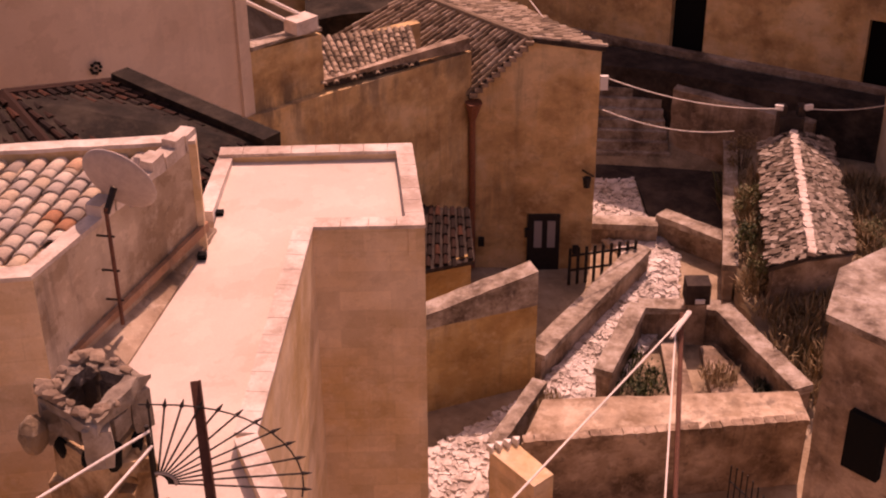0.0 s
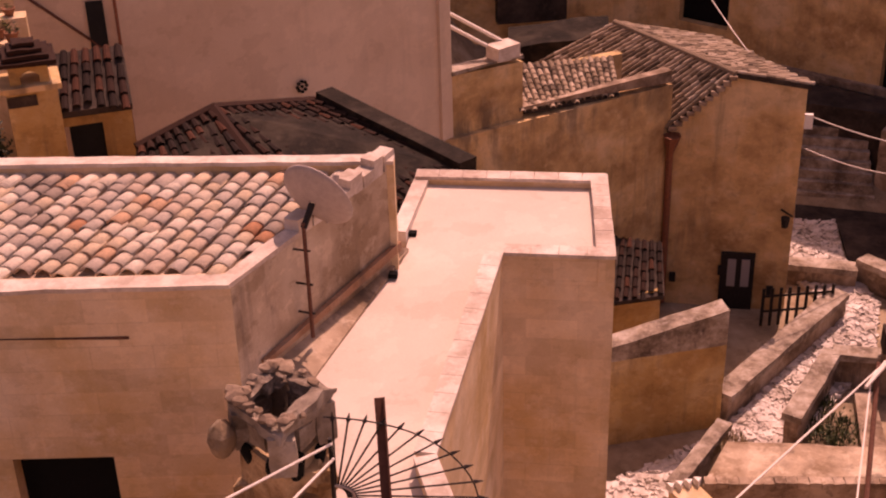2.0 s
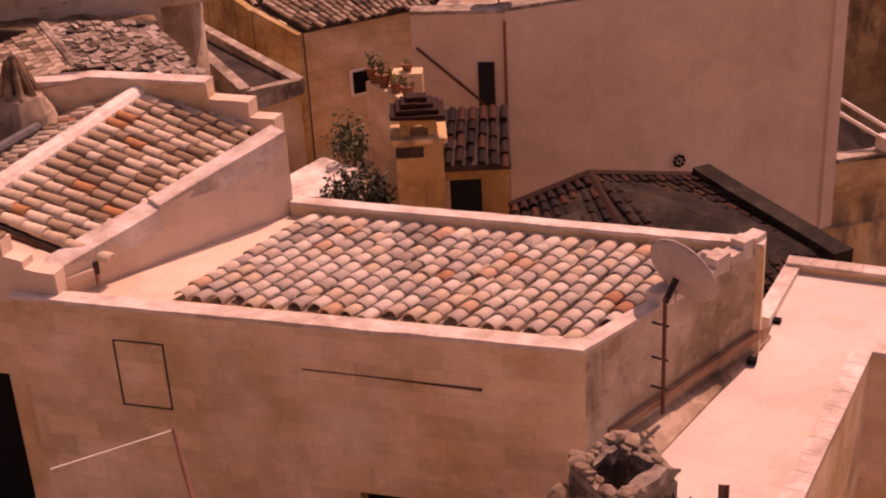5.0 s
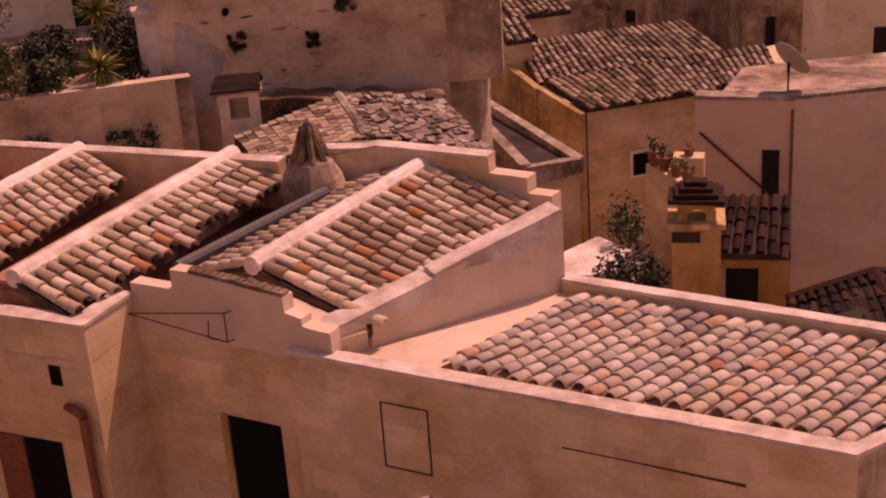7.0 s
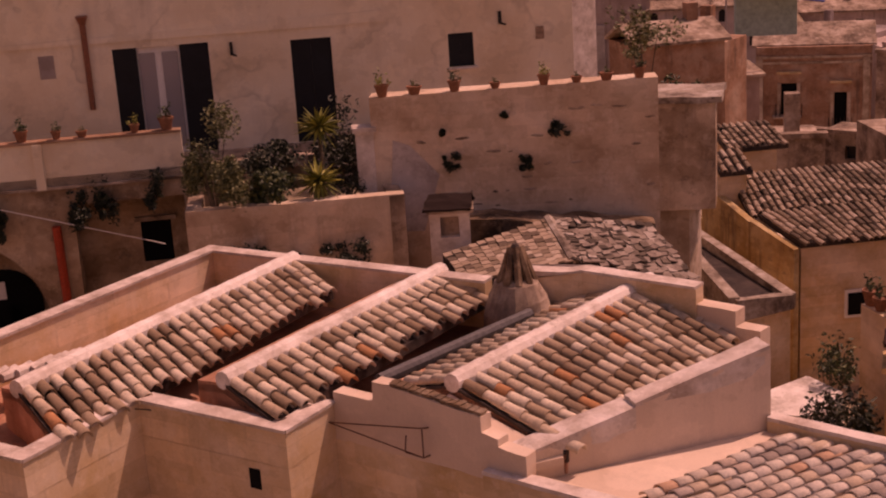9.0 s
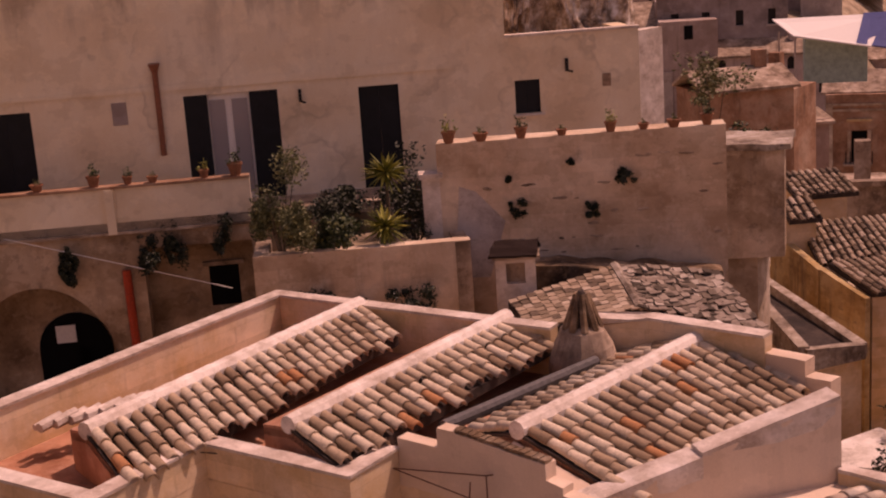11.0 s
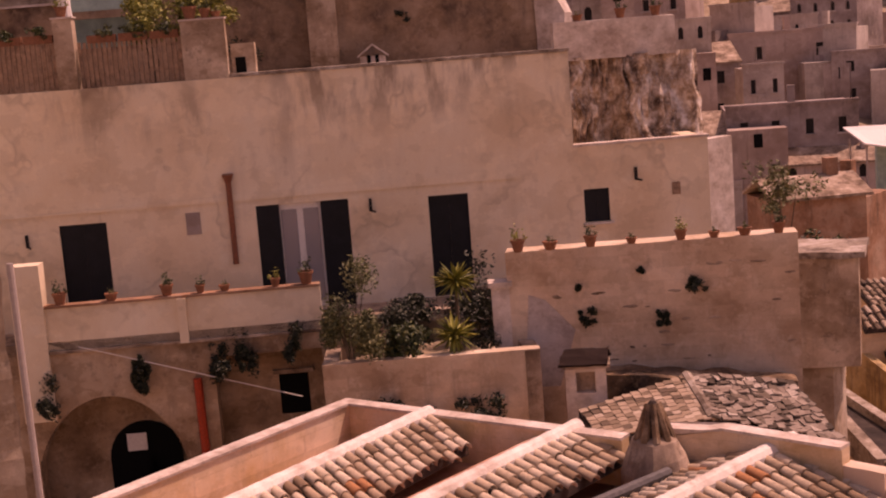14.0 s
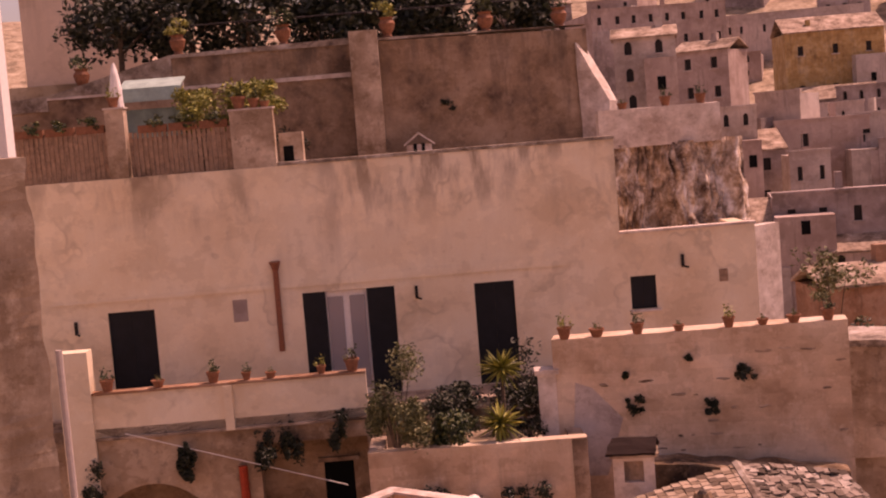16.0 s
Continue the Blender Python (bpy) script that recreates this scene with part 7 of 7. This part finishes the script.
def slab_barn():
    h = thing("slab_roofed_barn", (10.5, 35, -21.6), "long low barn roofed in loose grey stone slabs", "house")
    r0, r1 = (10.95, 38.5, -18.45), (9.75, 30.9, -18.45)
    l0, l1 = (10.05, 38.95, -19.05), (8.75, 31.3, -19.05)
    e0, e1 = (12.35, 39.1, -19.05), (11.3, 32.2, -19.05)
    piece("wall", prism(bmesh.new(), [(8.95, 31.5), (11.2, 32.0), (12.2, 39), (10.1, 38.9)], -22, -19.1), OLD, h)
    rng = random.Random(17)
    for q in ((r0, r1, l1, l0), (r1, r0, e0, e1)):
        piece("roof", slope(bmesh.new(), *q, 0.12), DARKTONE, h)
        places = tile_places(*q, 0.18, 0.16, rng, 3.0)
        tiles_joined("slab_roofing", SLAB_MESH, [m @ pose(0, 0, rng.uniform(0, 0.04), rng.uniform(-7, 7), rng.uniform(-7, 7), rng.uniform(-25, 25)) for m in places], SLAB, h, "loose grey stone slabs")
    for k in range(22):
        p = Vector(r0).lerp(Vector(r1), (k + 0.5) / 22)
        bm = block(bmesh.new(), (p.x, p.y, p.z + 0.05), (0.22, 0.33, 0.10), rng.uniform(-0.4, 0.4))
        roughen(bm, 0.03, 0, 6)
        piece("ridge_stone", bm, COPING, h)
    c = thing("twin_chimney", (11.1, 39.0, -21), "dark twin chimney stack with white cable insulators", "chimney")
    piece("shaft", block(bmesh.new(), (10.95, 39.0, -19.4), (0.75, 0.6, 2.6)), DARKTONE, c)
    for dx in (-0.28, 0.3):
        piece("flue", block(bmesh.new(), (10.95 + dx, 39.0, -17.95), (0.22, 0.3, 0.4)), DARKTONE, c)
        piece("insulator", block(bmesh.new(), (10.95 + dx * 1.6, 38.8, -17.75), (0.25, 0.12, 0.16), dx), WHITE, c)
    rg = random.Random(44)
    g2 = thing("tall_grass", (9.6, 34, -21.4), "tall yellow-green grass along the barn wall", "grass", kind="stuff")
    bm = bmesh.new()
    for k in range(46):
        s = k / 45
        blades(bm, (9.35 + 0.9 * abs(s - 0.45) * 1.6 + rg.uniform(-0.35, 0.35), 29.3 + 12.5 * s, -21.5), 0.35, 60, 1.1 + 0.3 * rg.random(), 0.022, rg, 0.3)
    piece("blades", bm, DRY, g2)
    bm = bmesh.new()
    for k in range(20):
        s = rg.random()
        blades(bm, (9.5 + rg.uniform(-0.3, 0.5), 30.0 + 10 * s, -21.5), 0.35, 60, 1.0 + 0.3 * rg.random(), 0.022, rg, 0.35)
    piece("green_blades", bm, LEAF_GREY, g2)
    g = thing("dry_slope_grass", (9.5, 33, -21.3), "dry grass and brush round the barn", "grass", kind="stuff")
    bm = bmesh.new()
    for k in range(150):
        t = rg.random()
        if k % 3 == 0:
            x, y = 8.55 + 1.3 * t + rg.uniform(-0.1, 0.6), 32.0 + 7 * t
        elif k % 3 == 1:
            x, y = 8.6 + 4.6 * rg.random(), 28.3 + 3.4 * rg.random()
        else:
            x, y = 11.9 + 1.1 * t + rg.uniform(0, 0.9), 31.5 + 7 * t
        z = -21.3 + 0.9 * smooth(28, 32, y)
        blades(bm, (x, y, z), 0.3, 42, 0.75, 0.022, rg, 0.5)
    piece("blades", bm, DRY, g)
    for x, y, r, mat, lab in ((9.0, 34.6, 0.55, LEAF, "green brush beside the slab roof"), (9.4, 36.8, 0.6, LEAF_GREY, "dusty brush beside the slab roof"), (12.9, 34.2, 0.7, LEAF_GREY, "dusty brush behind the barn"), (9.0, 32.6, 0.5, LEAF_GREY, "dusty brush at the barn corner"), (9.9, 40.2, 0.6, DRY, "dry brush behind the barn")):
        shrub("brush", x, y, -21.2, (r, r, 0.6), 520, 0.06, mat, lab, rg, 0.9)
    bank = thing("earth_bank", (10.5, 30, -22), "dry earth bank below the barn", "ground", kind="structure")
    bm = prism(bmesh.new(), [(8.9, 28.0), (14, 27.0), (15, 40), (9.9, 42), (8.5, 33.6)], -22.5, [-21.7, -21.2, -20.2, -20.6, -20.7])
    bmesh.ops.triangulate(bm, faces=bm.faces)
    bmesh.ops.subdivide_edges(bm, edges=bm.edges[:], cuts=5, use_grid_fill=True)
    roughen(bm, 0.12, 0, 1.2)
    piece("earth", bm, GROUND, bank)


slab_barn()


def cables():
    w = thing("overhead_cables", (4.5, 35.5, -15.5), "pale overhead cables from the house corner", "cable")
    piece("junction_box", block(bmesh.new(), (4.55, 35.3, -15.35), (0.22, 0.12, 0.42)), WHITE, w)
    runs = (((4.6, 35.3, -15.2), (10.5, 38.7, -17.75)), ((4.55, 35.35, -16.2), (9.2, 38.9, -18.6)), ((11.4, 38.8, -17.8), (15.5, 39.0, -17.3)), ((3.5, 36.5, -14.6), (0.5, 47.5, -13.2)))
    for a, b in runs:
        a, b = Vector(a), Vector(b)
        bm = bmesh.new()
        last = a
        for k in range(1, 11):
            t = k / 10
            p = a.lerp(b, t) - Vector((0, 0, 1.1 * t * (1 - t)))
            rod(bm, last, p, 0.018, sides=5)
            last = p
        piece("cable", bm, CABLE, w)


cables()


def downpipe_house_details():
    h = thing("brown_downpipe", (0.88, 35.5, -21.6), "long rusty brown downpipe down the house corner", "pipe")
    piece("pipe", rod(bmesh.new(), (0.88, 35.56, -21.5), (0.86, 35.58, -16.4), 0.10), COPPER, h)
    piece("hopper", rod(bmesh.new(), (0.86, 35.56, -16.6), (0.90, 35.5, -16.0), 0.10, 0.26), COPPER, h)
    d = thing("glazed_door", (3.0, 35.5, -21.6), "dark glazed door with pale panes", "door")
    piece("frame", block(bmesh.new(), (3.02, 35.56, -20.75), (0.98, 0.08, 2.1)), DARKIRON, d)
    for dx in (-0.2, 0.2):
        piece("pane", block(bmesh.new(), (3.05 + dx, 35.50, -20.35), (0.24, 0.04, 0.9)), GLASS, d)
    l = thing("street_lantern", (4.2, 35.4, -18.4), "black iron wall lantern", "lamp")
    piece("arm", rod(bmesh.new(), (4.1, 35.5, -18.2), (4.35, 34.9, -18.1), 0.03), DARKIRON, l)
    piece("lantern", rod(bmesh.new(), (4.2, 35.2, -18.6), (4.2, 35.2, -18.3), 0.10, 0.14, 6), DARKIRON, l)
    for x, z in ((1.15, -20.6), (2.55, -20.3), (4.0, -20.9)):
        m = thing("wall_meter", (x, 35.5, z), "small dark box on the house wall", "box", "wall boxes")
        piece("box", block(bmesh.new(), (x, 35.52, z), (0.18, 0.14, 0.26)), DARKIRON, m)
    f = thing("picket_fence", (4.6, 34.8, -21.6), "black picket fence before the glazed door", "fence")
    a, b = Vector((3.75, 34.6)), Vector((5.75, 35.1))
    for k in range(9):
        p = a.lerp(b, k / 8)
        piece("picket", block(bmesh.new(), (p.x, p.y, -20.95), (0.09, 0.04, 1.25)), DARKIRON, f)
    for z in (-20.6, -21.1):
        c = (a + b) / 2
        piece("rail", block(bmesh.new(), (c.x, c.y + 0.03, z), ((b - a).length, 0.03, 0.07), math.atan2((b - a).y, (b - a).x)), DARKIRON, f)
    # low wing roof and a lean-to
    r = thing("low_wing", (-1.3, 35.5, -14.5), "low wing with a small weathered tile roof", "house")
    el, er, rr, rl = (-3.15, 32.45, -14.10), (0.62, 35.40, -14.50), (-0.85, 36.6, -14.15), (-3.9, 34.6, -13.75)
    er2 = (-0.6, 34.5, -14.38)
    piece("roof", slope(bmesh.new(), rl, rr, er2, el), DARKTONE, r)
    tiles_joined("roof_tiles", TILE_J, tile_places(rl, rr, er2, el, 0.20, 0.28, RNG), TILE_FAR, r, "weathered curved tiles")
    piece("coping", wall(bmesh.new(), (-3.1, 32.4), (0.80, 35.6), -14.1, -14.0, 0.3, 1, -14.46), OLD, r)
    piece("back_wall", wall(bmesh.new(), (-3.9, 34.7), (-0.6, 36.9), -22, -14.15, 0.3, 1), STAINED, r)
    t = thing("lean_to", (-0.2, 31.8, -21.6), "small ochre lean-to with a dark tiled roof", "shed")
    piece("wall", prism(bmesh.new(), [(-1.3, 30.6), (0.75, 31.6), (0.75, 33.2), (-1.3, 33.0)], -22, -18.75), OCHRE, t)
    q = ((-1.0, 33.0, -17.95), (0.75, 33.2, -18.2), (0.85, 31.5, -18.85), (-1.2, 30.5, -18.7))
    piece("roof", slope(bmesh.new(), *q), DARKTONE, t)
    tiles_joined("roof_tiles", TILE_J, tile_places(*q, 0.23, 0.36, RNG), TILE_DARK, t, "dark curved tiles")
    # walls behind the tall blank house, above the low wing
    b = thing("rear_houses", (-6, 45, -18), "dark stained house fronts behind the low wing", "house")
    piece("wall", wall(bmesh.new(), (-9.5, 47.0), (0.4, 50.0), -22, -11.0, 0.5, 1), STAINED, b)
    # Dark slab set in the wall stands for an unlit opening.
    piece("opening", block(bmesh.new(), (-4.2, 48.3, -15.0), (2.6, 0.5, 4.6), 0.29), DARKTONE, b)
    y = thing("ruined_shed", (-2.2, 40.5, -16), "low ruined stone shed with a gable, shade put into its colour", "shed")
    bm = prism(bmesh.new(), [(-4.2, 40.5), (-1.0, 41.2), (-1.2, 43), (-4.4, 42.5)], -22, [-15.4, -15.2, -15.2, -15.4])
    roughen(bm, 0.1, 2, 1)
    # Near-black colour puts the roof's shade on a top the sun reaches.
    piece("wall", bm, BLACKTONE, y)


downpipe_house_details()


# ---- the town across the ravine ----
# Wall colours with distance haze mixed in.
FAR_MATS = [FAR, plaster("far_pale_wall", (0.54, 0.455, 0.40), (0.62, 0.54, 0.48), (0.38, 0.31, 0.27), stain=0.25, streak=0.4, scale=0.3),
            plaster("far_pink_wall", (0.48, 0.36, 0.31), (0.56, 0.44, 0.385), (0.35, 0.25, 0.21), stain=0.25, streak=0.4, scale=0.3)]
far_rng = random.Random(50)
# Window dark lifted from black, haze included.
FARPANE = plain("dim_far_window", (0.022, 0.017, 0.016), 0.5)


def far_house(x, y, w, z0, z1, cols=2, rows=2, k=1.6, mat=None, roof="flat", turn=None, arched=False, label="stone house of the hill town with small dark windows"):
    x, y, w, z0, z1 = x * k, y * k, w * k, z0 * k, z1 * k
    base = min(z0, ground_z(x, y)) - 1.5
    face = math.atan2(y, x) - math.pi / 2 + (far_rng.uniform(-0.5, 0.5) if turn is None else turn)
    h = thing("town_house", (x, y, base), label, "house", "hill town houses")
    mat = mat or far_rng.choice(FAR_MATS)
    u = Vector((math.cos(face), math.sin(face)))
    n = Vector((-u.y, u.x))
    p, q = Vector((x, y)) - u * w / 2, Vector((x, y)) + u * w / 2
    depth = max(4.0, w * 0.8)
    voids, heads = [], []
    if cols and rows:
        sw, sh = min(0.75, w / cols * 0.24), min(1.25, (z1 - z0) / rows * 0.38)
        bow = far_rng.random() < 0.4
        for i in range(cols):
            for j in range(rows):
                if far_rng.random() < 0.12:
                    continue
                s = w * (i + 0.5) / cols + far_rng.uniform(-0.15, 0.15)
                z = z0 + (z1 - z0) * (j + 0.5) / rows
                voids.append((s - sw / 2, s + sw / 2, z - sh / 2, z + sh / 2))
                if bow:
                    heads += [(s - sw * 0.42, s + sw * 0.42, z + sh / 2 - 0.01, z + sh / 2 + sw * 0.22), (s - sw * 0.25, s + sw * 0.25, z + sh / 2 + sw * 0.2, z + sh / 2 + sw * 0.4)]
    piece("front_wall", face_wall(bmesh.new(), p, q, base, z1, 0.5, voids + heads), mat, h)
    body = [p + n * 0.5, q + n * 0.5, q + n * depth, p + n * depth]
    piece("body", prism(bmesh.new(), body, base, z1 - 0.25), mat, h)
    for s0, s1, za, zb in voids:
        c = p + u * (s0 + s1) / 2 + n * 0.32
        piece("window", block(bmesh.new(), (c.x, c.y, (za + zb) / 2), (s1 - s0 + 0.04, 0.08, zb - za + 0.75), face), FARPANE, h)
        if k > 1.3:
            c = p + u * (s0 + s1) / 2 - n * 0.06
            piece("window_sill", block(bmesh.new(), (c.x, c.y, za - 0.08), (s1 - s0 + 0.35, 0.2, 0.12), face), FAR_MATS[1], h)
    if far_rng.random() < 0.75 and k > 1.3 or k == 1.0 and z1 - z0 > 4.4 and w > 6.9:
        # a lower wing before the house
        ww, wh = w * far_rng.uniform(0.3, 0.55), (z1 - z0) * far_rng.uniform(0.35, 0.7)
        side = far_rng.choice((-1, 1)) * (w - ww) / 2
        c = Vector((x, y)) + u * side - n * 1.3
        piece("wing", block(bmesh.new(), (c.x, c.y, (base + z0 + wh) / 2), (ww, 2.6, z0 + wh - base), face), far_rng.choice(FAR_MATS), h)
        c2 = c - n * 1.31
        piece("wing_window", block(bmesh.new(), (c2.x, c2.y, z0 + wh * 0.55), (0.7, 0.08, 1.1), face), BLACK, h)
    if far_rng.random() < 0.5:
        c = Vector((x, y)) + u * far_rng.uniform(-0.3, 0.3) * w + n * 2.0
        piece("chimney", block(bmesh.new(), (c.x, c.y, z1 + 0.6), (0.6, 0.6, 1.8), face), mat, h)
    if roof == "pitched":
        a, b = p + n * depth / 2, q + n * depth / 2
        e = u * 0.25
        bm = slope(bmesh.new(), (*(a - e), z1 + w * 0.16), (*(b + e), z1 + w * 0.16), (*(q + e - n * 0.3), z1 - 0.1), (*(p - e - n * 0.3), z1 - 0.1), 0.15)
        slope(bm, (*(a - e), z1 + w * 0.16), (*(b + e), z1 + w * 0.16), (*(body[2] + e), z1 - 0.1), (*(body[3] - e), z1 - 0.1), 0.15)
        piece("roof", bm, OLD, h)
    else:
        piece("cornice", wall(bmesh.new(), p - u * 0.1 - n * 0.12, q + u * 0.1 - n * 0.12, z1 + 0.002, z1 + 0.22, 0.5, 1), mat, h)
    return h


ROOF_FAR = plaster("far_tiles", (0.33, 0.25, 0.20), (0.44, 0.35, 0.29), (0.22, 0.16, 0.13), stain=0.7, streak=0.3, scale=1.5)
far_house(-52.9, 53.2, 3.3, -0.3, 4.0, 2, 3, roof="pitched")
far_house(-57.5, 62.6, 3.5, -0.1, 3.4, 2, 2, roof="pitched")
far_house(-52.9, 60.1, 2.4, -4.8, -0.3, 2, 3, turn=0.1)
far_house(-56.2, 67.8, 3.1, -4.4, 0.4, 1, 3, turn=-0.5)
far_house(-58.0, 75.2, 4.5, -4.6, -0.6, 5, 2, turn=0.1, mat=FAR_MATS[1])
far_house(-51.4, 71.4, 2.9, -4.8, -1.3, 2, 2, turn=-0.3, mat=FAR_MATS[1])
far_house(-72.7, 95.4, 8.2, -1.1, 5.5, 3, 2, turn=0.2, roof="pitched", mat=OCHRE, label="large ochre church-like house of the hill town")
far_house(-94.1, 116.8, 14.3, 6.1, 9.1, 12, 1, turn=0.0)
far_house(-97.5, 100.4, 13.9, 5.8, 10.2, 8, 2)
far_house(-49.8, 62.6, 2.3, -5.5, -3.1, 2, 1, turn=0.2)
far_house(-43.8, 57.2, 6.6, -7.2, -4.9, 4, 1, turn=0.1, label="low arcaded house of the hill town")
far_house(-67.6, 73.7, 4.1, -0.6, 2.2, 3, 2, roof="pitched")
far_house(-64.8, 88.9, 5.5, -2.3, 0.5, 4, 2)
far_house(-36.8, 49.9, 4.2, -10.1, -8.2, 1, 0, k=1.1, mat=ORANGE, roof="pitched", label="low reddish house beyond the retaining wall")


def palazzo():
    h = thing("orange_palazzo", (-50.6, 83.9, -24), "faded orange stuccoed palazzo with tall dark balcony windows", "house")
    face = radians(31.1)
    u = Vector((math.cos(face), math.sin(face)))
    n = Vector((-u.y, u.x))
    c = Vector((-50.62, 83.91))
    p, q = c - u * 3.9, c + u * 3.9
    wins = ((1.73, 2.79, -18.58, -16.34), (5.33, 6.18, -19.6, -17.02), (5.49, 6.17, -21.56, -20.33))
    piece("front_wall", face_wall(bmesh.new(), p, q, -26, -13.8, 0.5, wins), ORANGE, h)
    piece("body", prism(bmesh.new(), [p + n * 0.5, q + n * 0.5, q + n * 7, p + n * 7], -26, -14.2), FAR, h)
    piece("lower_wall", wall(bmesh.new(), p - n * 0.5 + u * 4.3, q - n * 0.5, -26, -19.9, 0.45, 1), WEATHERED, h)
    for s0, s1, z0, z1 in wins:
        w = p + u * (s0 + s1) / 2 + n * 0.2
        piece("window", block(bmesh.new(), (w.x, w.y, (z0 + z1) / 2), (s1 - s0 + 0.04, 0.08, z1 - z0 + 0.04), face), BLACK, h)
        if z0 > -20:
            for ds in (s0 - 0.14, s1 + 0.14):
                w = p + u * ds - n * 0.05
                piece("window_surround", block(bmesh.new(), (w.x, w.y, (z0 + z1) / 2), (0.22, 0.12, z1 - z0), face), WEATHERED, h)
            w = p + u * (s0 + s1) / 2 - n * 0.12
            piece("hood", block(bmesh.new(), (w.x, w.y, z1 + 0.75), (s1 - s0 + 0.6, 0.3, 0.16), face), STAINED, h)
            piece("balcony", block(bmesh.new(), (w.x, w.y - 0.2, z0 - 0.1), (s1 - s0 + 0.9, 0.7, 0.14), face), OLD, h)
            for k in range(7):
                b = p + u * (s0 - 0.35 + (s1 - s0 + 0.7) * k / 6) - n * 0.42
                piece("baluster", rod(bmesh.new(), (b.x, b.y, z0 - 0.05), (b.x, b.y, z0 + 0.85), 0.03, sides=5), DARKIRON, h)
    for z, d in ((-14.6, 0.10), (-15.0, 0.06)):
        piece("cornice", wall(bmesh.new(), p - n * d, q - n * d, z, z + 0.16, d * 2, 1), WEATHERED, h)
    for s in (0.25, 7.45):
        w = p + u * s - n * 0.04
        piece("pilaster", block(bmesh.new(), (w.x, w.y, -17.5), (0.45, 0.14, 6.2), face), WEATHERED, h)
    bm = slope(bmesh.new(), (*(p + n * 3.5 - u * 0.3), -12.5), (*(q + n * 3.5 + u * 0.3), -12.5), (*(q + n * 0.4 + u * 0.3), -13.7), (*(p + n * 0.4 - u * 0.3), -13.7), 0.15)
    piece("roof", bm, OLD, h)


palazzo()
far_house(-39.2, 58.0, 2.2, -13.4, -11.1, 1, 1, k=1.1, roof="pitched")
far_house(-34.7, 66.5, 2.9, -17.1, -11.0, 1, 3, k=1.1, mat=OLD)
far_house(-29.0, 61.5, 3.8, -16.3, -11.1, 2, 2, k=1.1, mat=CREAM)
far_house(-38.1, 51.4, 3.8, -10.2, -8.5, 1, 1, k=1.1, mat=ORANGE)
far_house(-30.6, 53.9, 4.0, -14.3, -12.7, 1, 1, k=1.0, mat=OLD)
far_house(-25.7, 52.0, 3.7, -14.7, -11.6, 1, 1, k=1.0, mat=OLD, turn=0.4)
far_house(-21.5, 50.6, 3.7, -14.4, -11.0, 2, 1, k=1.0, mat=OLD, turn=0.3)
far_house(-16.6, 47.2, 3.7, -14.2, -9.9, 1, 1, k=1.0, mat=CREAM, turn=0.3)
far_house(-29.1, 46.7, 2.6, -12.7, -11.4, 1, 0, k=1.0, mat=OLD, turn=0.1)
# further rows up the slope, closing the view
for ring, (r, n0) in enumerate(((112, 9), (135, 10), (160, 11), (190, 12), (225, 12), (262, 12), (300, 12))):
    for i in range(n0):
        az = radians(-58 + 44 * (i + far_rng.uniform(0.2, 0.8)) / n0)
        rr = r + far_rng.uniform(-8, 8)
        x, y = rr * math.sin(az), rr * math.cos(az)
        g0 = ground_z(x, y)
        w = far_rng.uniform(7, 13)
        ht = far_rng.uniform(4.5, 8.5)
        far_house(x, y, w, g0 + 0.5, g0 + ht, far_rng.choice((2, 3, 3, 4)), 2, k=1.0, roof=far_rng.choice(("flat", "pitched")))
tp = thing("market_awning", (-46, 69, -9), "pale awning with a blue flap over a green stall", "awning")
piece("canopy", slope(bmesh.new(), (-48.16, 67.6, -7.12), (-43.7, 72.5, -7.2), (-42.5, 69.0, -8.7), (-45.8, 66.3, -7.9), 0.08), WHITE, tp)
piece("flap", slope(bmesh.new(), (-44.6, 71.6, -7.1), (-42.5, 73.6, -7.1), (-41.6, 70.0, -8.9), (-43.2, 68.6, -8.5), 0.08), plain("blue_cloth", (0.06, 0.08, 0.22), 0.8), tp)
piece("stall", block(bmesh.new(), (-45.5, 70.0, -9.6), (3.5, 2.0, 2.6), 0.65), TEAL, tp)
for dx, dy in ((-45.9, 66.6), (-47.9, 67.9)):
    piece("post", rod(bmesh.new(), (dx, dy, ground_z(dx, dy) - 0.5), (dx, dy, -7.9), 0.06), GREY, tp)
